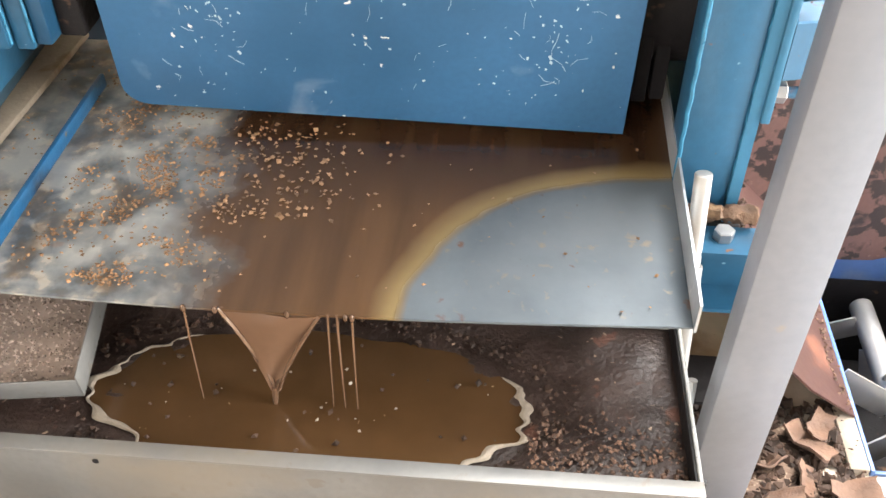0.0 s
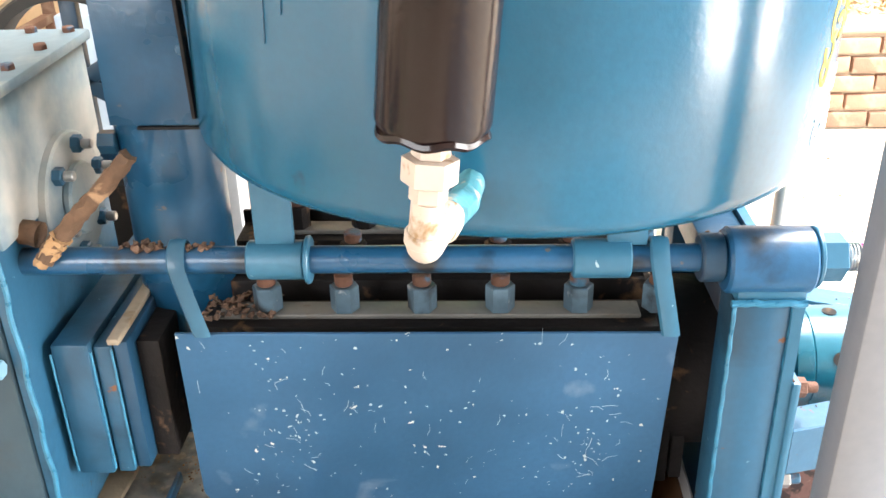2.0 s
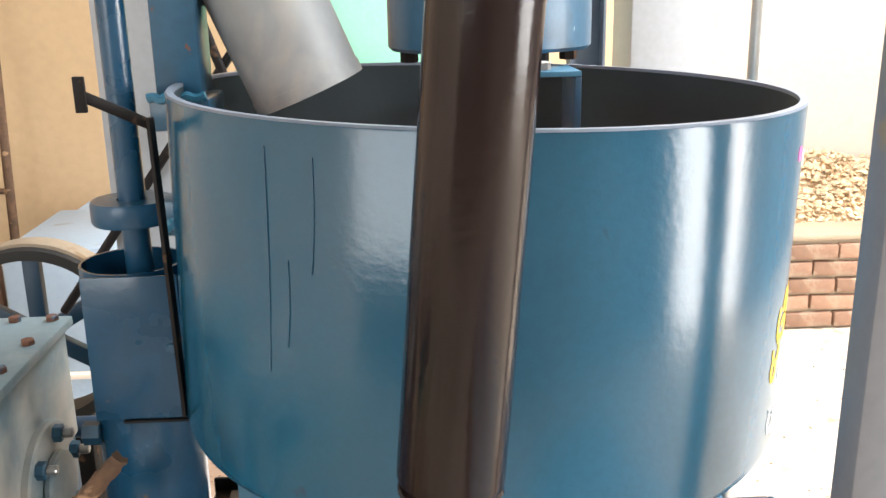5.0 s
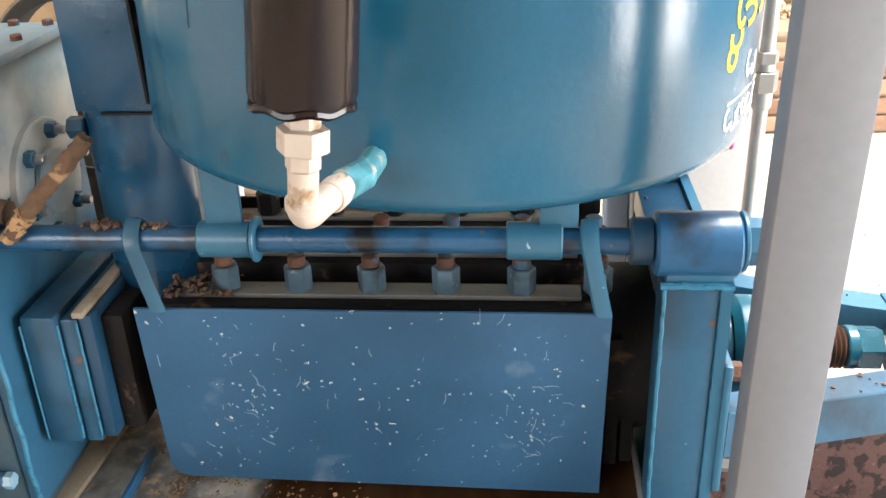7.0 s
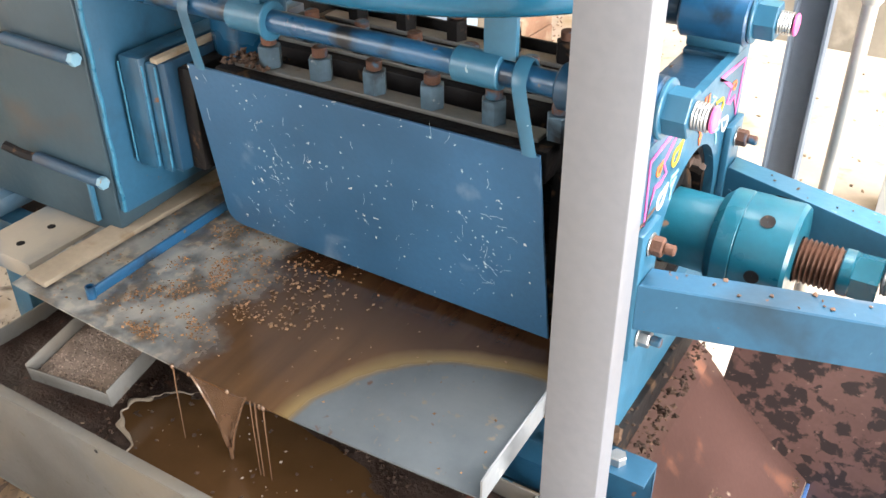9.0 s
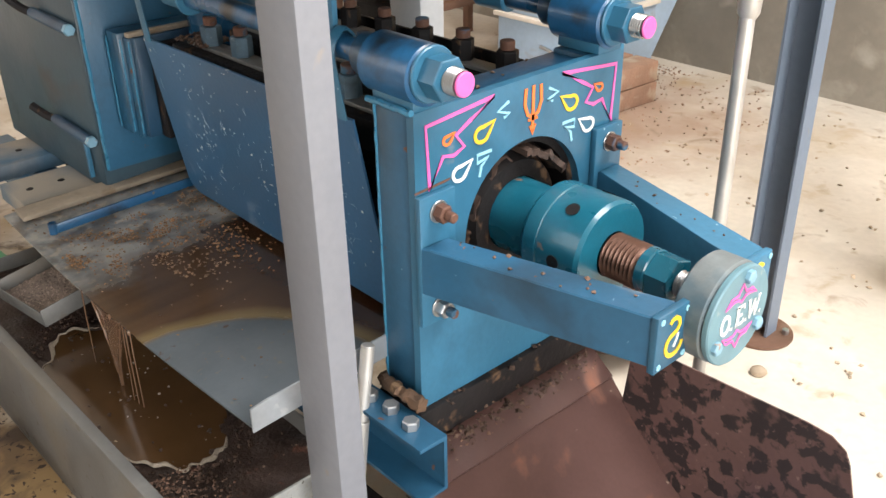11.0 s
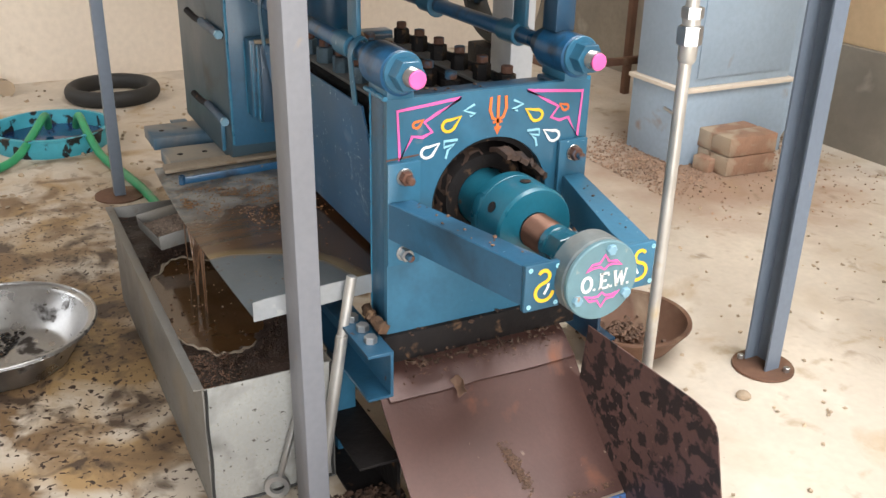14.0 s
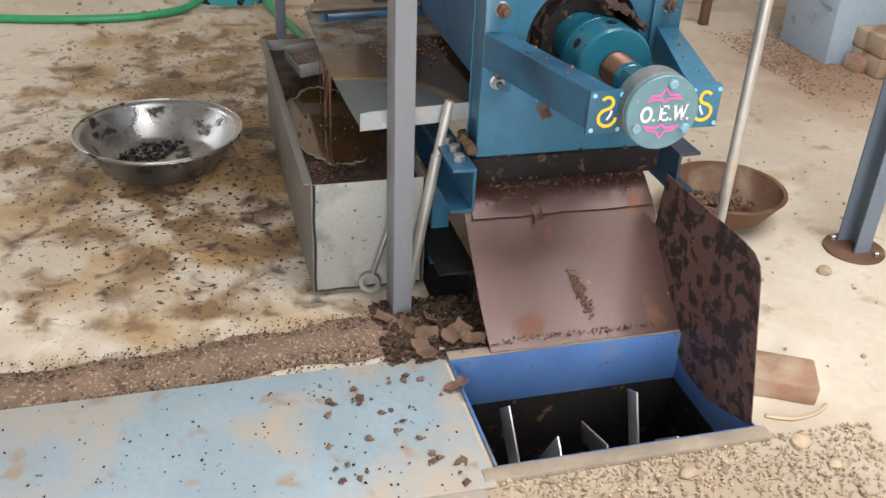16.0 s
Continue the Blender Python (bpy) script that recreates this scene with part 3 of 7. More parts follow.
wall("wall_north", (X0 - 0.2, Y1, 0.46), (0.62, Y1 + 0.2, 4.2), wall_mat, "tan limewashed masonry wall")
wall("dado_north", (X0 - 0.2, Y1 - 0.03, 0.0), (0.62, Y1 + 0.2, 0.458), dado_mat, "dark cement dado of the back wall")
wall("wall_return", (0.42, Y1 + 0.2, 0.0), (0.62, 3.7, 4.2), wall_mat, "tan limewashed return wall")
wall("wall_bay", (0.42, 3.7, 0.0), (X1 + 2.0, 3.9, 4.2), bay_wall, "pale limewashed wall behind the storage bay")
wall("wall_west", (X0 - 0.2, Y0 - 0.2, 0.0), (X0, Y1, 4.2), wall_pale, "pale limewashed wall with a stained foot")
# South and east walls are out of view, added to limit bounce and reflections.
wall("wall_south_low", (X0, Y0 - 0.2, 0.0), (X1, Y0, 1.2), unseen_wall_mat, "unseen grey wall added below a window band")
wall("wall_south_high", (X0, Y0 - 0.2, 3.2), (X1, Y0, 4.2), unseen_wall_mat, "unseen grey wall added above a window band")
wall("wall_south_west", (X0, Y0 - 0.2, 1.2), (-3.85, Y0, 3.2), unseen_wall_mat, "unseen grey wall pier added to darken reflections")
wall("wall_south_east", (-1.6, Y0 - 0.2, 1.2), (X1, Y0, 3.2), unseen_wall_mat, "unseen grey wall pier added to darken reflections")
wall("wall_east_south", (X1, Y0 - 0.2, 0.0), (X1 + 0.2, -2.73, 4.2), unseen_wall_mat, "unseen grey wall added beside the doorway")
wall("wall_east_north", (X1, -0.17, 0.0), (X1 + 0.2, 3.7, 4.2), unseen_wall_mat, "unseen grey wall added beside the doorway")
wall("wall_east_lintel", (X1, -2.73, 3.0), (X1 + 0.2, -0.17, 4.2), unseen_wall_mat, "unseen grey wall added over the doorway")


# Roof and skylight lie out of view, added to shape the daylight.
def roof():
    bm = bm_new()
    holes = ((0.2, 2.8, -0.05, 2.15),)
    xs = sorted({X0 - 0.2, X1 + 2.0, *[h[0] for h in holes], *[h[1] for h in holes]})
    ys = sorted({Y0 - 0.2, 3.9, *[h[2] for h in holes], *[h[3] for h in holes]})
    for a, b in zip(xs, xs[1:]):
        for c, d in zip(ys, ys[1:]):
            if not any(h[0] <= a and b <= h[1] and h[2] <= c and d <= h[3] for h in holes):
                add_box(bm, (a, c, 4.2), (b, d, 4.26))
    bmesh.ops.remove_doubles(bm, verts=bm.verts, dist=1e-5)
    thing("ceiling", bm, ceiling_mat, (0, 0, 0), "unseen grey roof added, with a skylight opening", "ceiling", kind="structure")


roof()
# Unseen translucent sheet, added to spread sun through the skylight.
skylight_mat = bpy.data.materials.new("milky_diffuser_sheet")
skylight_mat.use_nodes = True
diffuse = skylight_mat.node_tree.nodes.new("ShaderNodeBsdfTranslucent")
diffuse.inputs["Color"].default_value = (0.45, 0.45, 0.43, 1)
skylight_mat.node_tree.links.new(diffuse.outputs[0], skylight_mat.node_tree.nodes["Material Output"].inputs[0])
thing("skylight_sheet", B((0.15, -0.1, 4.262), (2.85, 2.2, 4.266)), skylight_mat, (1.5, 1.05, 4.26), "unseen milky sheet added over the skylight to diffuse sun", "skylight", kind="structure")
# Painted panel stands in for a mint-green glow at the back wall.
shutter = root("green_glow", (-0.5, Y1 - 0.04, 1.2), "mint green panel standing in for green light at the back wall", "window", kind="structure")
part("shutter_leaf", B((-0.86, Y1 - 0.045, 1.2), (-0.22, Y1 - 0.001, 2.05), 0.006), green_glow_mat, shutter)
for k in range(3):
    part("shutter_rail", B((-0.86, Y1 - 0.058, 1.2 + 0.395 * k), (-0.22, Y1 - 0.0455, 1.26 + 0.395 * k), 0.003), green_glow_mat, shutter)

# ---- the pit with its conveyor ----
x0, x1, y0, y1 = PIT
pit = root("conveyor_pit", (x0, y0, -0.3), "blue painted steel trough let into the floor", "trough", kind="structure")
part("back_panel", B((x0, y0, -0.115), (x0 + 0.006, y1, 0.012), 0.001), trough_blue, pit)
# Trough walls turn black below the blue panels, and so does the bottom.
part("back_panel", B((x0, y0, -0.34), (x0 + 0.005, y1, -0.1155), 0.001), cake_black, pit, "black lower panel")
part("front_panel", B((x1 - 0.006, y0, -0.115), (x1, y1, 0.006), 0.001), trough_blue, pit)
part("side_panel", B((x0 + 0.0065, y0, -0.115), (x1 - 0.0065, y0 + 0.006, 0.006), 0.001), trough_blue, pit)
part("side_panel", B((x0 + 0.0065, y1 - 0.0025, -0.115), (x1 - 0.0065, y1 - 0.0004, 0.0), 0.0005), trough_blue, pit)
part("lower_wall", B((x1 - 0.005, y0, -0.34), (x1, y1, -0.1155)), cake_black, pit, "black lower panel")
part("lower_wall", B((x0 + 0.0065, y0, -0.34), (x1 - 0.0065, y0 + 0.005, -0.1155)), cake_black, pit, "black lower panel")
part("lower_wall", B((x0 + 0.0065, y1 - 0.005, -0.34), (x1 - 0.0065, y1, -0.1155)), cake_black, pit, "black lower panel")
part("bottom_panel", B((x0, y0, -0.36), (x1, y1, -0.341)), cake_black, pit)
part("edge_angle", B((x1 + 0.001, y0 - 0.03, -0.02), (x1 + 0.035, y1 + 0.01, 0.012), 0.004), dusty_edge, pit, "dusty cement-smeared edge")
part("edge_angle", B((x0 - 0.03, y0, -0.01), (x0 - 0.001, y1, 0.014), 0.003), dusty_edge, pit, "dusty cement-smeared edge")

conveyor = root("screw_conveyor", (0.42, -0.05, -0.175), "grey steel paddle conveyor shaft turning in the pit", "conveyor")
part("conveyor_shaft", ROD((0.42, y0 + 0.012, -0.175), (0.42, y1 - 0.012, -0.175), 0.022, 20), pipe_steel, conveyor)
for k in range(9):
    yy = y0 + 0.055 + 0.054 * k
    turn = Matrix.Translation((0.42, yy, -0.175)) @ pose(0, 0, 0, 0, 75 * k, 0)
    part("paddle", B((-0.026, -0.0022, 0.015), (0.026, 0.0022, 0.14), 0.001, turn @ pose(0, 0, 0, 5 * math.sin(3 * k), 0, 7 * math.sin(2 * k))), pipe_steel, conveyor)

cover = root("floor_cover_plate", (0.3, -1.2, 0.0), "dusty pale blue painted steel plate lying on the floor", "floor plate")
part("plate", B((0.225, -2.6, 0.001), (0.62, -0.335, 0.009), 0.002), blue_mat_paint, cover)
part("plate_edge", B((0.62, -2.6, 0.0), (1.3, -0.36, 0.006), 0.002), blue_mat_paint, cover)

# ---- brick storage bay with groundnuts ----


def brick_wall():
    wall_root = root("storage_bay_wall", (0.8, 2.74, 0.0), "low wall of rough red bricks in mud mortar", "brick wall", kind="structure")
    part("mortar_core", B((0.64, 2.76, 0.0), (2.35, 2.95, 0.42)), mortar, wall_root)
    part("wall_cap", B((0.63, 2.735, 0.421), (2.36, 2.96, 0.452), 0.008), mortar, wall_root, "sandy plaster capping")
    rng = random.Random(8)
    meshes = [finish(add_box(bm_new(), (-0.108, -0.02, -0.033), (0.108, 0.05, 0.033), 0.006), "brick", brick_mat, (0, 0, 0)) for _ in range(1)]
    for row in range(5):
        for k in range(8):
            ob = new("brick", meshes[0])
            ob.parent = wall_root
            x = 0.75 + 0.226 * k + (0.113 if row % 2 else 0.0)
            if x > 2.3:
                bpy.data.objects.remove(ob)
                continue
            ob.matrix_basis = pose(x - 0.8, 0.01 + rng.uniform(-0.006, 0.006), 0.045 + 0.081 * row, rng.uniform(-2, 2), rng.uniform(-1.5, 1.5), rng.uniform(-2, 2))


brick_wall()


def pods():
    bm = bm_new()
    rng = random.Random(5)
    for _ in range(2600):
        x, u = rng.uniform(0.7, 2.4), rng.random()
        y = 2.97 + 0.6 * u
        h = 0.40 + 0.30 * u * (1 - 0.35 * abs(x - 1.5)) + rng.uniform(-0.015, 0.02)
        add_chips(bm, [Vector((x, y, h))], 0.016, rng, 0.7)
    thing("groundnut_heap", bm, pellet_mat, (1.5, 3.2, 0.4), "heap of pale brown groundnut pods behind the low wall", "groundnut heap", kind="stuff", smooth=80)
    bm = bm_new()
    a = [bm.verts.new((x, 2.96 + 0.12 * j, 0.36 + 0.055 * j)) for x in (0.65, 2.36) for j in range(6)]
    for j in range(5):
        bm.faces.new((a[j], a[j + 1], a[j + 7], a[j + 6]))
    b = bmesh.ops.extrude_face_region(bm, geom=list(bm.faces))
    bmesh.ops.translate(bm, vec=(0, 0, -0.3), verts=[v for v in b["geom"] if isinstance(v, bmesh.types.BMVert)])
    thing("groundnut_bed", bm, pellet_mat, (1.5, 3.2, 0.1), "settled bed of groundnut pods", "groundnuts", kind="stuff")


pods()

# ---- posts ----


def channel_bm(w, d, t, h, bm=None):
    """A channel standing on z = 0: web along x, flanges toward +y."""
    bm = bm or bm_new()
    o = [(-w / 2, 0), (w / 2, 0), (w / 2, d), (w / 2 - t, d), (w / 2 - t, t), (-w / 2 + t, t), (-w / 2 + t, d), (-w / 2, d)]
    return add_prism(bm, o, h, None, 0.0008)


post = root("near_post", (0.015, -0.385, 0.0), "pale grey painted steel channel post standing on the floor", "post")
bm = bm_new()
add_box(bm, (-0.0235, -0.0215, 0.0), (0.0535, 0.0215, 2.9), 0.003)
bmesh.ops.transform(bm, matrix=Matrix.Translation((0.0, -0.3825, 0.0)) @ Matrix(((1, 0, 0.0026, 0), (0, 1, -0.0119, 0), (0, 0, 1, 0), (0, 0, 0, 1))), verts=bm.verts)
part("shaft", bm, grey_post, post)

far = root("far_post", (-0.02, 0.87, 0.0), "blue-grey steel channel post on a round base plate", "post")
bm = channel_bm(0.078, 0.046, 0.006, 2.9)
bmesh.ops.transform(bm, matrix=pose(-0.028, 0.897, 0.008, 0, 0, 180), verts=bm.verts)
part("shaft", bm, channel_paint, far)
part("base_plate", lathe(bm_new(), [(0, 0), (0.078, 0), (0.08, 0.003), (0.079, 0.008), (0, 0.008)], 40, Matrix.Translation((-0.02, 0.872, 0.0))), rust_bowl_mat, far, "rusty round base plate")
for a in (30, 210):
    part("anchor_bolt", HEX((-0.02 + 0.06 * math.cos(radians(a)), 0.872 + 0.06 * math.sin(radians(a)), 0.008), (-0.02 + 0.06 * math.cos(radians(a)), 0.872 + 0.06 * math.sin(radians(a)), 0.02), 0.009), steel, far)

thin = root("thin_post", (-1.98, -0.43, 0.0), "slim grey steel square post on a rusty plate", "post")
part("shaft", B((-2.0, -0.45, 0.006), (-1.96, -0.41, 2.9), 0.003), channel_paint, thin)
part("base_plate", lathe(bm_new(), [(0, 0), (0.09, 0), (0.09, 0.006), (0, 0.006)], 32, Matrix.Translation((-1.98, -0.43, 0.0))), rust_bowl_mat, thin, "rusty round base plate")

PX, PY = 0.143, 0.33
gas = root("standing_pipe", (PX, PY, 0.0), "upright galvanised water pipe with a union fitting", "pipe")
part("pipe", ROD((PX, PY, 0.0), (PX, PY - 0.006, 2.6), 0.0122, 20), pipe_steel, gas)
part("union_nut", HEX((PX, PY, 0.918), (PX, PY, 0.952), 0.024), steel, gas, "rust-flecked union nut")
part("lock_nut", HEX((PX, PY, 0.966), (PX, PY, 0.986), 0.021), steel, gas, "rust-flecked lock nut")
part("coupling", lathe(bm_new(), [(0.0122, 0.882), (0.017, 0.89), (0.018, 0.917), (0.0, 0.9175)], 24, Matrix.Translation((PX, PY, 0))), pipe_steel, gas)
part("coupling", lathe(bm_new(), [(0.0, 0.9525), (0.0165, 0.953), (0.0165, 0.9655), (0.0, 0.966)], 24, Matrix.Translation((PX, PY, 0))), pipe_steel, gas)

# ---- the oil press ----
AX_Y, AX_Z = 0.005, 0.612                  # axis of the worm shaft
press = root("oil_press", (-0.4, 0.0, 0.36), "blue painted screw oil press on steel channel sills", "oil press")


def plate_with_hole():
    bm = bm_new()
    lo, hi, zb, zt, r, n = -0.214, 0.222, 0.362, 0.832, 0.127, 48
    rim, out = [], []
    for k in range(n):
        a = 2 * math.pi * (k + 0.5) / n
        c, s = math.cos(a), math.sin(a)
        rim.append((AX_Y + r * c, AX_Z + r * s))
        t = min(((hi - AX_Y) / c if c > 0 else (lo - AX_Y) / c) if abs(c) > 1e-6 else 9, ((zt - AX_Z) / s if s > 0 else (zb - AX_Z) / s) if abs(s) > 1e-6 else 9)
        out.append((AX_Y + t * c, AX_Z + t * s))
    corners = [(hi, zt), (lo, zt), (lo, zb), (hi, zb)]
    for cy, cz in corners:
        k = min(range(n), key=lambda i: (out[i][0] - cy) ** 2 + (out[i][1] - cz) ** 2)
        out[k] = (cy, cz)
    v = [[bm.verts.new((x, y, z)) for y, z in ring] for x, ring in ((-0.014, rim), (-0.014, out), (0.0, out), (0.0, rim))]
    for a, b in ((0, 1), (1, 2), (2, 3), (3, 0)):
        for k in range(n):
            j = (k + 1) % n
            bm.faces.new((v[a][k], v[a][j], v[b][j], v[b][k]))
    return bm


end_plate = part("end_plate", plate_with_hole(), blue_light, press, "bright blue end plate with painted ornaments")
for s, y in ((-1, -0.211), (1, 0.219)):
    part("end_column", B((-0.083, min(y, y - s * 0.07), 0.372), (-0.0145, max(y, y - s * 0.07), 0.83), 0.004), blue, press)
    for x in (-0.083, -0.012):
        bm = add_path(bm_new(), [(x + 0.0005 * math.sin(k * 2.1), y - s * 0.001 + 0.0004 * math.cos(k * 1.7), 0.38 + 0.0125 * k) for k in range(37)], 0.0028, 6)
        part("weld_bead", bm, weld, press)
part("top_bar", B((-0.083, -0.14, 0.775), (-0.0145, 0.148, 0.824), 0.003), blue_dark, press)
part("bottom_bar", B((-0.083, -0.14, 0.372), (-0.0145, 0.148, 0.44), 0.003), blue_dark, press)
part("barrel_mouth", add_tube(bm_new(), (-0.16, AX_Y, AX_Z), (-0.0145, AX_Y, AX_Z), 0.127, 0.012, 48), cake_black, press, "dark oily barrel mouth")
part("outlet_cone", lathe(bm_new(), [(0.114, 0), (0.086, 0.055), (0.06, 0.056), (0.058, 0.0)], 44, along((-0.075, AX_Y, AX_Z), (1, AX_Y, AX_Z)), close=True), cake_black, press, "oily outlet cone caked with meal")
# tie rods with end sleeves, nuts and studs
for y in (-0.187, 0.187):
    z = 0.881
    part("tie_rod", ROD((-1.30, y, z), (-0.09, y, z), 0.0172, 24), oily_blue, press)
    part("end_sleeve", ROD((-0.098, y, z - 0.003), (0.006, y, z - 0.003), 0.041, 32, 0.004), oily_blue, press)
    part("inner_collar", ROD((-0.128, y, z), (-0.0985, y, z), 0.030, 28, 0.003), blue_dark, press)
    part("washer", ROD((0.0065, y, z), (0.0125, y, z), 0.038, 28), blue_light, press)
    part("nut", HEX((0.013, y, z), (0.043, y, z), 0.030), blue_light, press, "chipped blue hexagon nut")
    stud = bm_new()
    lathe(stud, [(0, 0)] + [(0.0165 + (0.0015 if k % 2 else 0), 0.002 * k) for k in range(11)] + [(0, 0.022)], 20, along((0.043, y, z), (1, y, z)))
    part("stud", stud, steel, press)
    part("stud_end", ROD((0.0652, y, z), (0.07, y, z), 0.0165, 20, 0.002), pink_paint, press, "pink painted stud end")
    part("saddle_weld", add_path(bm_new(), [(-0.09 + 0.009 * k, y - 0.03 * (1 if y < 0 else -1), 0.8335 + 0.003 * noise.noise((k * 0.8, y * 9, 2))) for k in range(11)], 0.0048, 7), weld, press)
    part("sleeve_saddle", B((-0.083, y - 0.027, 0.8305), (0.0, y + 0.027, 0.852), 0.003), blue_light, press)
    for x in (-0.64, -0.245):
        part("hanger_sleeve", ROD((x - 0.035, y, z), (x + 0.035, y, z), 0.0245, 24, 0.002), blue_light, press)
    part("hanger_flange", ROD((-0.604, y, z), (-0.598, y, z), 0.03, 24), blue_light, press)
# sills and legs
for s in (-1, 1):
    bm = bm_new()
    o = [(0, 0), (0.052, 0), (0.052, 0.006), (0.006, 0.006), (0.006, 0.094), (0.052, 0.094), (0.052, 0.1), (0, 0.1)]
    add_prism(bm, o, 1.7, None, 0.0008)
    m = Matrix(((0, 0, 1, -1.62), (s, 0, 0, 0.236 * s), (0, 1, 0, 0.272), (0, 0, 0, 1)))
    bmesh.ops.transform(bm, matrix=m, verts=bm.verts)
    part("sill_channel", bm, blue_dark if s > 0 else blue, press, "blue steel channel sill, open side outward")
    for x in (-0.18, -1.35):
        part("leg", B((x - 0.03, s * 0.245 - 0.022, 0.0), (x + 0.03, s * 0.245 + 0.022, 0.27), 0.003), blue_light, press)
foot = add_prism(bm_new(), [(0, 0), (0.088, 0), (0.088, 0.108), (0, 0.108), (0, 0.102), (0.082, 0.102), (0.082, 0.006), (0, 0.006)], 0.46, None, 0.0008)
bmesh.ops.transform(foot, matrix=Matrix(((0, 0, 1, -0.40), (1, 0, 0, -0.30), (0, 1, 0, 0.0), (0, 0, 0, 1))), verts=foot.verts)
part("floor_channel", foot, cake_black, press, "dirty steel channel lying on the floor under the leg")
part("bolster", B((-0.09, -0.225, 0.3), (0.01, 0.225, 0.3605), 0.003), cake_black, press, "oily dark bolster under the end plate")
for x in (-1.13, -1.38):
    part("cross_beam", B((x - 0.075, -0.40, 0.3735), (x + 0.075, 0.3, 0.41), 0.002), dusty_beam, press, "dusty blue cross beam drilled with bolt holes")
    for y in (-0.36, -0.29, -0.2):
        part("bolt_hole", ROD((x, y, 0.4095), (x, y, 0.411), 0.008, 12), cake_black, press)
for x, y in ((-0.065, -0.262), (-0.02, -0.258), (0.03, -0.262)):
    part("sill_bolt", HEX((x, y, 0.372), (x, y, 0.386), 0.013), steel, press)
# cage with clamp bars and nuts; its black holds oil and the kettle's shade
for k in range(26):
    a = math.pi * 2 * k / 26
    part("cage_bar", B((-0.76, -0.011, -0.006), (-0.165, 0.011, 0.006), 0.002, Matrix.Translation((0, AX_Y + 0.098 * math.cos(a), AX_Z + 0.098 * math.sin(a))) @ Matrix.Rotation(a + math.pi / 2, 4, "X")), cake_black, press)
part("barrel_core", ROD((-0.78, AX_Y, AX_Z), (-0.16, AX_Y, AX_Z), 0.091, 32), cake_black, press)
for y, zt in ((-0.118, 0.764), (-0.005, 0.772), (0.125, 0.772)):
    part("clamp_bar", B((-0.768, y - 0.036, zt - 0.05), (-0.158, y + 0.036, zt), 0.003), cake_black, press)
    part("bar_insert", B((-0.74, y - 0.018, zt + 0.0005), (-0.18, y + 0.018, zt + 0.008), 0.002), bin_zinc, press, "oily worn steel strip")
    for k in range(6):
        x = -0.675 + 0.1035 * k
        part("clamp_nut", HEX((x, y, zt + 0.0085), (x, y, zt + 0.044), 0.0195), nut_paint if y < -0.1 else cake_black, press)
        part("clamp_stud", ROD((x, y, zt + 0.0445), (x, y, zt + 0.060), 0.0125, 14), rusty, press, "rusty stud end")
part("clamp_flange", B((-0.77, 0.158, 0.69), (-0.156, 0.166, 0.792), 0.002), cake_black, press, "oily black flange along the cage")
# Plates turned black for the shade they stand in.
for k, x in enumerate((-0.155, -0.128, -0.104)):
    part("cage_end_plate", B((x - 0.009, -0.12 + 0.008 * k, 0.47), (x + 0.009, 0.16 - 0.012 * k, 0.72 - 0.03 * k), 0.002), cake_black, press)
part("stub_block", B((-0.954, -0.16, 0.58), (-0.9425, 0.17, 0.74), 0.002), blue_dark, press)
part("stub_block", B((-0.942, -0.205, 0.56), (-0.893, 0.2, 0.768), 0.004), blue, press)
part("stub_block", B((-0.892, -0.195, 0.555), (-0.868, 0.19, 0.76), 0.004), blue, press)
part("stub_block", B((-0.867, -0.19, 0.56), (-0.847, 0.18, 0.764), 0.003), blue_dark, press)
# Black block fills a recess that is only dark with shade.
part("stub_block", B((-0.8465, -0.165, 0.56), (-0.815, 0.17, 0.75), 0.003), cake_black, press, "black block standing in for a shaded recess")
for x, y in ((-0.9425, -0.206), (-0.8925, -0.2), (-0.8675, -0.194)):
    part("weld_bead", add_path(bm_new(), [(x + 0.0006 * noise.noise((k * 1.3, x * 50, 0)), y - 0.0008 * noise.noise((k * 0.9, x * 40, 4)), 0.566 + 0.009 * k) for k in range(22)], 0.0018, 6), weld, press)
part("stub_cap", B((-0.869, -0.2, 0.7645), (-0.853, 0.1, 0.774), 0.002), crusted_sheet, press, "dusty bare steel strip")

# guard plate hung from the tie rod
guard = bm_new()
o = [(-0.778, 0.338), (-0.796, 0.03)] + [(-0.796 + 0.03 * (1 - math.cos(a)) * 1.0, 0.03 - 0.03 * math.sin(a)) for a in [math.pi / 2 * k / 6 for k in range(1, 7)]] + [(-0.144, -0.014), (-0.145, 0.338)]
add_prism(guard, o, 0.004, None, 0.0006)
bmesh.ops.transform(guard, matrix=Matrix.Translation((0, -0.138, 0.452)) @ pose(0, 0, 0, 90 + 10.5, 0, 0), verts=guard.verts)
guard_plate = part("guard_plate", guard, guard_paint, press, "scratched blue sheet guard over the press cage")
GM = Matrix.Translation((0, -0.138, 0.452)) @ pose(0, 0, 0, 90 + 10.5, 0, 0)
scr = bm_new()
r6 = random.Random(14)
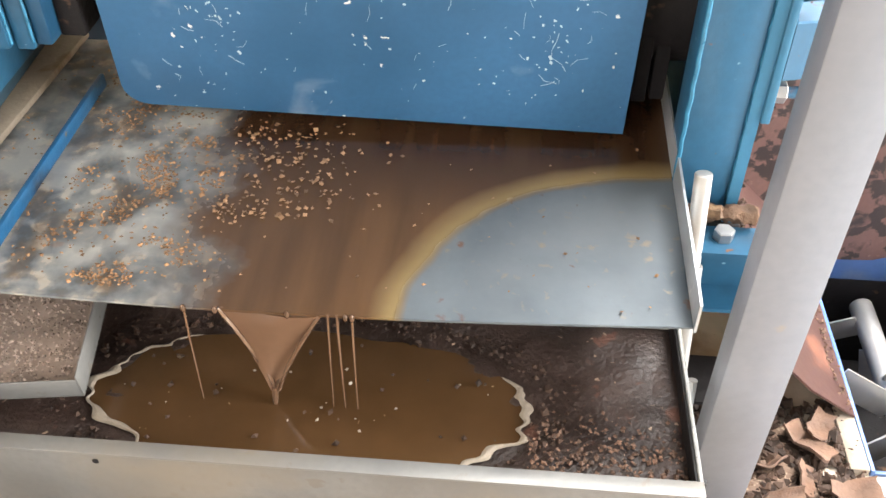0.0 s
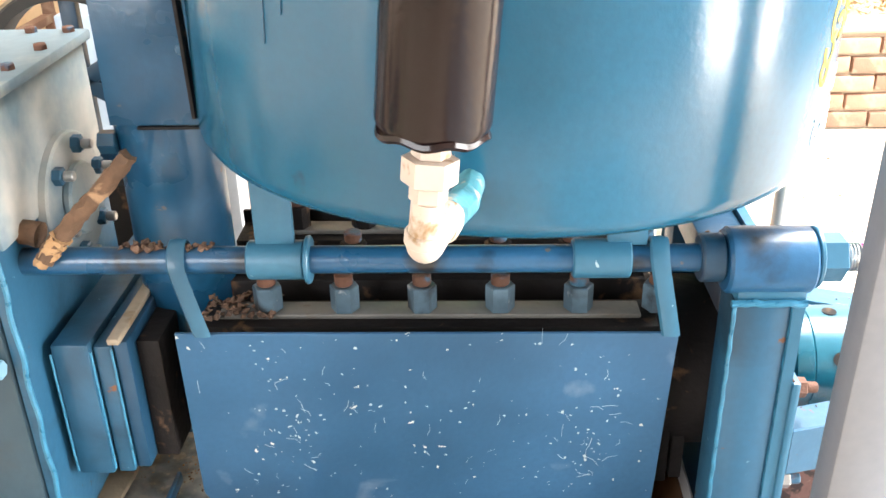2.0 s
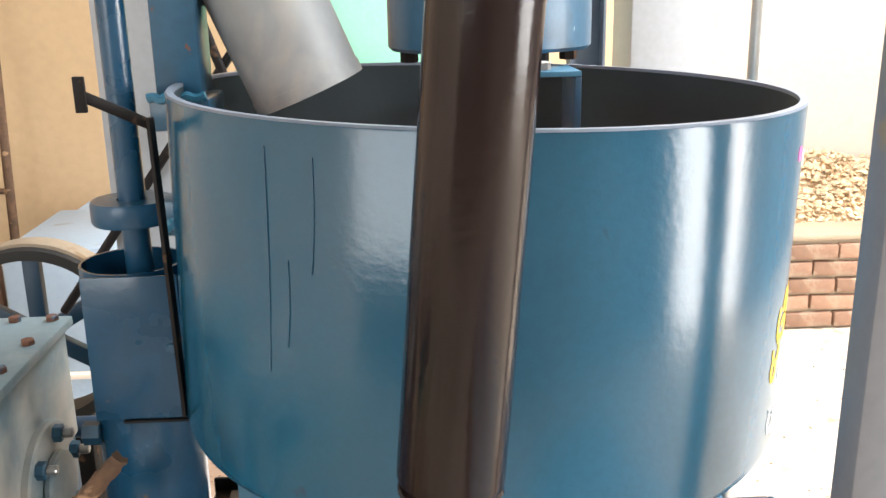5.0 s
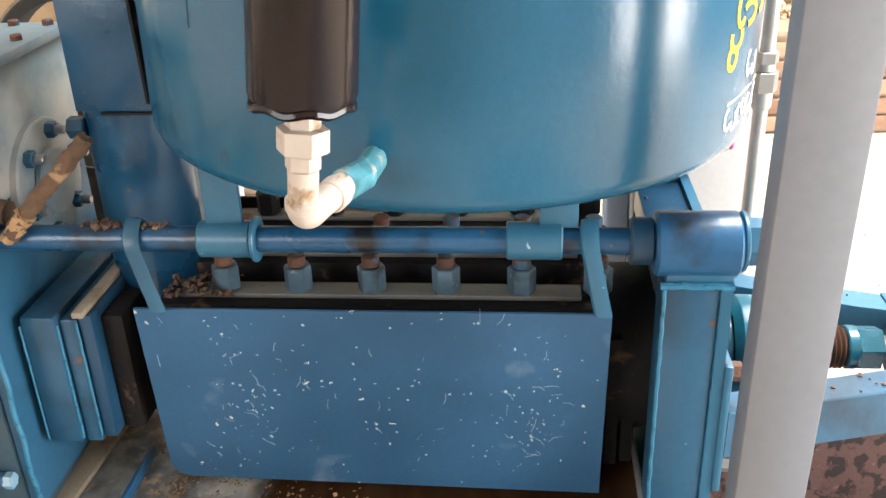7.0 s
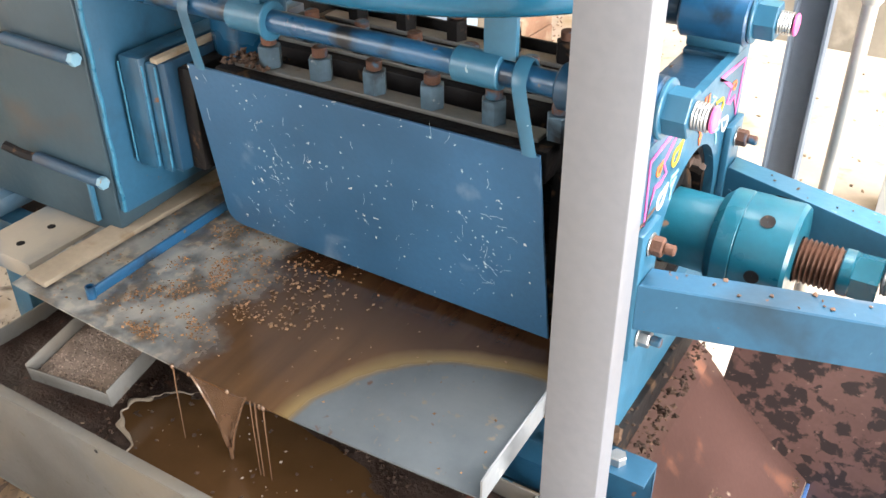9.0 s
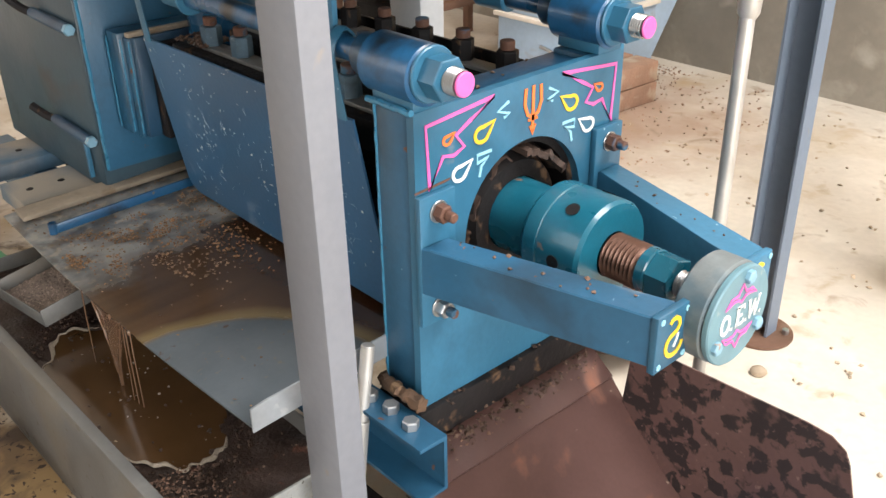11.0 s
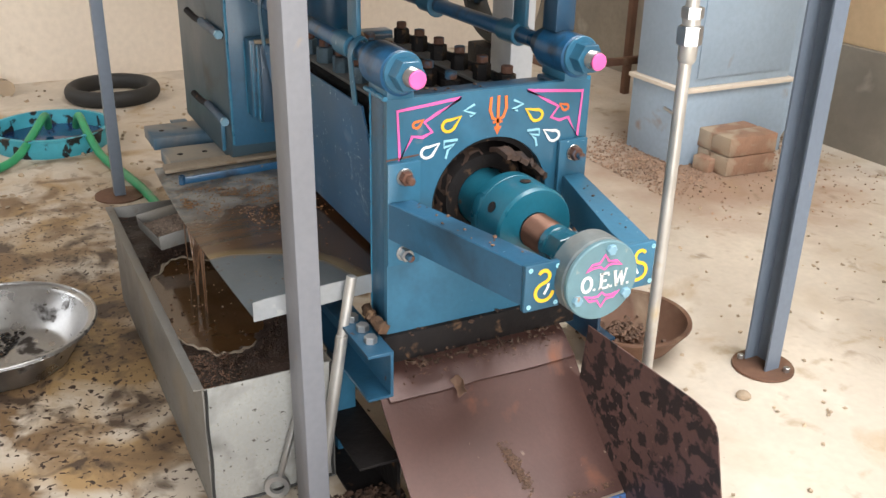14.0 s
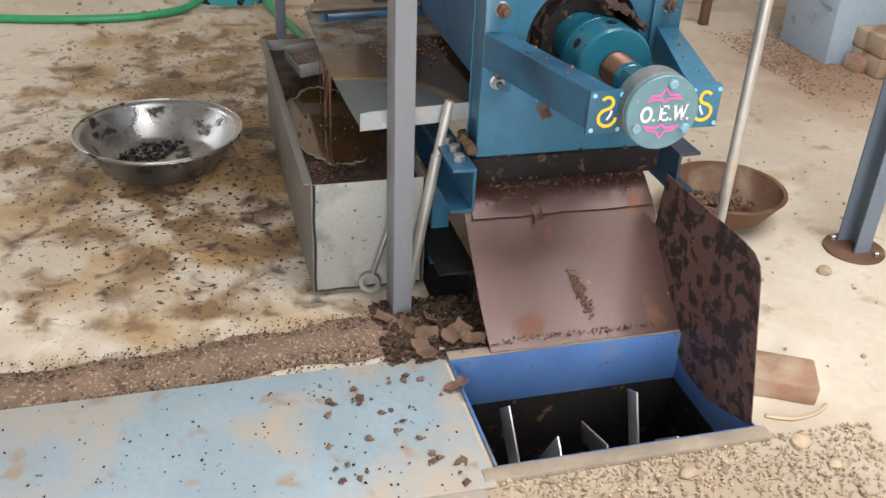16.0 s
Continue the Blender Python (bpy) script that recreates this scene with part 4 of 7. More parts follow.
for cx, cy, sx, sy, n in ((-0.665, 0.20, 0.035, 0.06, 34), (-0.64, 0.155, 0.012, 0.03, 22), (-0.66, 0.06, 0.05, 0.03, 14), (-0.25, 0.17, 0.028, 0.06, 34), (-0.24, 0.14, 0.012, 0.04, 20), (-0.45, 0.2, 0.14, 0.06, 34), (-0.45, 0.08, 0.2, 0.05, 30), (-0.46, 0.32, 0.2, 0.008, 16)):
    for _ in range(n):
        x, y = cx + r6.gauss(0, sx), cy + r6.gauss(0, sy)
        if not (-0.765 < x < -0.155 and 0.01 < y < 0.33):
            continue
        long = r6.random() < 0.22
        a, h = r6.gauss(1.5, 0.35) if r6.random() < 0.7 else r6.uniform(0, 3.1), r6.uniform(0.008, 0.026) if long else abs(r6.gauss(0.0, 0.0022)) + 0.0009
        bend = r6.gauss(0, 0.3)
        add_strip(scr, [(x, y), (x + 0.5 * h * math.cos(a), y + 0.5 * h * math.sin(a)), (x + h * math.cos(a + bend), y + h * math.sin(a + bend))], r6.choice((0.0004, 0.0006)) if long else r6.choice((0.0012, 0.0018, 0.0026, 0.0036)), GM @ Matrix.Translation((0, 0, 0.0041)), 0.0002)
tagged(part("paint_wear", scr, chip_white, guard_plate, "white chips and scratches in the paint"), kind="stuff")
for x in (-0.737, -0.154):
    bm = bm_new()
    add_path(bm, [(x - 0.01, -0.211, 0.785), (x - 0.014, -0.212, 0.85), (x - 0.016, -0.209, 0.885), (x - 0.016, -0.187, 0.907), (x - 0.016, -0.166, 0.885)], 0.0035, 6)
    bmesh.ops.scale(bm, vec=(3.4, 1, 1), space=Matrix.Translation((-x + 0.013, 0, 0)), verts=bm.verts)
    part("hanging_strap", bm, blue_light, guard_plate)

# bearing bracket at the discharge end
for s, y in ((-1, -0.184), (1, 0.186)):
    part("bracket_pad", B((0.0005, y - 0.033, 0.513), (0.0115, y + 0.033, 0.716), 0.002), blue_light, press)
    for z in (0.689, 0.538):
        part("pad_washer", ROD((0.0118, y, z), (0.0145, y, z), 0.0165, 20), steel, press)
        part("pad_nut", HEX((0.0148, y, z), (0.030, y, z), 0.0135), steel if z < 0.6 else rusty, press)
        part("pad_stud", ROD((0.0302, y, z), (0.045, y, z), 0.0075, 12), rusty, press)
for s in (-1, 1):
    if s < 0:
        o = [(0.012, -0.216), (0.322, -0.117), (0.322, -0.062), (0.255, -0.088), (0.012, -0.168)]
    else:
        o = [(0.012, 0.212), (0.012, 0.164), (0.27, 0.095), (0.322, 0.085), (0.322, 0.142)]
    bm = add_prism(bm_new(), o, 0.072, Matrix.Translation((0, 0, 0.572)), 0.002)
    bmesh.ops.transform(bm, matrix=Matrix(((1, 0, 0, 0), (0, 1, 0, 0), (-0.045, 0, 1, 0), (0, 0, 0, 1))), verts=bm.verts)
    part("bracket_arm", bm, blue_light if s > 0 else blue, press)
for a, b in ((-0.119, -0.05), (0.072, 0.144)):
    part("bracket_face", B((0.3225, a, 0.549), (0.334, b, 0.632), 0.002), blue_light, press)
CAP_Y, CAP_Z = 0.009, 0.598
part("bearing_cup", ROD((0.312, CAP_Y, CAP_Z), (0.358, CAP_Y, CAP_Z), 0.0715, 44, 0.004), dusty_cap, press, "dust-covered round bearing cup")
cap = part("bearing_cap", ROD((0.3585, CAP_Y, CAP_Z), (0.3685, CAP_Y, CAP_Z), 0.0705, 44, 0.002), cap_grey, press, "grey-green round cap with painted ornaments")
for a in (80, 208, 328):
    y, z = CAP_Y + 0.056 * math.cos(radians(a)), CAP_Z + 0.056 * math.sin(radians(a))
    part("cap_bolt", HEX((0.3687, y, z), (0.376, y, z), 0.0095), bolt_blue, cap, "pale blue bolt head")
FACE = Matrix(((0, 0, 1, 0.0), (1, 0, 0, 0), (0, 1, 0, 0), (0, 0, 0, 1)))     # ornament plane: x along y, y along z


def motif(name, pts, width, mat, host, y, z, x=0.0004, flip=1.0, closed=False, size=1.0):
    m = Matrix.Translation((x, y, z)) @ FACE
    part(name, add_strip(bm_new(), [(flip * size * a, size * b) for a, b in pts], width, m, closed=closed), mat, host)


def arc(r, a0, a1, n=10, cx=0.0, cy=0.0, ry=None):
    ry = r if ry is None else ry
    return [(cx + r * math.cos(radians(a0 + (a1 - a0) * k / n)), cy + ry * math.sin(radians(a0 + (a1 - a0) * k / n))) for k in range(n + 1)]


BIRD = [(0.076, 0.016), (-0.052, 0.004), (-0.047, -0.088), (-0.022, -0.046), (-0.002, -0.050), (0.018, -0.042), (0.002, -0.022), (0.028, -0.008)]
DROP = [(0.019, 0.011)] + [(-0.003 + 0.0115 * math.cos(radians(a)), -0.002 + 0.0095 * math.sin(radians(a))) for a in range(78, 345, 22)]
for s, yc in ((1, -0.142), (-1, 0.152)):
    motif("pink_ornament", BIRD, 0.0058, pink_paint, end_plate, yc, 0.806, flip=s, closed=True)
    motif("orange_eye", DROP, 0.0045, orange_paint, end_plate, yc - s * 0.012, 0.782, flip=s, closed=True, size=0.62)
    motif("yellow_drop", DROP, 0.0055, yellow_paint, end_plate, yc + s * 0.055, 0.774, flip=s, closed=True, size=1.15)
    motif("white_drop", DROP, 0.005, white_paint, end_plate, yc + s * 0.012, 0.728, flip=s, closed=True, size=1.1)
    motif("pale_blue_tick", [(0.012, 0.014), (-0.01, 0.004), (0.014, -0.004), (0.002, -0.008)], 0.0045, sky_paint, end_plate, yc + s * 0.093, 0.793, flip=s)
    motif("pale_blue_flag", [(0.016, 0.012), (-0.012, 0.012), (-0.012, 0.0), (0.01, 0.004), (-0.004, -0.006), (-0.008, -0.022)], 0.0045, sky_paint, end_plate, yc + s * 0.055, 0.731, flip=s)
for pts, w in (([(0, 0.042), (0, -0.036)], 0.0065), ([(-0.018, 0.04), (-0.02, 0.012), (-0.013, -0.006), (0, -0.012), (0.013, -0.006), (0.02, 0.012), (0.018, 0.04)], 0.0065),
               ([(-0.007, -0.026), (0, -0.042), (0.007, -0.026)], 0.0045), ([(-0.012, -0.016), (0.012, -0.016)], 0.0045)):
    motif("orange_trident", pts, w * 0.88, orange_paint, end_plate, 0.014, 0.782, size=0.88)
motif("red_line", [(-0.033, 0.0), (0.033, 0.004)], 0.003, rusty, end_plate, -0.184, 0.72)
for s, y in ((1, -0.084), (-1, 0.112)):
    motif("yellow_swan", arc(0.011, 150, -60, 10, 0, 0.016) + arc(0.017, 120, 360, 12, 0.002, -0.012, 0.016), 0.006, yellow_paint, press, y, 0.593, x=0.3342, flip=s)
    motif("white_wing", [(0.002, -0.016), (0.008, -0.006), (0.010, 0.002)], 0.004, white_paint, press, y, 0.593, x=0.3342, flip=s)
    for a, b in ((-0.026, 0.032), (0.026, 0.032), (-0.026, -0.034), (0.026, -0.034)):
        motif("pale_blue_dot", arc(0.0028, 0, 300, 6), 0.003, sky_paint, press, y + a, 0.592 + b, x=0.3342, closed=True)
CAPX = 0.3688
SCROLL = [(0.035, 0.024), (0.024, 0.033), (0.009, 0.034), (0.0, 0.047), (-0.009, 0.034), (-0.024, 0.033), (-0.035, 0.022), (-0.020, 0.027), (-0.008, 0.027), (0.0, 0.021), (0.009, 0.028), (0.021, 0.028)]
for s in (1, -1):
    motif("pink_scroll", [(a, s * b) for a, b in SCROLL], 0.0036, pink_paint, cap, CAP_Y, CAP_Z, x=CAPX, closed=True)
LETTER_O = arc(0.0092, 0, 345, 22, 0, 0, 0.0128)
motif("white_letter", LETTER_O, 0.005, white_paint, cap, CAP_Y - 0.032, CAP_Z - 0.001, x=CAPX, closed=True)
for pts, w in (([(-0.0055, 0.0148), (-0.0055, -0.0148)], 0.0052), ([(-0.010, 0.0132), (0.009, 0.0132)], 0.0034), ([(-0.004, 0.0), (0.005, 0.0)], 0.0034), ([(-0.010, -0.0132), (0.0095, -0.0132)], 0.0034), ([(0.008, 0.014), (0.0085, 0.0075)], 0.0026), ([(0.0085, -0.014), (0.009, -0.0072)], 0.0026)):
    motif("white_letter", pts, w, white_paint, cap, CAP_Y + 0.002, CAP_Z, x=CAPX)
for pts, w in (([(-0.0115, 0.0145), (-0.006, -0.0145)], 0.0046), ([(-0.006, -0.0135), (0.0005, 0.0120)], 0.0028), ([(0.0005, 0.0130), (0.006, -0.0145)], 0.0044), ([(0.006, -0.0135), (0.012, 0.0145)], 0.0026), ([(-0.0145, 0.0138), (-0.0075, 0.0138)], 0.0022), ([(0.009, 0.0138), (0.0148, 0.0138)], 0.0022)):
    motif("white_letter", pts, w, white_paint, cap, CAP_Y + 0.034, CAP_Z, x=CAPX)
for a in (-0.0165, 0.0165, 0.0505):
    motif("white_point", [(0, 0.0021), (0, -0.0021)], 0.0042, white_paint, cap, CAP_Y + a, CAP_Z - 0.0122, x=CAPX)

# turning worm shaft end
shaft = root("worm_shaft", (0.0, AX_Y, AX_Z), "teal painted press shaft end with collar, thread and hexagon nut", "shaft")


def collar():
    bm = bm_new()
    seg, r = 48, 0.0785
    rings = [(0.052, 0.066), (0.064, 0.078), (0.066, r), (0.088, r), (0.0895, r - 0.0015), (0.091, r), (0.160, r), (0.166, r - 0.004), (0.167, 0.034)]
    v = [[bm.verts.new((x, AX_Y + q * math.cos(2 * math.pi * k / seg), AX_Z + q * math.sin(2 * math.pi * k / seg))) for k in range(seg)] for x, q in rings]
    for a, b in zip(v, v[1:]):
        for k in range(seg):
            bm.faces.new((a[k], a[(k + 1) % seg], b[(k + 1) % seg], b[k]))
    return bm


part("collar", collar(), teal, shaft, "teal collar drilled with spanner holes", smooth=30)
for k in range(6):
    a = radians(60 * k + 20)
    d = Vector((0, math.cos(a), math.sin(a)))
    c = Vector((0.124, AX_Y, AX_Z))
    part("spanner_hole", lathe(bm_new(), [(0, 0.0), (0.0088, 0.0), (0.0105, 0.0012), (0.0105, 0.0018), (0.0, 0.0005)], 18, along(c + d * 0.0778, c + d * 0.2)), cake_black, shaft, "dark spanner hole")
part("sleeve", ROD((-0.07, AX_Y, AX_Z), (0.053, AX_Y, AX_Z), 0.058, 32), teal, shaft)
th = bm_new()
lathe(th, [(0.03, 0)] + [(0.0335 if k % 2 else 0.0295, 0.0035 * k) for k in range(1, 17)] + [(0.028, 0.06), (0, 0.06)], 28, along((0.167, AX_Y, AX_Z), (1, AX_Y, AX_Z)))
part("thread", th, thread_mat, shaft, "browned screw thread")
part("bush", ROD((0.226, AX_Y, AX_Z), (0.243, AX_Y, AX_Z), 0.0335, 28, 0.002), teal, shaft)
part("shaft_nut", HEX((0.2432, AX_Y, AX_Z), (0.278, AX_Y, AX_Z), 0.034), teal, shaft)
th = bm_new()
lathe(th, [(0, 0)] + [(0.0185 if k % 2 else 0.016, 0.003 * k) for k in range(1, 12)] + [(0, 0.033)], 24, along((0.278, AX_Y, AX_Z), (1, AX_Y, AX_Z)))
part("thread_end", th, steel, shaft, "bare steel thread")

# ---- gearbox ----
gear = root("gearbox", (-1.2, -0.06, 0.41), "blue-grey cast gearbox housing with a bolted cover", "gearbox")
gear_paint = material("dusty_gearbox_paint", (0.16, 0.235, 0.28), 0.5, vary=0.2, big=4, fine=60, bump=0.12,
                      layers=(((0.55, 0.52, 0.47), 6, 0.44, 0.25, 0.7, 0.0),))
# Housing toned dark and grey for its shaded -y side.
part("housing", B((-1.52, -0.25, 0.415), (-0.972, 0.1, 0.915), 0.008), material("shaded_blue_casting", (0.032, 0.06, 0.08), 0.42, vary=0.3, big=4, fine=70, bump=0.15, layers=(((0.07, 0.06, 0.05), 6, 0.56, 0.2, 0.7, 0.0),)), gear)
part("front_web", B((-0.9715, -0.245, 0.47), (-0.955, 0.095, 0.93), 0.003), blue, gear, "blue welded web")
part("web_weld", add_path(bm_new(), [(-0.9555 + 0.0018 * math.sin(2 * k), -0.2465, 0.475 + 0.03 * k) for k in range(16)], 0.0038, 6), weld, gear)
part("upper_housing", B((-1.50, -0.235, 0.9155), (-0.95, 0.098, 1.085), 0.006), gear_paint, gear)
part("cover", B((-1.51, -0.245, 1.0855), (-0.94, 0.105, 1.1), 0.003), gear_paint, gear, "dusty pale cover plate")
for x, y in ((-0.962, 0.085), (-0.962, -0.01), (-0.962, -0.105), (-0.962, -0.2), (-1.015, 0.085), (-1.1, 0.085), (-1.2, 0.085)):
    part("cover_bolt", HEX((x, y, 1.1002), (x, y, 1.108), 0.009), rusty, gear)
part("bearing_flange", ROD((-0.9545, -0.045, 0.905), (-0.938, -0.045, 0.905), 0.092, 44, 0.003), gear_paint, gear, "dusty bearing flange ringed with bolts")
part("flange_hub", ROD((-0.9378, -0.045, 0.905), (-0.926, -0.045, 0.905), 0.05, 32, 0.003), gear_paint, gear)
for k in range(6):
    a = radians(60 * k + 15)
    y, z = -0.045 + 0.073 * math.cos(a), 0.905 + 0.073 * math.sin(a)
    part("flange_nut", HEX((-0.9378, y, z), (-0.926, y, z), 0.0125), blue, gear)
    part("flange_stud", ROD((-0.9259, y, z), (-0.912, y, z), 0.007, 12), steel, gear)
for z in (0.77, 0.535):
    part("clamp_pin", ROD((-1.16, -0.262, z + 0.004), (-0.985, -0.262, z), 0.012, 18), blue_dark, gear, "dark clamp pin")
    part("pin_nut", HEX((-0.986, -0.262, z), (-0.974, -0.262, z), 0.0125), bolt_blue, gear, "pale blue nut")
    part("pin_handle", add_path(bm_new(), [(-1.155, -0.262, z + 0.004), (-1.18, -0.275, z + 0.012), (-1.21, -0.29, z + 0.03)], 0.009, 8), cake_black, gear)
part("pin_stay", B((-1.03, -0.262, 0.44), (-1.022, -0.252, 0.535), 0.001, Matrix.Identity(4)), blue_light, gear)

motor = root("electric_motor", (-1.78, 0.02, 0.0), "dusty grey electric motor with a ribbed fan cover", "motor")
part("body", ROD((-1.78, -0.05, 0.44), (-1.78, 0.24, 0.44), 0.083, 40, 0.006), gear_paint, motor)
part("fan_cover", ROD((-1.78, -0.075, 0.44), (-1.78, -0.0505, 0.44), 0.088, 40, 0.008), crusted_sheet, motor, "brown dusty ribbed fan cover")
for k in range(9):
    z = 0.44 - 0.064 + 0.016 * k
    h = math.sqrt(0.08 ** 2 - (z - 0.44) ** 2)
    part("fan_slat", B((-1.78 - h, -0.0785, z - 0.003), (-1.78 + h, -0.0755, z + 0.003), 0.001), gear_paint, motor)
part("pedestal", B((-1.85, -0.03, 0.0), (-1.71, 0.22, 0.36), 0.004), cake_black, motor)
pulley = root("drive_pulley", (-1.24, 0.74, 0.0), "dark cast drive pulley with a brown belt behind the gearbox", "pulley")
part("rim", lathe(bm_new(), [(0.2, -0.04), (0.205, -0.035), (0.205, 0.035), (0.2, 0.04), (0.178, 0.04), (0.178, -0.04)], 56, pose(-1.24, 0.74, 0.84, 90, 0, 0), close=True), black_rubber, pulley)
part("belt", lathe(bm_new(), [(0.2055, -0.03), (0.212, -0.028), (0.212, 0.028), (0.2055, 0.03)], 56, pose(-1.24, 0.74, 0.84, 90, 0, 0), close=True), crusted_sheet, pulley, "brown canvas belt")
for k in range(3):
    part("spoke", B((-0.018, -0.012, -0.185), (0.018, 0.012, 0.185), 0.003, pose(-1.24, 0.74, 0.84, 0, 60 * k, 0)), blue_dark, pulley)
part("pedestal", B((-1.34, 0.68, 0.0), (-1.14, 0.8, 0.62), 0.006), cake_black, pulley)

# ---- kettle over the press ----
KX, KY, KR, KB, KT = -0.354, -0.036, 0.384, 1.013, 1.434
kettle = root("heating_kettle", (KX, KY, KB), "round blue enamelled steel heating kettle over the press", "kettle")
TILT = Matrix.Translation((KX, KY, 1.2)) @ pose(0, 0, 0, 0, 1.5, 0) @ Matrix.Translation((-KX, -KY, -1.2))     # the kettle sags a little
K = TILT @ Matrix.Translation((KX, KY, 0))
part("shell", lathe(bm_new(), [(0, KB)] + [(KR - 0.024 + 0.024 * math.sin(radians(a)), KB + 0.024 - 0.024 * math.cos(radians(a))) for a in range(0, 91, 15)] + [(KR, KT - 0.004), (KR - 0.002, KT), (KR - 0.008, KT)], 128, K), tank_paint, kettle, smooth=50)
part("lining", lathe(bm_new(), [(0, KB + 0.02), (KR - 0.04, KB + 0.02), (KR - 0.009, KB + 0.05), (KR - 0.009, KT - 0.0005)], 96, K), kettle_inside, kettle, "dark steel lining")
part("rim_lip", lathe(bm_new(), [(KR - 0.0095, KT - 0.004), (KR - 0.009, KT + 0.0006), (KR - 0.001, KT + 0.0006), (KR + 0.0005, KT - 0.002)], 96, K), channel_paint, kettle, "worn bare edge of the rim")
for y in (-0.187, 0.187):
    for x in (-0.64, -0.215):
        part("hanger", B((x - 0.024, y - 0.005, 0.9), (x + 0.024, y + 0.005, 1.035), 0.002), blue_light, kettle)
part("support_bracket", B((-0.10, 0.165, 0.915), (-0.05, 0.21, 1.02), 0.004), blue_dark, kettle)
part("bridge", B((-0.36, -0.045, 1.443), (-0.224, 0.045, 1.45), 0.001), blue_light, kettle, "pale steel bridge across the kettle")
part("bridge_web", B((-0.232, -0.045, 1.355), (-0.224, 0.045, 1.4425), 0.001), blue_dark, kettle)
part("bridge_bolt", HEX((-0.27, -0.02, 1.4505), (-0.27, -0.02, 1.461), 0.011), steel, kettle)
part("scraper_bar", B((-0.362, -0.36, 1.372), (-0.352, 0.36, 1.376)), blue_dark, kettle)
part("welded_foot", B((-0.765, -0.03, 1.385), (-0.69, 0.08, 1.425), 0.004), blue, kettle)
part("foot_weld", add_path(bm_new(), [(-0.765 + 0.008 * k, -0.032, 1.427 + 0.002 * math.sin(2.3 * k)) for k in range(10)], 0.006, 6), weld, kettle)
part("mast", B((-0.757, -0.02, 1.428), (-0.7, 0.06, 2.1), 0.004), blue, kettle, "blue box-section mast")
strap = bm_new()
add_box(strap, (-0.797, -0.206, 1.432), (-0.785, -0.2, 1.47), 0.001)
for p, q in (((-0.79, -0.203, 1.45), (-0.732, -0.16, 1.412)), ((-0.732, -0.16, 1.42), (-0.728, -0.145, 1.05))):
    d = Vector(q) - Vector(p)
    add_box(strap, (-0.0025, -0.006, 0), (0.0025, 0.006, d.length), 0.0008, along(p, q))
part("edge_strap", strap, cake_black, kettle, "black flat steel strap along the seam")


def kettle_stroke(pts, width, mat, label):
    """A brush stroke on the shell along (angle, height) points."""
    bm = bm_new()
    rows = []
    for k, (a, z) in enumerate(pts):
        a0, z0 = pts[max(k - 1, 0)]
        a1, z1 = pts[min(k + 1, len(pts) - 1)]
        d = Vector(((a1 - a0) * radians(KR), z1 - z0)).normalized() * width * 0.5
        row = []
        for u in (-1, -0.5, 0.5, 1):
            b, r = radians(a) - d.y * u / KR, KR + (0.0005 if abs(u) == 1 else 0.0013)
            row.append(bm.verts.new(TILT @ Vector((KX + r * math.cos(b), KY + r * math.sin(b), z + d.x * u))))
        rows.append(row)
    for p, q in zip(rows, rows[1:]):
        for i in range(3):
            bm.faces.new((p[i], p[i + 1], q[i + 1], q[i]))
    part("painted_stroke", bm, mat, kettle, label)


def curl(a, z, ra, rz, t0, t1, n=9):
    return [(a + ra * math.cos(radians(t0 + (t1 - t0) * k / n)), z + rz * math.sin(radians(t0 + (t1 - t0) * k / n))) for k in range(n + 1)]


for a, z, ra, rz, t0, t1 in ((-28.5, 1.205, 2.2, 0.016, 200, -60), (-29.5, 1.178, 3.0, 0.012, 150, -100), (-33.0, 1.188, 1.6, 0.02, 100, 320), (-34.0, 1.158, 2.0, 0.014, 30, -200), (-34.8, 1.136, 1.5, 0.012, 120, 400), (-24.0, 1.19, 2.2, 0.018, 180, -90), (-19.0, 1.2, 2.4, 0.016, 200, -80)):
    kettle_stroke(curl(a, z, ra, rz, t0, t1), 0.0075, yellow_paint, "hand-painted yellow stroke")
for a, z, ra, rz, t0, t1 in ((-33.5, 1.066, 1.2, 0.012, 90, 330), (-31.0, 1.062, 1.0, 0.012, 180, 420), (-28.6, 1.064, 1.1, 0.011, 60, 300), (-26.0, 1.07, 1.1, 0.011, 120, 400), (-23.0, 1.066, 1.2, 0.012, 90, 330), (-20.0, 1.064, 1.1, 0.012, 180, 420), (-17.0, 1.068, 1.2, 0.012, 60, 300)):
    kettle_stroke(curl(a, z, ra, rz, t0, t1), 0.0042, white_paint, "hand-painted white stroke")
kettle_stroke([(-34.6, 1.083), (-25.0, 1.088), (-15.0, 1.085)], 0.0035, white_paint, "hand-painted white stroke")
for a, z, ra, rz, t0, t1 in ((-26.0, 1.118, 1.2, 0.014, 90, 330), (-22.5, 1.115, 1.2, 0.014, 180, 420)):
    kettle_stroke(curl(a, z, ra, rz, t0, t1), 0.0042, white_paint, "hand-painted white stroke")
kettle_stroke(curl(-31.9, 1.382, 0.9, 0.006, 0, 330), 0.006, pink_paint, "hand-painted pink flower")
kettle_stroke(curl(-26.5, 1.372, 1.0, 0.007, 0, 330), 0.006, white_paint, "hand-painted white flower")
for a, z0, z1, w in ((-127.7, 1.408, 1.18, 0.0013), (-119.3, 1.402, 1.29, 0.0015), (-124.0, 1.30, 1.21, 0.001)):
    kettle_stroke([(a + 0.35 * math.sin(3 * t) - 0.6 * t, z0 + (z1 - z0) * t) for t in [k / 12 for k in range(13)]], w * 0.8, blue, "thin dark paint run")
rng = random.Random(11)
bm = bm_new()
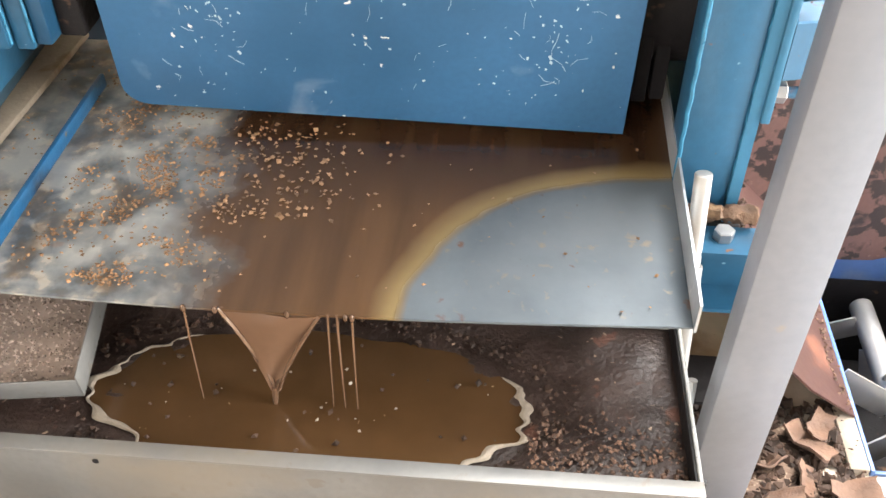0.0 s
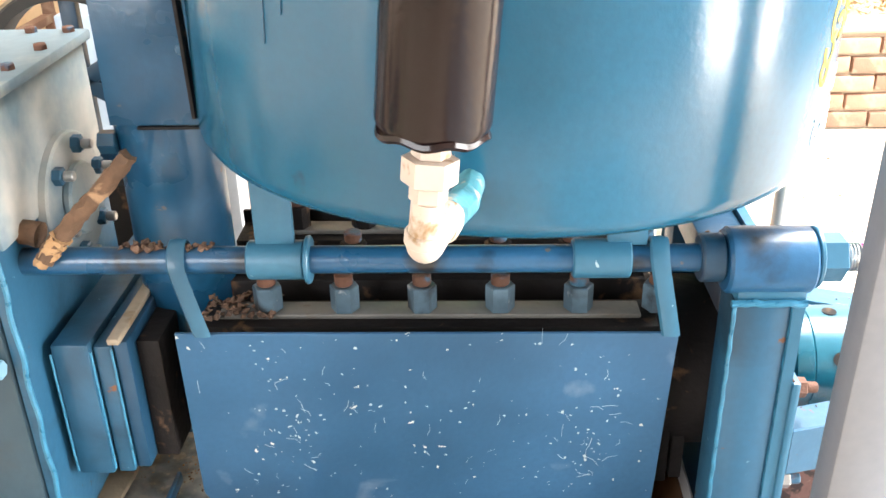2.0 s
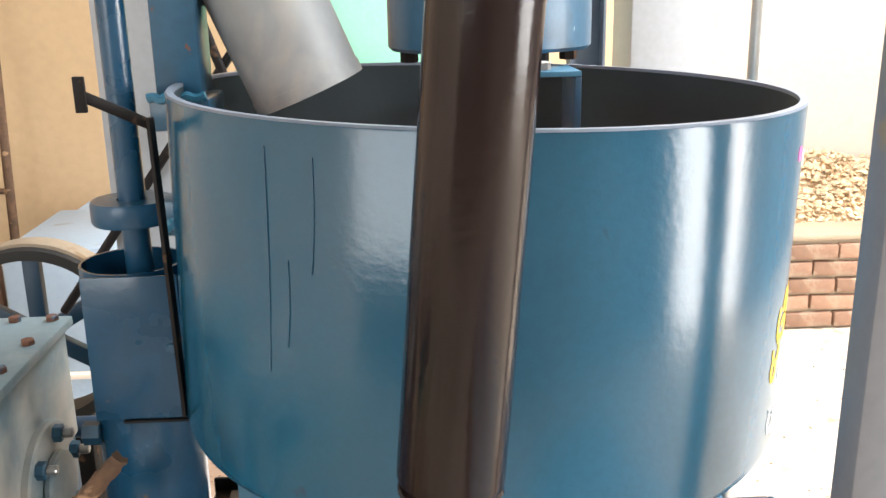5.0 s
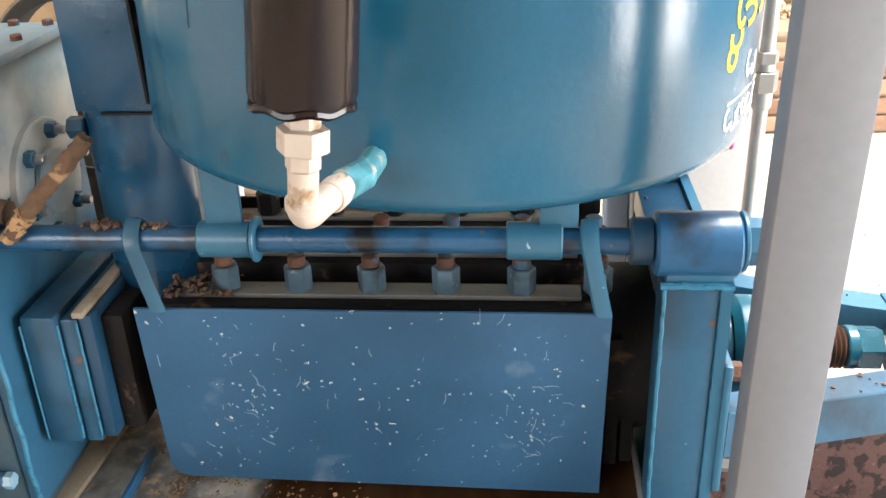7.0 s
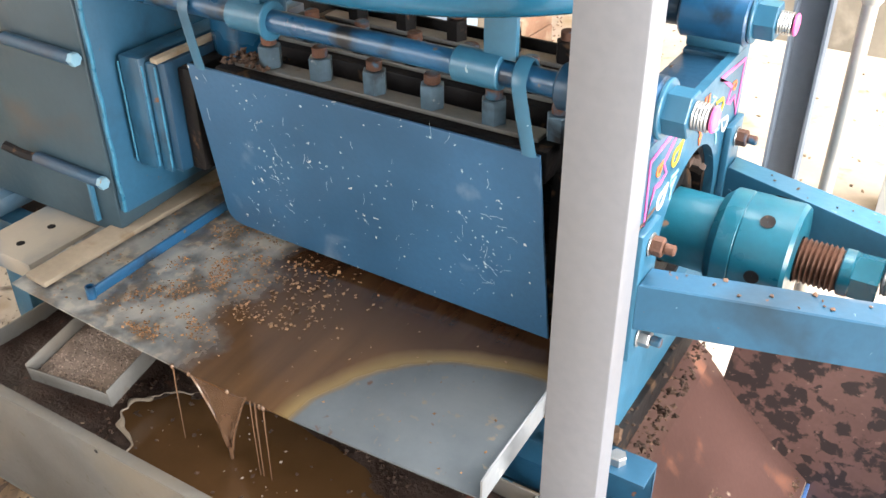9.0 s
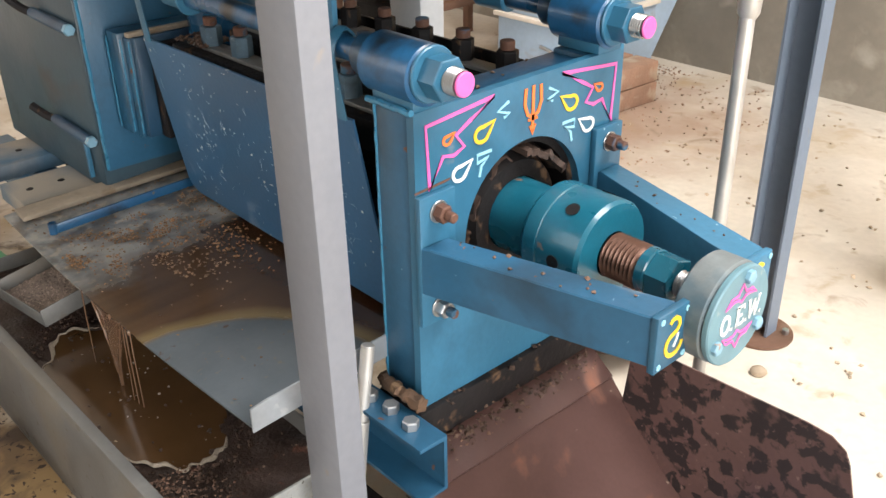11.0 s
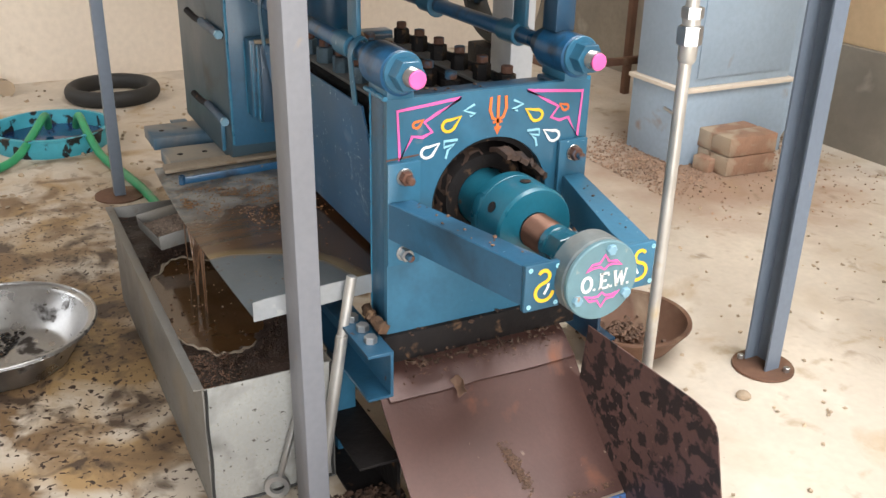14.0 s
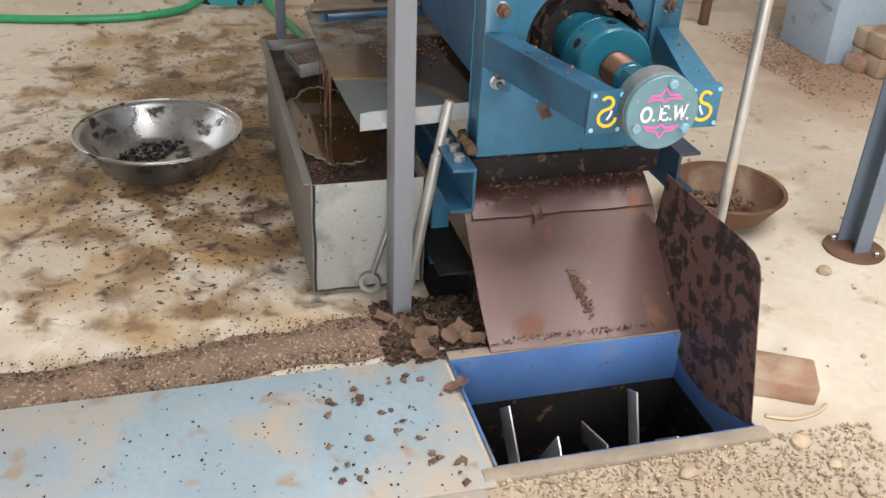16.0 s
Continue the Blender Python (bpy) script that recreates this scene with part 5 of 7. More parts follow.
lathe(bm, [(0, 1.318), (0.15, 1.314), (KR - 0.012, 1.306)], 48, K)
add_chips(bm, [Vector((KX + math.sqrt(rng.random()) * 0.37 * math.cos(t), KY + math.sqrt(rng.random()) * 0.37 * math.sin(t), 1.318 + rng.uniform(-0.004, 0.012))) for t in [rng.uniform(0, 6.28) for _ in range(1500)]], 0.009, rng, 0.6)
thing("groundnut_meal", bm, material("pink_groundnut_meal", (0.42, 0.22, 0.15), 0.85, vary=0.25, big=30, bump=0.5, island=0.4), (KX, KY, 1.33), "crushed pinkish groundnut meal in the kettle", "groundnut meal", kind="stuff")

stirrer = root("stirrer_drive", (-0.32, 0.15, 1.455), "blue round stirrer drive over the kettle", "gear drive")
part("drum", lathe(bm_new(), [(0, 1.468), (0.14, 1.468), (0.145, 1.473), (0.145, 1.75), (0, 1.75)], 56, Matrix.Translation((-0.32, 0.15, 0))), blue, stirrer)
for k in range(6):
    x, y = -0.32 + 0.115 * math.cos(k * 1.047), 0.15 + 0.115 * math.sin(k * 1.047)
    part("drive_bolt", HEX((x, y, 1.4665), (x, y, 1.45), 0.013), cake_black, stirrer)
part("spindle", ROD((-0.32, 0.15, 1.36), (-0.32, 0.15, 1.4675), 0.03, 24), steel, stirrer)
part("belt_guard", lathe(bm_new(), [(0.16, 0), (0.175, 0), (0.175, 0.05), (0.16, 0.05)], 48, pose(-0.3, 0.28, 1.66, 90, 0, 0), close=True), blue_light, stirrer)

feed = root("feed_spout", (-0.58, 0.05, 1.4), "dusty grey-blue steel feed spout leaning into the kettle", "spout")
spout_mat = material("dusty_grey_spout", (0.3, 0.32, 0.33), 0.55, 0.2, vary=0.2, big=8, bump=0.08, layers=(((0.5, 0.44, 0.37), 6, 0.5, 0.2, 0.7, 0.0),))
part("tube", add_tube(bm_new(), (-0.572, 0.05, 1.425), (-0.79, 0.05, 1.95), 0.075, 0.004, 40), spout_mat, feed)
part("mouth_band", add_tube(bm_new(), (-0.5705, 0.05, 1.4215), (-0.577, 0.05, 1.437), 0.0765, 0.0065, 40), spout_mat, feed)
part("joint_band", add_tube(bm_new(), (-0.69, 0.05, 1.709), (-0.70, 0.05, 1.733), 0.0775, 0.005, 40), spout_mat, feed)

column = root("steel_box_column", (0.27, 1.35, 0.0), "pale grey steel box column behind the press", "column")
part("shaft", B((0.17, 1.25, 0.0), (0.385, 1.46, 4.19), 0.004), white_sheet, column)
stand = root("steel_box_stanchion", (-0.96, 0.62, 0.0), "pale grey steel stanchion with dark diagonal braces", "column")
part("shaft", B((-1.01, 0.58, 0.0), (-0.89, 0.66, 4.19), 0.004), white_sheet, stand)
part("brace", ROD((-1.12, 0.56, 0.95), (-0.55, 0.56, 1.72), 0.009, 12), cake_black, stand)
part("brace", ROD((-0.72, 0.55, 1.25), (-0.95, 0.55, 1.95), 0.009, 12), cake_black, stand)

# elevator tube beside the kettle
tube = root("feed_riser", (-0.809, -0.017, 0.5), "blue vertical steel riser tube with an open top", "riser tube")
T0 = Matrix.Translation((-0.809, -0.017, 0))
part("tube", lathe(bm_new(), [(0.068, 0.56), (0.068, 1.215), (0.064, 1.215), (0.064, 0.56)], 48, T0, close=True), riser_paint, tube)
part("side_plate", B((-0.857, -0.09, 1.022), (-0.737, -0.0855, 1.214), 0.001), riser_paint, tube)
part("plate_edge", B((-0.822, -0.094, 1.017), (-0.737, -0.086, 1.0205), 0.001), cake_black, tube)
part("plate_rivet", lathe(bm_new(), [(0.008, 0), (0.006, 0.004), (0, 0.005)], 14, along((-0.752, -0.0895, 1.118), (-0.752, -0.2, 1.118))), blue, tube)
part("inner_rod", ROD((-0.80, -0.017, 1.1), (-0.806, -0.017, 2.1), 0.0175, 24), riser_paint, tube)
part("clamp_ring", lathe(bm_new(), [(0.019, 1.268), (0.05, 1.268), (0.052, 1.272), (0.052, 1.294), (0.05, 1.298), (0.019, 1.298)], 36, Matrix.Translation((-0.802, -0.017, 0)), close=True), riser_paint, tube)
part("clamp_arm", B((-0.76, -0.055, 1.255), (-0.715, 0.0, 1.302), 0.006), blue, tube)
part("clamp_weld", add_path(bm_new(), [(-0.757 + 0.008 * k, -0.057 + 0.002 * math.sin(3 * k), 1.262 + 0.006 * (k % 3)) for k in range(7)], 0.007, 6), weld, tube)
part("bracket_lug", HEX((-0.885, -0.06, 0.99), (-0.862, -0.06, 0.99), 0.016), blue, tube)

# black cylinder with its plastic elbow
cyl = root("level_cylinder", (-0.43, -0.56, 1.05), "glossy black-brown steel cylinder with an ivory pipe elbow", "cylinder")
CD = Vector((0.086, 0.052, 1.0)).normalized()
CP = Vector((-0.4265, -0.5645, 1.187)) - CD * 0.012
CM = along(CP, CP + CD)
part("body", lathe(bm_new(), [(0, 0), (0.032, 0), (0.039, 0.004), (0.0425, 0.013), (0.0425, 0.372), (0.0435, 0.376), (0.0435, 0.388), (0.041, 0.392), (0, 0.393)], 48, CM), black_enamel, cyl)
part("bottom_weld", add_path(bm_new(), [CM @ Vector(((0.0385 + 0.001 * math.sin(5 * a)) * math.cos(a), (0.0385 + 0.001 * math.sin(5 * a)) * math.sin(a), 0.004 + 0.0015 * math.sin(7 * a))) for a in [2 * math.pi * k / 40 for k in range(40)]], 0.0036, 6), black_enamel, cyl)
part("top_fitting", HEX(CP + CD * 0.393, CP + CD * 0.43, 0.024), ivory, cyl, "ivory plastic fitting")
part("top_pipe", ROD(CP + CD * 0.43, CP + CD * 0.9, 0.014, 20), ivory, cyl)
part("neck", HEX(CP - CD * 0.001, CP - CD * 0.016, 0.0145), ivory, cyl, "stained ivory hexagon neck")
part("union_nut", HEX(CP - CD * 0.0162, CP - CD * 0.036, 0.0212), ivory, cyl, "ivory plastic union nut")
part("neck_nut", HEX(CP - CD * 0.0362, CP - CD * 0.05, 0.0145), ivory, cyl, "stained ivory nut")
e0 = CP - CD * 0.048
low = Vector((-0.4375, -0.5605, 1.0815))
tip = Vector((-0.406, -0.447, 1.073))
mid = low.lerp(tip, 0.62) + Vector((0, 0, 0.003))
part("elbow", add_path(bm_new(), [e0, e0.lerp(low, 0.55), low + Vector((0, -0.001, 0.006)), low + Vector((0.003, 0.007, -0.001)), low.lerp(tip, 0.25), mid], 0.0126, 20), ivory, cyl, "stained ivory pipe elbow")
part("elbow_band", ROD(e0.lerp(low, 0.62), e0.lerp(low, 0.86), 0.0152, 24), ivory, cyl)
part("branch_band", ROD(low.lerp(tip, 0.4), low.lerp(tip, 0.55) + Vector((0, 0, 0.002)), 0.015, 24), ivory, cyl)
blob = bm_new()
add_rod(blob, mid, tip, 0.0148, 18, 0.003)
add_rod(blob, tip, tip + Vector((0.008, 0.045, 0.006)), 0.013, 18, 0.002)
for v in blob.verts:
    v.co += Vector((1, 0.4, 1)) * 0.004 * noise.noise(v.co * 90)
part("tank_union", blob, union_teal, cyl, "rough teal painted union welded to the kettle")

# wooden stick jammed by the tie rod
stick = bm_new()
add_path(stick, [(-0.80, -0.19, 1.02), (-0.836, -0.194, 0.982), (-0.868, -0.198, 0.95), (-0.895, -0.203, 0.92), (-0.918, -0.209, 0.894)], (0.010, 0.0118), 10)
rng = random.Random(4)
for v in stick.verts:
    v.co += Vector((rng.uniform(-1, 1), rng.uniform(-1, 1), rng.uniform(-1, 1))) * 0.0018
st = thing("wooden_stick", stick, wood, (-0.87, -0.2, 0.87), "rough broken wooden stick jammed against the tie rod", "stick")
tip_bm = add_path(bm_new(), [(-0.893, -0.2045, 0.922), (-0.905, -0.2075, 0.908), (-0.925, -0.213, 0.888)], (0.0125, 0.0075), 9)
for v in tip_bm.verts:
    v.co += Vector((rng.uniform(-1, 1), rng.uniform(-1, 1), rng.uniform(-1, 1))) * 0.003
part("broken_end", tip_bm, pale_wood, st, "pale splintered end")
thing("wooden_stick", add_path(bm_new(), [(-1.16, -0.17, 0.94), (-1.05, -0.176, 0.925), (-0.955, -0.18, 0.918), (-0.93, -0.182, 0.914)], (0.014, 0.017), 10), wood, (-1.0, -0.17, 0.91), "dark bark-covered stick lying along the tie rod", "stick")

# ---- tray, bin and pan ----
tray = root("oil_tray", (-0.5, -0.2, 0.41), "galvanised sheet tray covered with brown crude oil", "tray")


def tray_sheet():
    bm = bm_new()
    nx, ny = 24, 14
    g = []
    for i in range(nx + 1):
        row = []
        for j in range(ny + 1):
            x = -1.035 + (-0.085 + 1.035) * i / nx
            y = -0.452 + 0.50 * j / ny
            y -= 0.010 * math.sin(math.pi * i / nx) * (1 - j / ny)
            z = 0.409 + 0.052 * (y + 0.452) - 0.006 * math.sin(math.pi * i / nx) * (1 - j / ny) ** 2
            row.append(bm.verts.new((x, y, z)))
        g.append(row)
    for i in range(nx):
        for j in range(ny):
            bm.faces.new((g[i][j], g[i + 1][j], g[i + 1][j + 1], g[i][j + 1]))
    b = bmesh.ops.extrude_face_region(bm, geom=list(bm.faces))
    bmesh.ops.translate(bm, vec=(0, 0, -0.003), verts=[v for v in b["geom"] if isinstance(v, bmesh.types.BMVert)])
    return bm


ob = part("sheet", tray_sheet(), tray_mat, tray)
for v in ob.data.vertices:
    v.co += BASE[tray]
ob.matrix_basis = Matrix.Translation(-BASE[tray])
lip = add_prism(bm_new(), [(-0.455, 0.404), (0.03, 0.432), (0.03, 0.468), (-0.43, 0.448), (-0.455, 0.444)], 0.003, Matrix(((0, 0, 1, -0.0845), (1, 0, 0, 0), (0, 1, 0, 0), (0, 0, 0, 1))))
part("upturned_lip", lip, zinc, tray, "bright upturned sheet lip")
part("left_lip", B((-0.03, 0.0, 0.0), (0.026, 0.49, 0.011), 0.003, Matrix.Translation((-0.99, -0.434, 0.413)) @ pose(0, 0, 0, 2.9, 0, -4.8)), crusted_sheet, tray, "dirty upturned sheet lip")
part("divider_rib", B((-0.0035, 0.0, 0.0), (0.0035, 0.34, 0.02), 0.002, Matrix.Translation((-0.872, -0.405, 0.412)) @ pose(0, 0, 0, 2.8, 0, -2)), oily_blue, tray, "blue painted divider rib")
part("rib_curl", add_tube(bm_new(), (-0.8735, -0.411, 0.4125), (-0.8735, -0.411, 0.436), 0.0085, 0.0022, 18), oily_blue, tray, "curled end of the rib")

rng = random.Random(21)


def scatter(n, box, z, spread=None):
    out = []
    while len(out) < n:
        x, y = rng.uniform(box[0], box[1]), rng.uniform(box[2], box[3])
        if spread is None or rng.random() < spread(x, y):
            out.append(Vector((x, y, z(x, y) if callable(z) else z)))
    return out


def tray_z(x, y):
    return 0.4115 + 0.052 * (y + 0.452) - 0.006 * math.sin(math.pi * (x + 1.035) / 0.95) * (1 - (y + 0.452) / 0.5) ** 2


bm = bm_new()
add_chips(bm, scatter(1900, (-0.98, -0.6, -0.44, 0.0), tray_z, lambda x, y: max(0.05, 1 - abs(x + 0.72) / 0.16) * (0.12 + 0.88 * (noise.noise((x * 17, y * 17, 0)) > 0.12))), 0.0021, rng)
add_chips(bm, scatter(260, (-0.68, -0.42, -0.32, -0.13), tray_z, lambda x, y: max(0.03, 1 - abs(x + 0.58) / 0.12)), 0.0030, rng)
add_chips(bm, scatter(40, (-0.65, -0.1, -0.44, -0.15), tray_z), 0.0022, rng)
thing("meal_crumbs", bm, flake_mat, (-0.6, -0.3, 0.42), "brown and pale meal crumbs scattered over the tray", "crumbs", kind="stuff", smooth=10)
bm = bm_new()
add_chips(bm, scatter(90, (-0.76, -0.66, -0.15, -0.08), 0.775) + scatter(40, (-0.83, -0.72, -0.198, -0.176), 0.9), 0.0055, rng, 0.7)
thing("meal_crumbs", bm, husk_mat, (-0.7, -0.1, 0.77), "small heap of brown meal crumbs on the clamp bar", "crumbs", kind="stuff", smooth=10)

bin_ = root("collecting_bin", (-0.55, -0.44, 0.0), "long galvanised sheet collecting bin on the floor", "bin")
BX0, BX1, BY0, BY1, BZ = -1.10, -0.066, -0.568, -0.305, 0.29
part("front_wall", B((BX0, BY0, 0.014), (BX1, BY0 + 0.004, BZ), 0.001), bin_zinc, bin_)
part("back_wall", B((BX0, BY1 - 0.004, 0.014), (BX1, BY1, BZ), 0.001), bin_zinc, bin_)
part("end_wall", B((BX1 - 0.004, BY0 + 0.0045, 0.014), (BX1 + 0.0005, BY1 - 0.0045, BZ), 0.001), end_zinc, bin_, "speckled whitish sheet end wall")
part("end_wall", B((BX0, BY0 + 0.0045, 0.014), (BX0 + 0.004, BY1 - 0.0045, BZ), 0.001), bin_zinc, bin_)
part("end_lining", B((BX1 - 0.0075, BY0 + 0.0048, 0.014), (BX1 - 0.0045, BY1 - 0.0048, BZ - 0.003), 0.0005), cake_black, bin_, "oil-blackened inside of the end wall")
part("bottom", B((BX0, BY0, 0.008), (BX1, BY1, 0.0135)), bin_zinc, bin_)
part("rim_flange", B((BX0, BY0 - 0.016, BZ + 0.0005), (BX1, BY0 + 0.004, BZ + 0.004), 0.001), bin_zinc, bin_)
part("hole", ROD((-0.73, BY0 - 0.0004, 0.258), (-0.73, BY0 - 0.001, 0.258), 0.004, 12), cake_black, bin_)
for y in (BY0 + 0.006, BY1 - 0.006):
    part("seam_sealant", add_path(bm_new(), [(BX1 + 0.001, y + 0.0012 * math.sin(5 * k), 0.015 + 0.0305 * k) for k in range(10)], 0.0034, 6), black_rubber, bin_, "black sealant along the seam")
part("seam_sealant", add_path(bm_new(), [(BX1 + 0.001, BY0 + 0.01 + 0.027 * k, 0.015 + 0.001 * math.sin(4 * k)) for k in range(10)], 0.0032, 6), black_rubber, bin_, "black sealant along the seam")
for x in (-0.12, -0.95):
    thing("brick_shim", B((x - 0.05, -0.5, 0.0), (x + 0.03, -0.42, 0.0078), 0.002), brick_mat, (x, -0.45, 0.0), "thin broken brick shim under the bin", "brick")


def sludge_bed():
    bm = bm_new()
    nx, ny = 90, 26
    g = []
    for i in range(nx + 1):
        row = []
        for j in range(ny + 1):
            x = BX0 + 0.005 + (BX1 - BX0 - 0.0095) * i / nx
            y = BY0 + 0.005 + (BY1 - BY0 - 0.0095) * j / ny
            d = ((x + 0.51) / 0.255) ** 2 + ((y + 0.455) / 0.12) ** 2
            z = 0.246 + 0.012 * min(1.0, max(-1.0, d - 1.0)) + 0.007 * noise.noise((x * 22, y * 22, 1)) + 0.004 * noise.noise((x * 70, y * 70, 2))
            row.append(bm.verts.new((x, y, z)))
        g.append(row)
    for i in range(nx):
        for j in range(ny):
            bm.faces.new((g[i][j], g[i + 1][j], g[i + 1][j + 1], g[i][j + 1]))
    thing("oil_sludge", bm, sludge, (-0.55, -0.44, 0.02), "dark oily sludge settled in the bin", "sludge", kind="stuff", smooth=80)


sludge_bed()


def pool_edge(a, grow=1.0):
    w = 1 + 0.10 * noise.noise((math.cos(a) * 2.2, math.sin(a) * 2.2, 4)) + 0.05 * noise.noise((math.cos(a) * 7, math.sin(a) * 7, 9))
    return -0.51 + 0.265 * grow * w * math.cos(a), min(-0.312, max(-0.56, -0.455 + 0.112 * grow * w * math.sin(a)))


bm = bm_new()
ring = [bm.verts.new((*pool_edge(2 * math.pi * k / 90), 0.2475)) for k in range(90)]
c = bm.verts.new((-0.51, -0.455, 0.2478))
for k in range(90):
    bm.faces.new((ring[k], ring[(k + 1) % 90], c))
thing("oil_pool", bm, oil_mat, (-0.51, -0.455, 0.247), "still pool of brown oil in the bin", "oil", kind="stuff")
bm = bm_new()
for a0, a1, n, wide in ((125, 238, 70, 0.05), (-70, 30, 80, 0.06)):
    prev = None
    for k in range(n + 1):
        a = radians(a0 + (a1 - a0) * k / n)
        e = math.sin(math.pi * k / n) ** 0.5
        c, s = math.cos(a) * 3, math.sin(a) * 3
        gi = 1.0 - wide * e * max(0.12, 0.55 + 1.2 * noise.noise((c * 1.1, s * 1.1, 1)) + 0.3 * noise.noise((c * 4, s * 4, 3)))
        go = 1.005 + 0.5 * wide * e * max(0.05, 0.4 + 1.0 * noise.noise((c * 1.3, s * 1.3, 6)))
        p = [bm.verts.new((*pool_edge(a, gi + (go - gi) * j / 4), 0.2482 + (0.0026 * math.sin(math.pi * j / 4) + 0.0008 * noise.noise((c * 12, s * 12, j))) * e)) for j in range(5)]
        if prev:
            for j in range(4):
                bm.faces.new((prev[j], prev[j + 1], p[j + 1], p[j]))
        prev = p
thing("foam_edge", bm, foam_mat, (-0.51, -0.455, 0.248), "pale dried foam along the edge of the oil pool", "foam", kind="stuff", smooth=80)
bm = bm_new()
add_chips(bm, scatter(1500, (BX0 + 0.02, BX1 - 0.02, BY0 + 0.012, BY1 - 0.012), lambda x, y: 0.252 + 0.006 * noise.noise((x * 22, y * 22, 1)), lambda x, y: 1.0 if ((x + 0.51) / 0.28) ** 2 + ((y + 0.455) / 0.125) ** 2 > 1 else 0.05), 0.0036, rng, 0.7)
thing("sludge_crumbs", bm, dark_crumbs, (-0.5, -0.44, 0.25), "reddish dark crumbs on the sludge", "crumbs", kind="stuff", smooth=10)
bm = bm_new()
add_chips(bm, scatter(26, (-0.74, -0.28, -0.53, -0.36), 0.2484), 0.0019, rng, 0.8)
thing("oil_bubbles", bm, foam_mat, (-0.5, -0.44, 0.248), "small pale bubbles floating on the oil", "bubbles", kind="stuff", smooth=80)

bm = bm_new()
add_chips(bm, scatter(420, (-0.25, -0.075, -0.562, -0.44), 0.262, lambda x, y: max(0.0, 1 - (y + 0.562) / 0.11)), 0.0026, rng, 0.7)
thing("meal_crumbs", bm, husk_mat, (-0.16, -0.52, 0.25), "brown meal crumbs in the corner of the bin", "crumbs", kind="stuff", smooth=10)

pan = root("strainer_pan", (-0.86, -0.42, 0.26), "small galvanised sheet pan with oily meal, set across the bin", "pan")
PM = Matrix.Translation((-0.86, -0.43, 0.293)) @ pose(0, 0, 0, 6, 0, 8)
W, D, Hh = 0.088, 0.083, 0.038
part("bottom", B((-W, -D, 0), (W, D, 0.002), 0.0, PM), bin_zinc, pan)
part("side", B((-W, -D, 0.0022), (-W + 0.002, D, Hh), 0.0005, PM), bin_zinc, pan)
part("side", B((W - 0.002, -D, 0.0022), (W, D, Hh), 0.0005, PM), bin_zinc, pan)
part("side", B((-W + 0.0022, -D, 0.0022), (W - 0.0022, -D + 0.002, Hh * 0.8), 0.0005, PM), bin_zinc, pan)
part("side", B((-W + 0.0022, D - 0.002, 0.0022), (W - 0.0022, D, Hh), 0.0005, PM), bin_zinc, pan)
bm = bm_new()
add_chips(bm, [PM @ Vector((rng.uniform(-W + 0.006, W - 0.006), rng.uniform(-D + 0.006, D - 0.006), 0.0095 + 0.004 * rng.random())) for _ in range(1100)], 0.0022, rng, 0.6)
add_box(bm, (-W + 0.003, -D + 0.003, 0.0025), (W - 0.003, D - 0.003, 0.0095), 0.002, PM)
thing("pan_meal", bm, material("damp_pale_meal", (0.33, 0.255, 0.21), 0.85, vary=0.3, big=30, bump=0.5, island=0.5), (-0.86, -0.43, 0.295), "damp brown meal lying in the pan", "meal", kind="stuff", smooth=10)

# lever rod and ring spanner by the sill
lever = root("lever_rod", (-0.03, -0.26, 0.05), "scratched galvanised rod leaning against the sill", "rod")
part("upper_rod", ROD((-0.057, -0.29, 0.33), (-0.062, -0.262, 0.472), 0.0105, 16), pipe_steel, lever)
part("lower_rod", ROD((-0.045, -0.345, 0.012), (-0.0565, -0.287, 0.35), 0.0125, 16), pipe_steel, lever)
spanner = root("ring_spanner", (-0.05, -0.44, 0.01), "worn steel ring spanner leaning by the bin", "spanner")
RC = Vector((-0.052, -0.438, 0.034))
part("ring", lathe(bm_new(), [(0.015, -0.006), (0.025, -0.006), (0.027, 0), (0.025, 0.006), (0.015, 0.006)], 28, along(RC, RC + Vector((1, -0.35, 0.1))), close=True), steel, spanner)
part("handle", add_path(bm_new(), [RC + Vector((0, 0.008, 0.024)), RC + Vector((0.002, 0.022, 0.075)), RC + Vector((0.004, 0.05, 0.17)), RC + Vector((0.005, 0.062, 0.205))], 0.0065, 8), steel, spanner)
bm = add_path(bm_new(), [(-0.078, -0.226, 0.388), (-0.045, -0.233, 0.391), (-0.01, -0.232, 0.389), (0.02, -0.228, 0.388)], (0.0095, 0.012), 9)
for v in bm.verts:
    v.co += Vector((rng.uniform(-1, 1), rng.uniform(-1, 1), rng.uniform(-1, 1))) * 0.003
thing("wood_wedge", bm, wood, (-0.03, -0.23, 0.375), "splintered wooden wedge on the sill", "wood chunk")

# ---- discharge chute ----
chute = root("discharge_chute", (0.1, 0.0, 0.0), "worn dark rust-brown sheet chute below the press end", "chute")


def bent_sheet(prof, y0a, y1a, t=0.003):
    """A sheet whose profile runs in x and z, from y0a to y1a at each profile point."""
    bm = bm_new()
    rows = []
    for (x, z), a, b in zip(prof, y0a, y1a):
        rows.append([bm.verts.new((x, a + (b - a) * k / 8, z + 0.0015 * math.sin(k * 1.7 + x * 30))) for k in range(9)])
    for p, q in zip(rows, rows[1:]):
        for k in range(8):
            bm.faces.new((p[k], p[k + 1], q[k + 1], q[k]))
    g = bmesh.ops.extrude_face_region(bm, geom=list(bm.faces))
    bmesh.ops.translate(bm, vec=(-0.002, 0, -t), verts=[v for v in g["geom"] if isinstance(v, bmesh.types.BMVert)])
    return bm


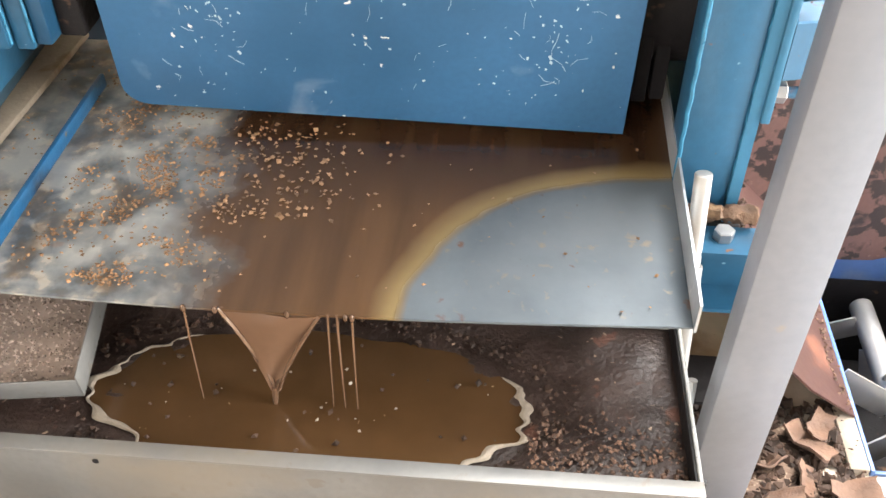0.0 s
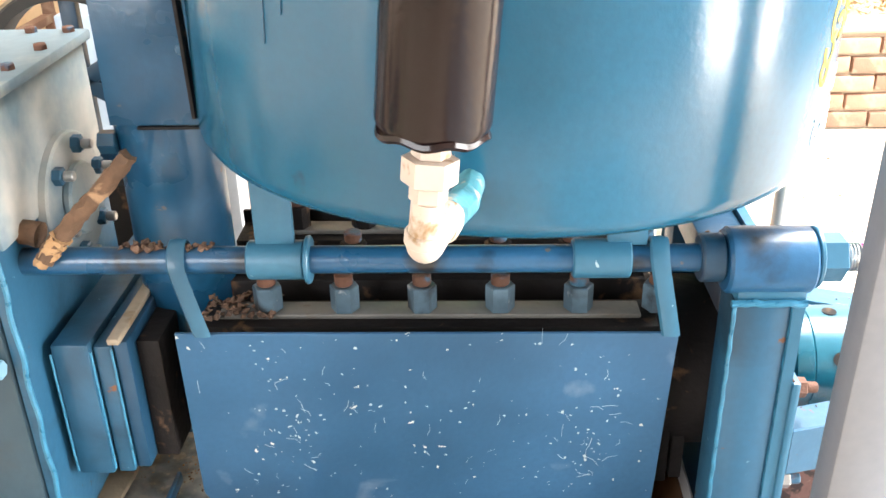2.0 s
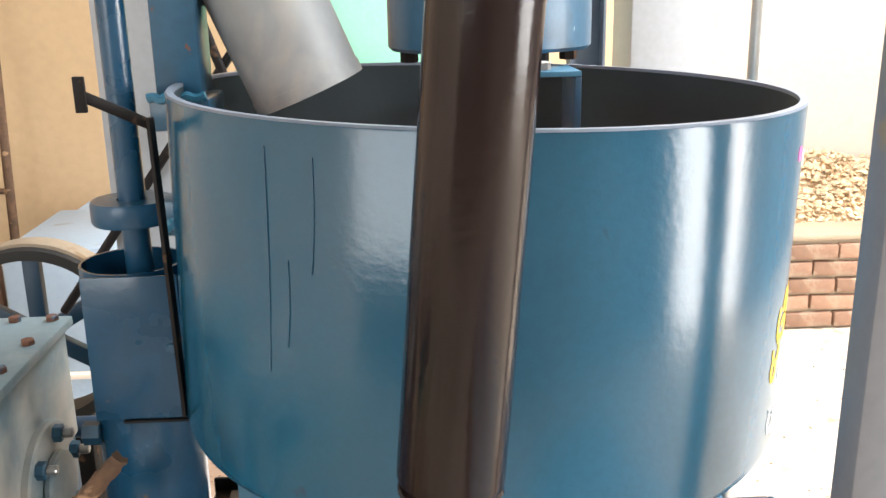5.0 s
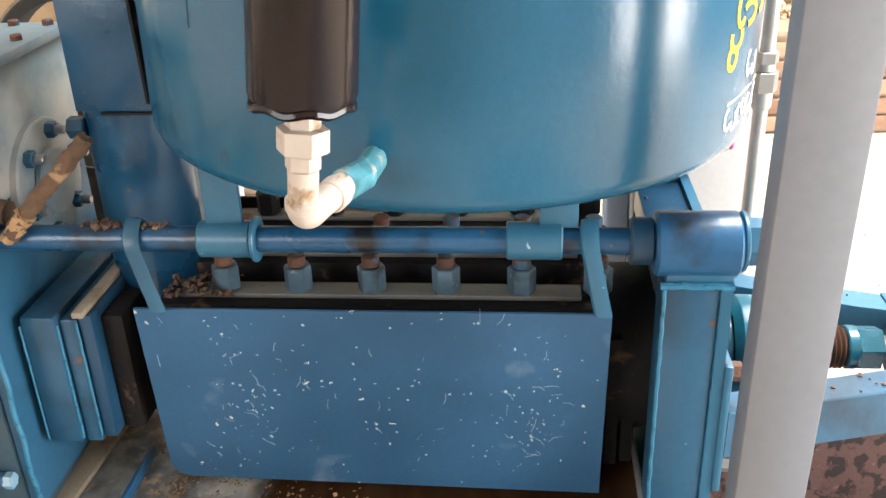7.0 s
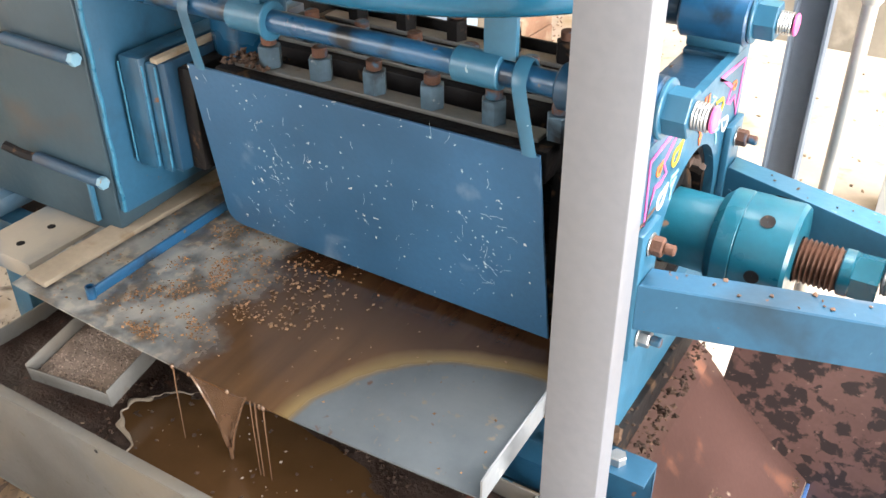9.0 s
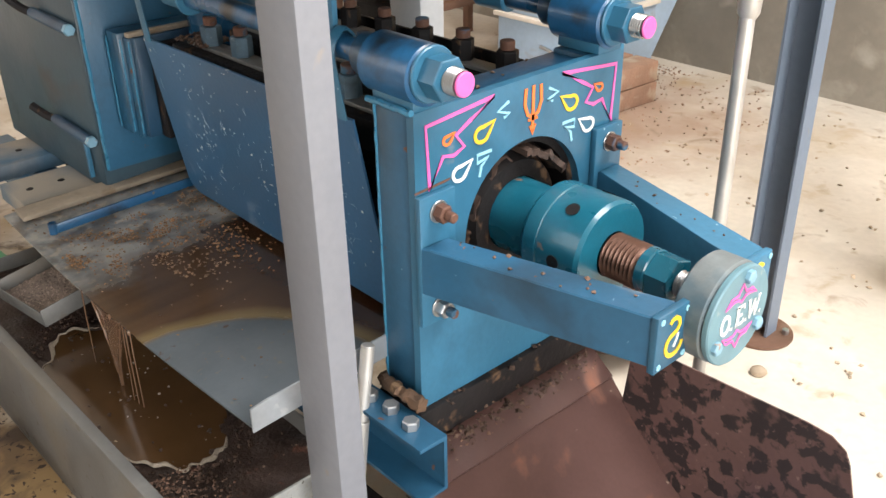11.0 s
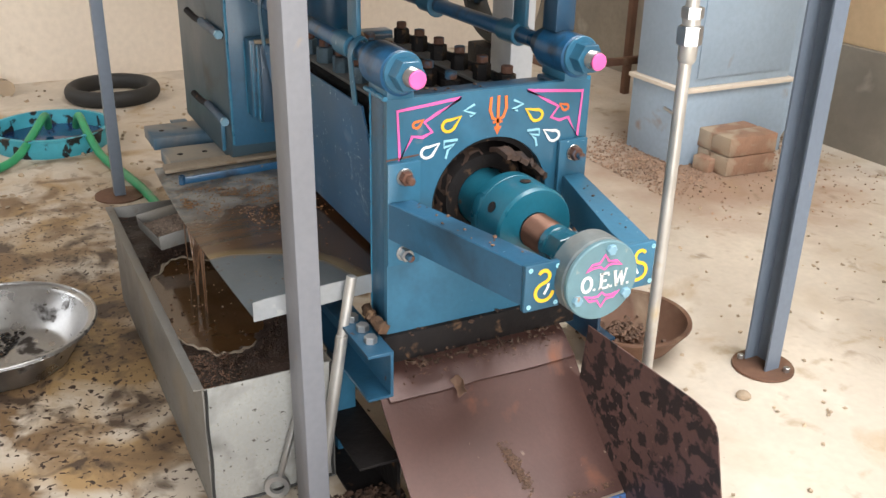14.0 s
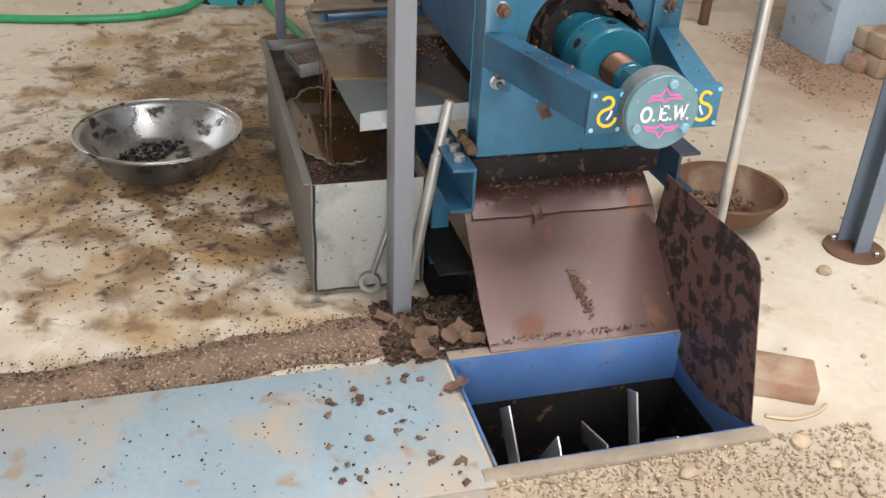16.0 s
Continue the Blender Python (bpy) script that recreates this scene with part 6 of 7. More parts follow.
part("upper_sheet", bent_sheet([(-0.07, 0.292), (-0.02, 0.272), (0.035, 0.226)], (-0.222, -0.222, -0.222), (0.215, 0.215, 0.218)), maroon, chute)
part("lower_sheet", bent_sheet([(0.018, 0.232), (0.09, 0.155), (0.17, 0.075), (0.248, 0.016)], (-0.238, -0.236, -0.234, -0.232), (0.222, 0.222, 0.219, 0.215)), maroon, chute)
part("front_rail", B((-0.085, -0.225, 0.293), (-0.055, 0.225, 0.2995), 0.001), blue_light, chute, "pale blue edge rail")
side = add_prism(bm_new(), [(0.06, 0.17), (0.075, 0.322), (0.40, 0.33), (0.44, 0.327), (0.465, 0.312), (0.475, 0.29), (0.557, -0.005), (0.41, -0.06), (0.3, -0.065), (0.232, -0.03)], 0.003, Matrix(((1, 0, 0, 0), (0, 0, 1, 0.2162), (0, 1, 0, 0), (0, 0, 0, 1))), 0.0006)
part("side_sheet", side, mottled, chute, "mottled rusty side sheet with a cut corner")
bm = bm_new()
add_chips(bm, [Vector((0.12 + 0.09 * t, -0.012 + 0.03 * t + rng.gauss(0, 0.007), 0.124 - 0.083 * t)) for t in [rng.random() for _ in range(260)]], 0.0036, rng, 0.6)
add_chips(bm, [Vector((rng.uniform(-0.03, 0.03), rng.uniform(-0.2, 0.2), 0.264 + rng.uniform(-0.008, 0.008))) for _ in range(120)], 0.003, rng, 0.6)
add_chips(bm, [Vector((0.23 + rng.uniform(-0.01, 0.01), rng.uniform(-0.23, 0.21), 0.03 + rng.uniform(-0.004, 0.004))) for _ in range(220)], 0.003, rng, 0.6)
thing("chute_crumbs", bm, husk_mat, (0.15, 0.0, 0.1), "brown meal crumbs stuck on the chute", "crumbs", kind="stuff", smooth=10)
bm = bm_new()
add_chips(bm, [Vector((rng.uniform(-0.05, 0.02), rng.uniform(-0.2, 0.2), 0.362 + rng.uniform(-0.004, 0.004))) for _ in range(40)] + [Vector((rng.uniform(-0.02, 0.05), rng.uniform(-0.2, 0.18), 0.30 + rng.uniform(-0.004, 0.01))) for _ in range(200)], 0.0045, rng, 0.6)
thing("cake_crumbs", bm, dark_crumbs, (0.0, 0.0, 0.3), "dark cake crumbs under the end plate", "crumbs", kind="stuff", smooth=10)

# ---- things around the press ----


def flake(seed, size):
    """A curled, ragged flake of press cake."""
    r = random.Random(seed)
    bm = bm_new()
    nx, ny = 7, 5
    g = []
    for i in range(nx):
        row = []
        for j in range(ny):
            u, v = i / (nx - 1) - 0.5, j / (ny - 1) - 0.5
            row.append(bm.verts.new((size * (u * 2 + r.uniform(-0.09, 0.09)), size * (v * 1.1 + r.uniform(-0.09, 0.09)), size * (0.9 * u * u + 0.7 * v * v + 0.12 * math.sin(7 * u + seed) + r.uniform(-0.03, 0.03)))))
        g.append(row)
    for i in range(nx - 1):
        for j in range(ny - 1):
            bm.faces.new((g[i][j], g[i + 1][j], g[i + 1][j + 1], g[i][j + 1]))
    e = bmesh.ops.extrude_face_region(bm, geom=list(bm.faces))
    bmesh.ops.translate(bm, vec=(0, 0, -size * 0.12), verts=[v for v in e["geom"] if isinstance(v, bmesh.types.BMVert)])
    return bm


def laid_flake(seed, size, x, y, z, rz, rx=0, label="curled brown press-cake flake lying on the ground"):
    bm = flake(seed, size)
    bmesh.ops.transform(bm, matrix=pose(x, y, z + size * 0.14, rx, 0, rz), verts=bm.verts)
    return thing("cake_flake", bm, husk_mat, (x, y, z), label, "cake flake", group="cake flakes by the post")


for k, (x, y, s, rz, rx) in enumerate(((0.115, -0.385, 0.030, 20, 55), (0.15, -0.35, 0.026, 80, 40), (0.165, -0.29, 0.036, 130, 20), (0.105, -0.33, 0.024, 200, 50), (0.215, -0.37, 0.034, 10, 5), (0.19, -0.255, 0.028, 60, 12), (0.34, -0.335, 0.024, 300, 14), (0.07, -0.43, 0.022, 45, 10))):
    laid_flake(k + 1, s, x, y, 0.012, rz, rx)

rng = random.Random(33)


def ground(n, box, size, mat, name, label, flat=0.6, z=0.004, spread=None, kind="stuff"):
    bm = add_chips(bm_new(), scatter2(n, box, z, spread), size, rng, flat)
    thing(name, bm, mat, ((box[0] + box[1]) / 2, (box[2] + box[3]) / 2, 0.0), label, name.split("_")[-1], kind=kind, smooth=10)


def scatter2(n, box, z, spread=None):
    out = []
    while len(out) < n:
        x, y = rng.uniform(box[0], box[1]), rng.uniform(box[2], box[3])
        if spread is None or rng.random() < spread(x, y):
            out.append(Vector((x, y, z)))
    return out


bm = bm_new()
g = []
for i in range(121):
    y = -2.2 + 1.95 * i / 120
    c, h = 0.145 + 0.03 * math.sin(4 * y) + 0.012 * noise.noise((y * 9, 0, 5)), 0.075 + 0.03 * noise.noise((y * 7, 3, 1))
    g.append([bm.verts.new((c + h * u + 0.008 * noise.noise((y * 40, u * 3, 7)), y, 0.0015 + 0.007 * (1 - u * u) * (1 + 0.6 * noise.noise((y * 25, u * 4, 2))))) for u in (-1, -0.75, -0.4, 0, 0.4, 0.75, 1)])
for a, b in zip(g, g[1:]):
    for k in range(6):
        bm.faces.new((a[k], a[k + 1], b[k + 1], b[k]))
thing("meal_drift", bm, material("trodden_brown_meal", (0.19, 0.125, 0.09), 0.9, vary=0.3, big=9, fine=160, bump=0.9, layers=(((0.38, 0.28, 0.2), 120, 0.56, 0.08, 0.9, 0.0), ((0.09, 0.05, 0.03), 30, 0.6, 0.05, 0.8, 0.0))), (0.15, -1.0, 0.0), "drift of trodden brown meal along the floor plate", "meal", kind="stuff")
ground(3600, (0.02, 0.27, -1.9, -0.26), 0.0026, dark_crumbs, "meal_crumbs", "band of brown meal crumbs along the floor plate", z=0.006, spread=lambda x, y: max(0.0, 1 - abs(x - 0.145 - 0.03 * math.sin(4 * y)) / 0.12))
ground(2600, (0.02, 0.27, -1.9, -0.26), 0.0026, husk_mat, "meal_crumbs", "band of brown meal crumbs along the floor plate", z=0.006, spread=lambda x, y: max(0.0, 1 - abs(x - 0.15 - 0.03 * math.sin(4 * y)) / 0.12))
ground(700, (0.0, 0.24, -0.45, -0.2), 0.009, dark_crumbs, "meal_crumbs", "dark oily meal crumbs heaped beside the post", z=0.008)
ground(260, (0.25, 0.72, -1.5, -0.36), 0.0026, dark_crumbs, "meal_crumbs", "crumbs and grit strewn over the blue plate", z=0.011)
ground(40, (0.28, 0.62, -0.62, -0.36), 0.008, husk_mat, "grit_stones", "small brown stones on the blue plate", z=0.013)
ground(3600, (0.60, 1.05, -0.5, 0.45), 0.0032, gravel_mat, "gravel", "dusty gravel and earth beside the pit", z=0.004, spread=lambda x, y: max(0.05, 1 - (x - 0.6) / 0.4))
ground(70, (0.6, 0.9, -0.4, 0.4), 0.0065, gravel_mat, "gravel", "dusty stones beside the pit", z=0.006)
ground(420, (-1.3, 1.5, 0.3, 2.5), 0.0062, gravel_mat, "gravel", "loose grit on the open floor", z=0.003)
ground(4200, (-1.9, -0.75, 1.45, 2.5), 0.005, material("red_brick_rubble", (0.36, 0.235, 0.165), 0.95, vary=0.25, bump=0.4, island=0.4), "rubble", "reddish rubble around the cabinet", z=0.005, spread=lambda x, y: max(0.03, 1 - abs(x + 1.5 + 0.3 * (y - 1.7)) / 0.45))
ground(160, (-2.6, -0.1, -1.35, -0.58), 0.0032, dark_crumbs, "meal_crumbs", "dark crumbs on the oily floor", z=0.002, spread=lambda x, y: 1.0 if noise.noise((x * 6, y * 6, 3)) > 0.1 else 0.12)
ground(300, (-3.7, -1.6, -1.3, 0.6), 0.01, gravel_mat, "gravel", "loose grit on the floor", z=0.004)
def loose_brick(x, y, z, rz, label, w=0.25, d=0.115, h=0.078):
    bm = add_box(bm_new(), (-w / 2, -d / 2, 0), (w / 2, d / 2, h), 0.007)
    for v in bm.verts:
        v.co += Vector((1, 1, 1)) * 0.004 * noise.noise(v.co * 25 + Vector((x, y, z)) * 9)
    bmesh.ops.transform(bm, matrix=pose(x, y, z, 0, 0, rz), verts=bm.verts)
    thing("loose_brick", bm, brick_mat, (x, y, z), label, "brick", group="loose bricks on the floor")


for k, (x, y, s) in enumerate(((0.63, 0.28, 0.018), (0.70, 0.31, 0.014), (0.66, 0.02, 0.016), (0.74, -0.12, 0.015), (0.07, 0.72, 0.018))):
    bm = bm_new()
    bmesh.ops.create_icosphere(bm, subdivisions=2, radius=s)
    for v in bm.verts:
        v.co = Vector((v.co.x, v.co.y, v.co.z * 0.6)) * (1 + 0.35 * noise.noise(v.co * 60 + Vector((k, 0, 0))))
    bmesh.ops.translate(bm, vec=(x, y, s * 0.45), verts=bm.verts)
    thing("stone", bm, gravel_mat, (x, y, 0.0), "dusty pale stone on the floor", "stone")
loose_brick(0.45, 0.335, 0.0, 62, "dusty red brick lying beside the chute", 0.16, 0.11, 0.045)
thing("cable", add_path(bm_new(), [(0.545, 0.255, 0.004), (0.565, 0.305, 0.004), (0.56, 0.36, 0.004), (0.54, 0.40, 0.004)], 0.004, 8), gravel_mat, (0.5, 0.4, 0.0), "dusty grey offcut of cable on the floor", "cable")


# sheet cabinet with a hopper flank
cab = root("sheet_cabinet", (-1.6, 2.0, 0.0), "grey-blue sheet-steel machine cabinet with a hopper flank", "cabinet")
part("lower_case", B((-1.74, 1.735, 0.0), (-1.405, 2.33, 0.315), 0.004), cabinet_grey, cab)
part("ledge", B((-1.755, 1.72, 0.3155), (-1.39, 2.34, 0.333), 0.002), wall_pale, cab, "dusty projecting ledge")
part("upper_case", B((-1.735, 1.745, 0.3335), (-1.415, 2.32, 0.76), 0.004), cabinet_grey, cab)
part("panel", B((-1.4145, 1.80, 0.37), (-1.408, 2.27, 0.72), 0.002), cabinet_grey, cab, "lighter door panel")
part("latch", ROD((-1.50, 1.722, 0.235), (-1.43, 1.722, 0.222), 0.007, 12), steel, cab)
flank = add_prism(bm_new(), [(2.335, 0.02), (2.36, 0.02), (2.56, 0.30), (2.56, 0.74), (2.335, 0.74)], 0.25, Matrix(((0, 0, 1, -1.70), (1, 0, 0, 0), (0, 1, 0, 0), (0, 0, 0, 1))), 0.002)
part("hopper_flank", flank, cabinet_grey, cab)
frame_ = root("angle_iron_stand", (-2.3, 1.9, 0.0), "brown rusty angle-iron stand", "stand")
for x, y in ((-2.5, 1.5), (-2.0, 1.5), (-2.5, 2.3), (-2.0, 2.3)):
    part("leg", B((x - 0.018, y - 0.018, 0.0), (x + 0.018, y + 0.018, 0.95), 0.002), rust_bowl_mat, frame_)
for z in (0.3, 0.62, 0.93):
    part("rail", B((-2.52, 1.482, z), (-1.98, 1.518, z + 0.03), 0.002), rust_bowl_mat, frame_)
    part("rail", B((-2.02, 1.5185, z), (-1.98, 2.32, z + 0.03), 0.002), rust_bowl_mat, frame_)

# bricks beside the cabinet


loose_brick(-1.262, 1.965, 0.0, 87, "dusty red clay brick on the ground", h=0.082)
loose_brick(-1.262, 1.965, 0.083, 88, "dusty red clay brick stacked on another", h=0.082)
loose_brick(-1.385, 1.975, 0.0, 86, "dusty red clay brick against the cabinet", h=0.082)
loose_brick(-1.385, 1.97, 0.083, 90, "dusty red clay brick stacked against the cabinet", h=0.078)
loose_brick(-1.33, 1.835, 0.0, 10, "broken piece of red brick", 0.09, 0.07, 0.06)

# basins
basin = root("aluminium_basin", (-0.88, -0.905, 0.0), "dented aluminium basin smeared with black oil", "basin")
part("bowl", lathe(bm_new(), [(0, 0.004), (0.15, 0.004), (0.165, 0.01), (0.218, 0.094), (0.222, 0.1), (0.238, 0.102), (0.241, 0.098), (0.236, 0.095), (0.222, 0.092), (0.17, 0.004), (0.15, 0.0), (0, 0.0)], 72, Matrix.Translation((-0.88, -0.905, 0.003))), aluminium, basin, smooth=60)
part("rolled_rim", lathe(bm_new(), [(0.239 + 0.004 * math.cos(a), 0.1035 + 0.004 * math.sin(a)) for a in [2 * math.pi * k / 10 for k in range(10)]], 72, Matrix.Translation((-0.88, -0.905, 0.003)), close=True), aluminium, basin)
bm = bm_new()
add_chips(bm, [Vector((-0.88 + 0.13 * math.sqrt(u) * math.cos(a), -0.905 + 0.13 * math.sqrt(u) * math.sin(a), 0.011)) for u, a in [(rng.random(), rng.uniform(2.6, 5.6)) for _ in range(300)]], 0.006, rng, 0.3)
thing("basin_dregs", bm, cake_black, (-0.88, -0.905, 0.008), "black oily dregs in the basin", "dregs", kind="stuff")
bowl = root("rusty_bowl", (-0.25, 0.6, 0.0), "wide rusted iron bowl on the floor", "bowl")
part("bowl", lathe(bm_new(), [(0, 0.006), (0.08, 0.008), (0.14, 0.04), (0.185, 0.105), (0.19, 0.124), (0.204, 0.126), (0.206, 0.12), (0.195, 0.114), (0.187, 0.095), (0.145, 0.034), (0.085, 0.0), (0, 0.0)], 64, Matrix.Translation((-0.25, 0.6, 0.002)) @ Matrix.Diagonal((0.8, 0.8, 0.8, 1))), rust_bowl_mat, bowl, smooth=60)
bm = bm_new()
add_chips(bm, [Vector((-0.27 + rng.gauss(0, 0.03), 0.6 + rng.gauss(0, 0.04), 0.03 + rng.uniform(0, 0.02))) for _ in range(160)], 0.008, rng, 0.7)
thing("bowl_meal", bm, husk_mat, (-0.27, 0.6, 0.02), "handful of brown meal in the rusty bowl", "meal", kind="stuff")

# drum, tub, tyre, hoses and pipe by the far wall
drum = root("cut_drum", (-2.75, -0.58, 0.0), "blue plastic drum cut low, its rim smeared black", "drum")
DM = Matrix.Translation((-2.75, -0.58, 0.0))
part("shell", lathe(bm_new(), [(0, 0), (0.232, 0), (0.236, 0.01), (0.24, 0.072), (0.248, 0.075), (0.25, 0.083), (0.232, 0.084), (0.226, 0.012), (0, 0.008)], 56, DM), drum_teal, drum)
part("liquid", lathe(bm_new(), [(0, 0.022), (0.2265, 0.022)], 40, DM), drum_liquid, drum, "dark blue liquid surface")
tyre = lathe(bm_new(), [(0.2 + 0.032 * math.cos(a), 0.04 + 0.04 * math.sin(a)) for a in [2 * math.pi * k / 14 for k in range(14)]], 48, Matrix.Translation((-3.42, -0.22, 0.0)), close=True)
thing("old_tyre", tyre, black_rubber, (-3.42, -0.22, 0.0), "old black rubber tyre lying flat on the floor", "tyre")
tub = root("rubber_tub", (-2.93, -1.05, 0.0), "black rubber tub with a blue plastic drum standing in it", "tub")
TM = Matrix.Translation((-2.93, -1.05, 0.0))
part("shell", lathe(bm_new(), [(0, 0), (0.245, 0), (0.252, 0.008), (0.258, 0.05), (0.25, 0.056), (0.236, 0.05), (0.23, 0.01), (0, 0.008)], 56, TM), black_rubber, tub)
part("liner", lathe(bm_new(), [(0, 0.012), (0.176, 0.012), (0.18, 0.055), (0.192, 0.06), (0.194, 0.075), (0.186, 0.078), (0.178, 0.07), (0.168, 0.03), (0, 0.028)], 56, TM @ Matrix.Translation((0.0, -0.02, 0))), trough_blue, tub, "bright blue plastic drum")
part("liquid", lathe(bm_new(), [(0, 0.034), (0.169, 0.034)], 40, TM @ Matrix.Translation((0.0, -0.02, 0))), drum_liquid, tub, "dark blue liquid surface")
thing("garden_hose", add_path(bm_new(), [(-2.93, -0.98, 0.075), (-2.88, -1.06, 0.105), (-2.84, -1.2, 0.1), (-2.82, -1.36, 0.03), (-2.85, -1.6, 0.018), (-2.95, -2.0, 0.018)], 0.017, 12), green_hose_mat, (-2.85, -1.3, 0.0), "green garden hose hanging over the tub's rim", "hose")
thing("garden_hose", add_path(bm_new(), [(-2.84, -0.585, 0.05), (-2.74, -0.60, 0.125), (-2.6, -0.66, 0.095), (-2.46, -0.76, 0.03), (-2.36, -0.92, 0.018), (-2.32, -1.15, 0.018), (-2.36, -1.5, 0.018), (-2.5, -2.0, 0.018)], 0.017, 12), green_hose_mat, (-2.4, -1.0, 0.0), "green garden hose hanging into the drum", "hose")
thing("garden_hose", add_path(bm_new(), [(-2.80, -0.475, 0.05), (-2.71, -0.465, 0.12), (-2.56, -0.455, 0.08), (-2.4, -0.425, 0.022), (-2.15, -0.375, 0.018), (-1.95, -0.345, 0.018), (-1.75, -0.33, 0.018), (-1.55, -0.32, 0.018)], 0.017, 12), green_hose_mat, (-2.0, -0.42, 0.0), "green garden hose running from the drum to the press", "hose")
pipe_ = root("floor_pipe", (-3.75, -0.75, 0.0), "dusty grey pipe with an elbow along the wall foot", "pipe")
part("run", ROD((-3.80, -1.5, 0.035), (-3.78, -0.72, 0.035), 0.03, 18), gravel_mat, pipe_)
part("elbow", ROD((-3.79, -0.72, 0.02), (-3.66, -0.70, 0.035), 0.042, 18), gravel_mat, pipe_)
ladder = root("wooden_ladder", (-2.1, 2.45, 0.0), "brown wooden ladder leaning on the back wall", "ladder")
for x in (-2.28, -1.94):
    part("rail", ROD((x, 2.32, 0.0), (x - 0.03, 2.58, 2.2), 0.018, 10), wood, ladder)
for k in range(7):
    z = 0.28 + 0.27 * k
    y = 2.32 + 0.26 * z / 2.2
    part("rung", ROD((-2.29, y, z), (-1.95, y, z), 0.012, 10), wood, ladder)

# ---- oil falling from the tray ----


def veil():
    """Thin sheet of oil that draws together to a point below the tray's edge."""
    bm = bm_new()
    rows = []
    n = 12
    for i in range(n + 1):
        t = i / n
        half = 0.054 * (1 - t) ** 1.25 + 0.0035
        z = 0.402 - 0.13 * t
        rows.append([bm.verts.new((-0.541 + half * u - 0.004 * t, -0.4615 - 0.003 * math.sin(3 * u + 5 * t), z - 0.004 * (1 - u * u) * (1 - t))) for u in (-1, -0.72, -0.4, 0, 0.4, 0.72, 1)])
    for a, b in zip(rows, rows[1:]):
        for k in range(6):
            bm.faces.new((a[k], a[k + 1], b[k + 1], b[k]))
    g = bmesh.ops.extrude_face_region(bm, geom=list(bm.faces))
    bmesh.ops.translate(bm, vec=(0, 0.0025, 0), verts=[v for v in g["geom"] if isinstance(v, bmesh.types.BMVert)])
    for s in (-1, 1):
        add_path(bm, [(-0.541 + s * (0.054 * (1 - t) ** 1.25 + 0.002), -0.461, 0.402 - 0.13 * t) for t in (0, 0.2, 0.4, 0.6, 0.8, 1.0)], 0.0026, 6)
    add_path(bm, [(-0.544, -0.461, 0.275), (-0.545, -0.461, 0.262), (-0.546, -0.461, 0.244)], (0.0045, 0.0035), 8)
    return bm


oil_veil = thing("oil_veil", veil(), oil_stream, (-0.541, -0.461, 0.402), "veil of brown oil pouring off the tray edge", "oil stream", smooth=60)
strands = []
for x, r in ((-0.635, 0.0011), (-0.476, 0.0011), (-0.466, 0.0013), (-0.449, 0.0011)):
    bm = add_path(bm_new(), [(x, -0.4615, 0.403), (x - 0.001, -0.4625, 0.36), (x - 0.002, -0.4625, 0.31), (x - 0.003, -0.4625, 0.246)], (r * 1.5, r * 0.8), 7)
    strands.append(thing("oil_strand", bm, oil_stream, (x, -0.4615, 0.403), "thin strand of oil running off the tray", "oil stream", group="oil strands", smooth=60))
drops = []
for k in range(14):
    bm = bm_new()
    bmesh.ops.create_icosphere(bm, subdivisions=2, radius=0.0034)
    bmesh.ops.scale(bm, vec=(1, 1, 1.7), verts=bm.verts)
    drops.append(thing("oil_drop", bm, oil_stream, (0, 0, 0), "drop of brown oil falling from the tray", "oil drop", group="oil drops", smooth=80))

r7 = random.Random(17)
bm = bm_new()
add_chips(bm, [Vector((x, -0.192 + 0.305 * x + r7.uniform(-0.02, 0.02), 0.6455 - 0.045 * x)) for x in [r7.uniform(0.03, 0.29) for _ in range(12)]], 0.0032, r7, 0.6)
add_chips(bm, [Vector((x, 0.188 - 0.27 * x + r7.uniform(-0.015, 0.015), 0.6455 - 0.045 * x)) for x in [r7.uniform(0.03, 0.28) for _ in range(8)]], 0.003, r7, 0.6)
add_chips(bm, [Vector((r7.uniform(-0.075, -0.02), r7.uniform(-0.13, 0.13), 0.826)) for _ in range(9)], 0.0045, r7, 0.5)
thing("press_crumbs", bm, husk_mat, (0.1, 0.0, 0.64), "few brown crumbs lying on the press arms", "crumbs", kind="stuff", smooth=10)
for k, (x, y, q, rz) in enumerate(((-0.03, -0.075, 0.017, 30), (-0.02, 0.105, 0.021, 80), (-0.012, 0.16, 0.015, 140), (0.0, -0.165, 0.013, 200))):
    laid_flake(70 + k, q, x, y, 0.288, rz, 10, "curled press-cake flake caught under the end plate")

# press cake that moves
tongue = bm_new()
n = 12
rows = []
r4 = random.Random(4)
for i in range(n + 1):
    a = radians(28 + 62 * i / n)
    rows.append([tongue.verts.new((0.02 + 0.022 * j + r4.uniform(-0.006, 0.006), AX_Y + (0.107 + r4.uniform(-0.006, 0.006)) * math.cos(a), AX_Z + (0.107 + r4.uniform(-0.006, 0.006)) * math.sin(a))) for j in range(4)])
for a, b in zip(rows, rows[1:]):
    for j in range(3):
        tongue.faces.new((a[j], a[j + 1], b[j + 1], b[j]))
g = bmesh.ops.extrude_face_region(tongue, geom=list(tongue.faces))
for v in [v for v in g["geom"] if isinstance(v, bmesh.types.BMVert)]:
    v.co.y += (AX_Y - v.co.y) * 0.09
    v.co.z += (AX_Z - v.co.z) * 0.09
cake_tongue = thing("cake_tongue", tongue, cake_dark, (0.0, AX_Y, AX_Z), "ragged brown tongue of press cake leaving the barrel", "press cake", smooth=25)
ragged = bm_new()
r5 = random.Random(9)
rows = []
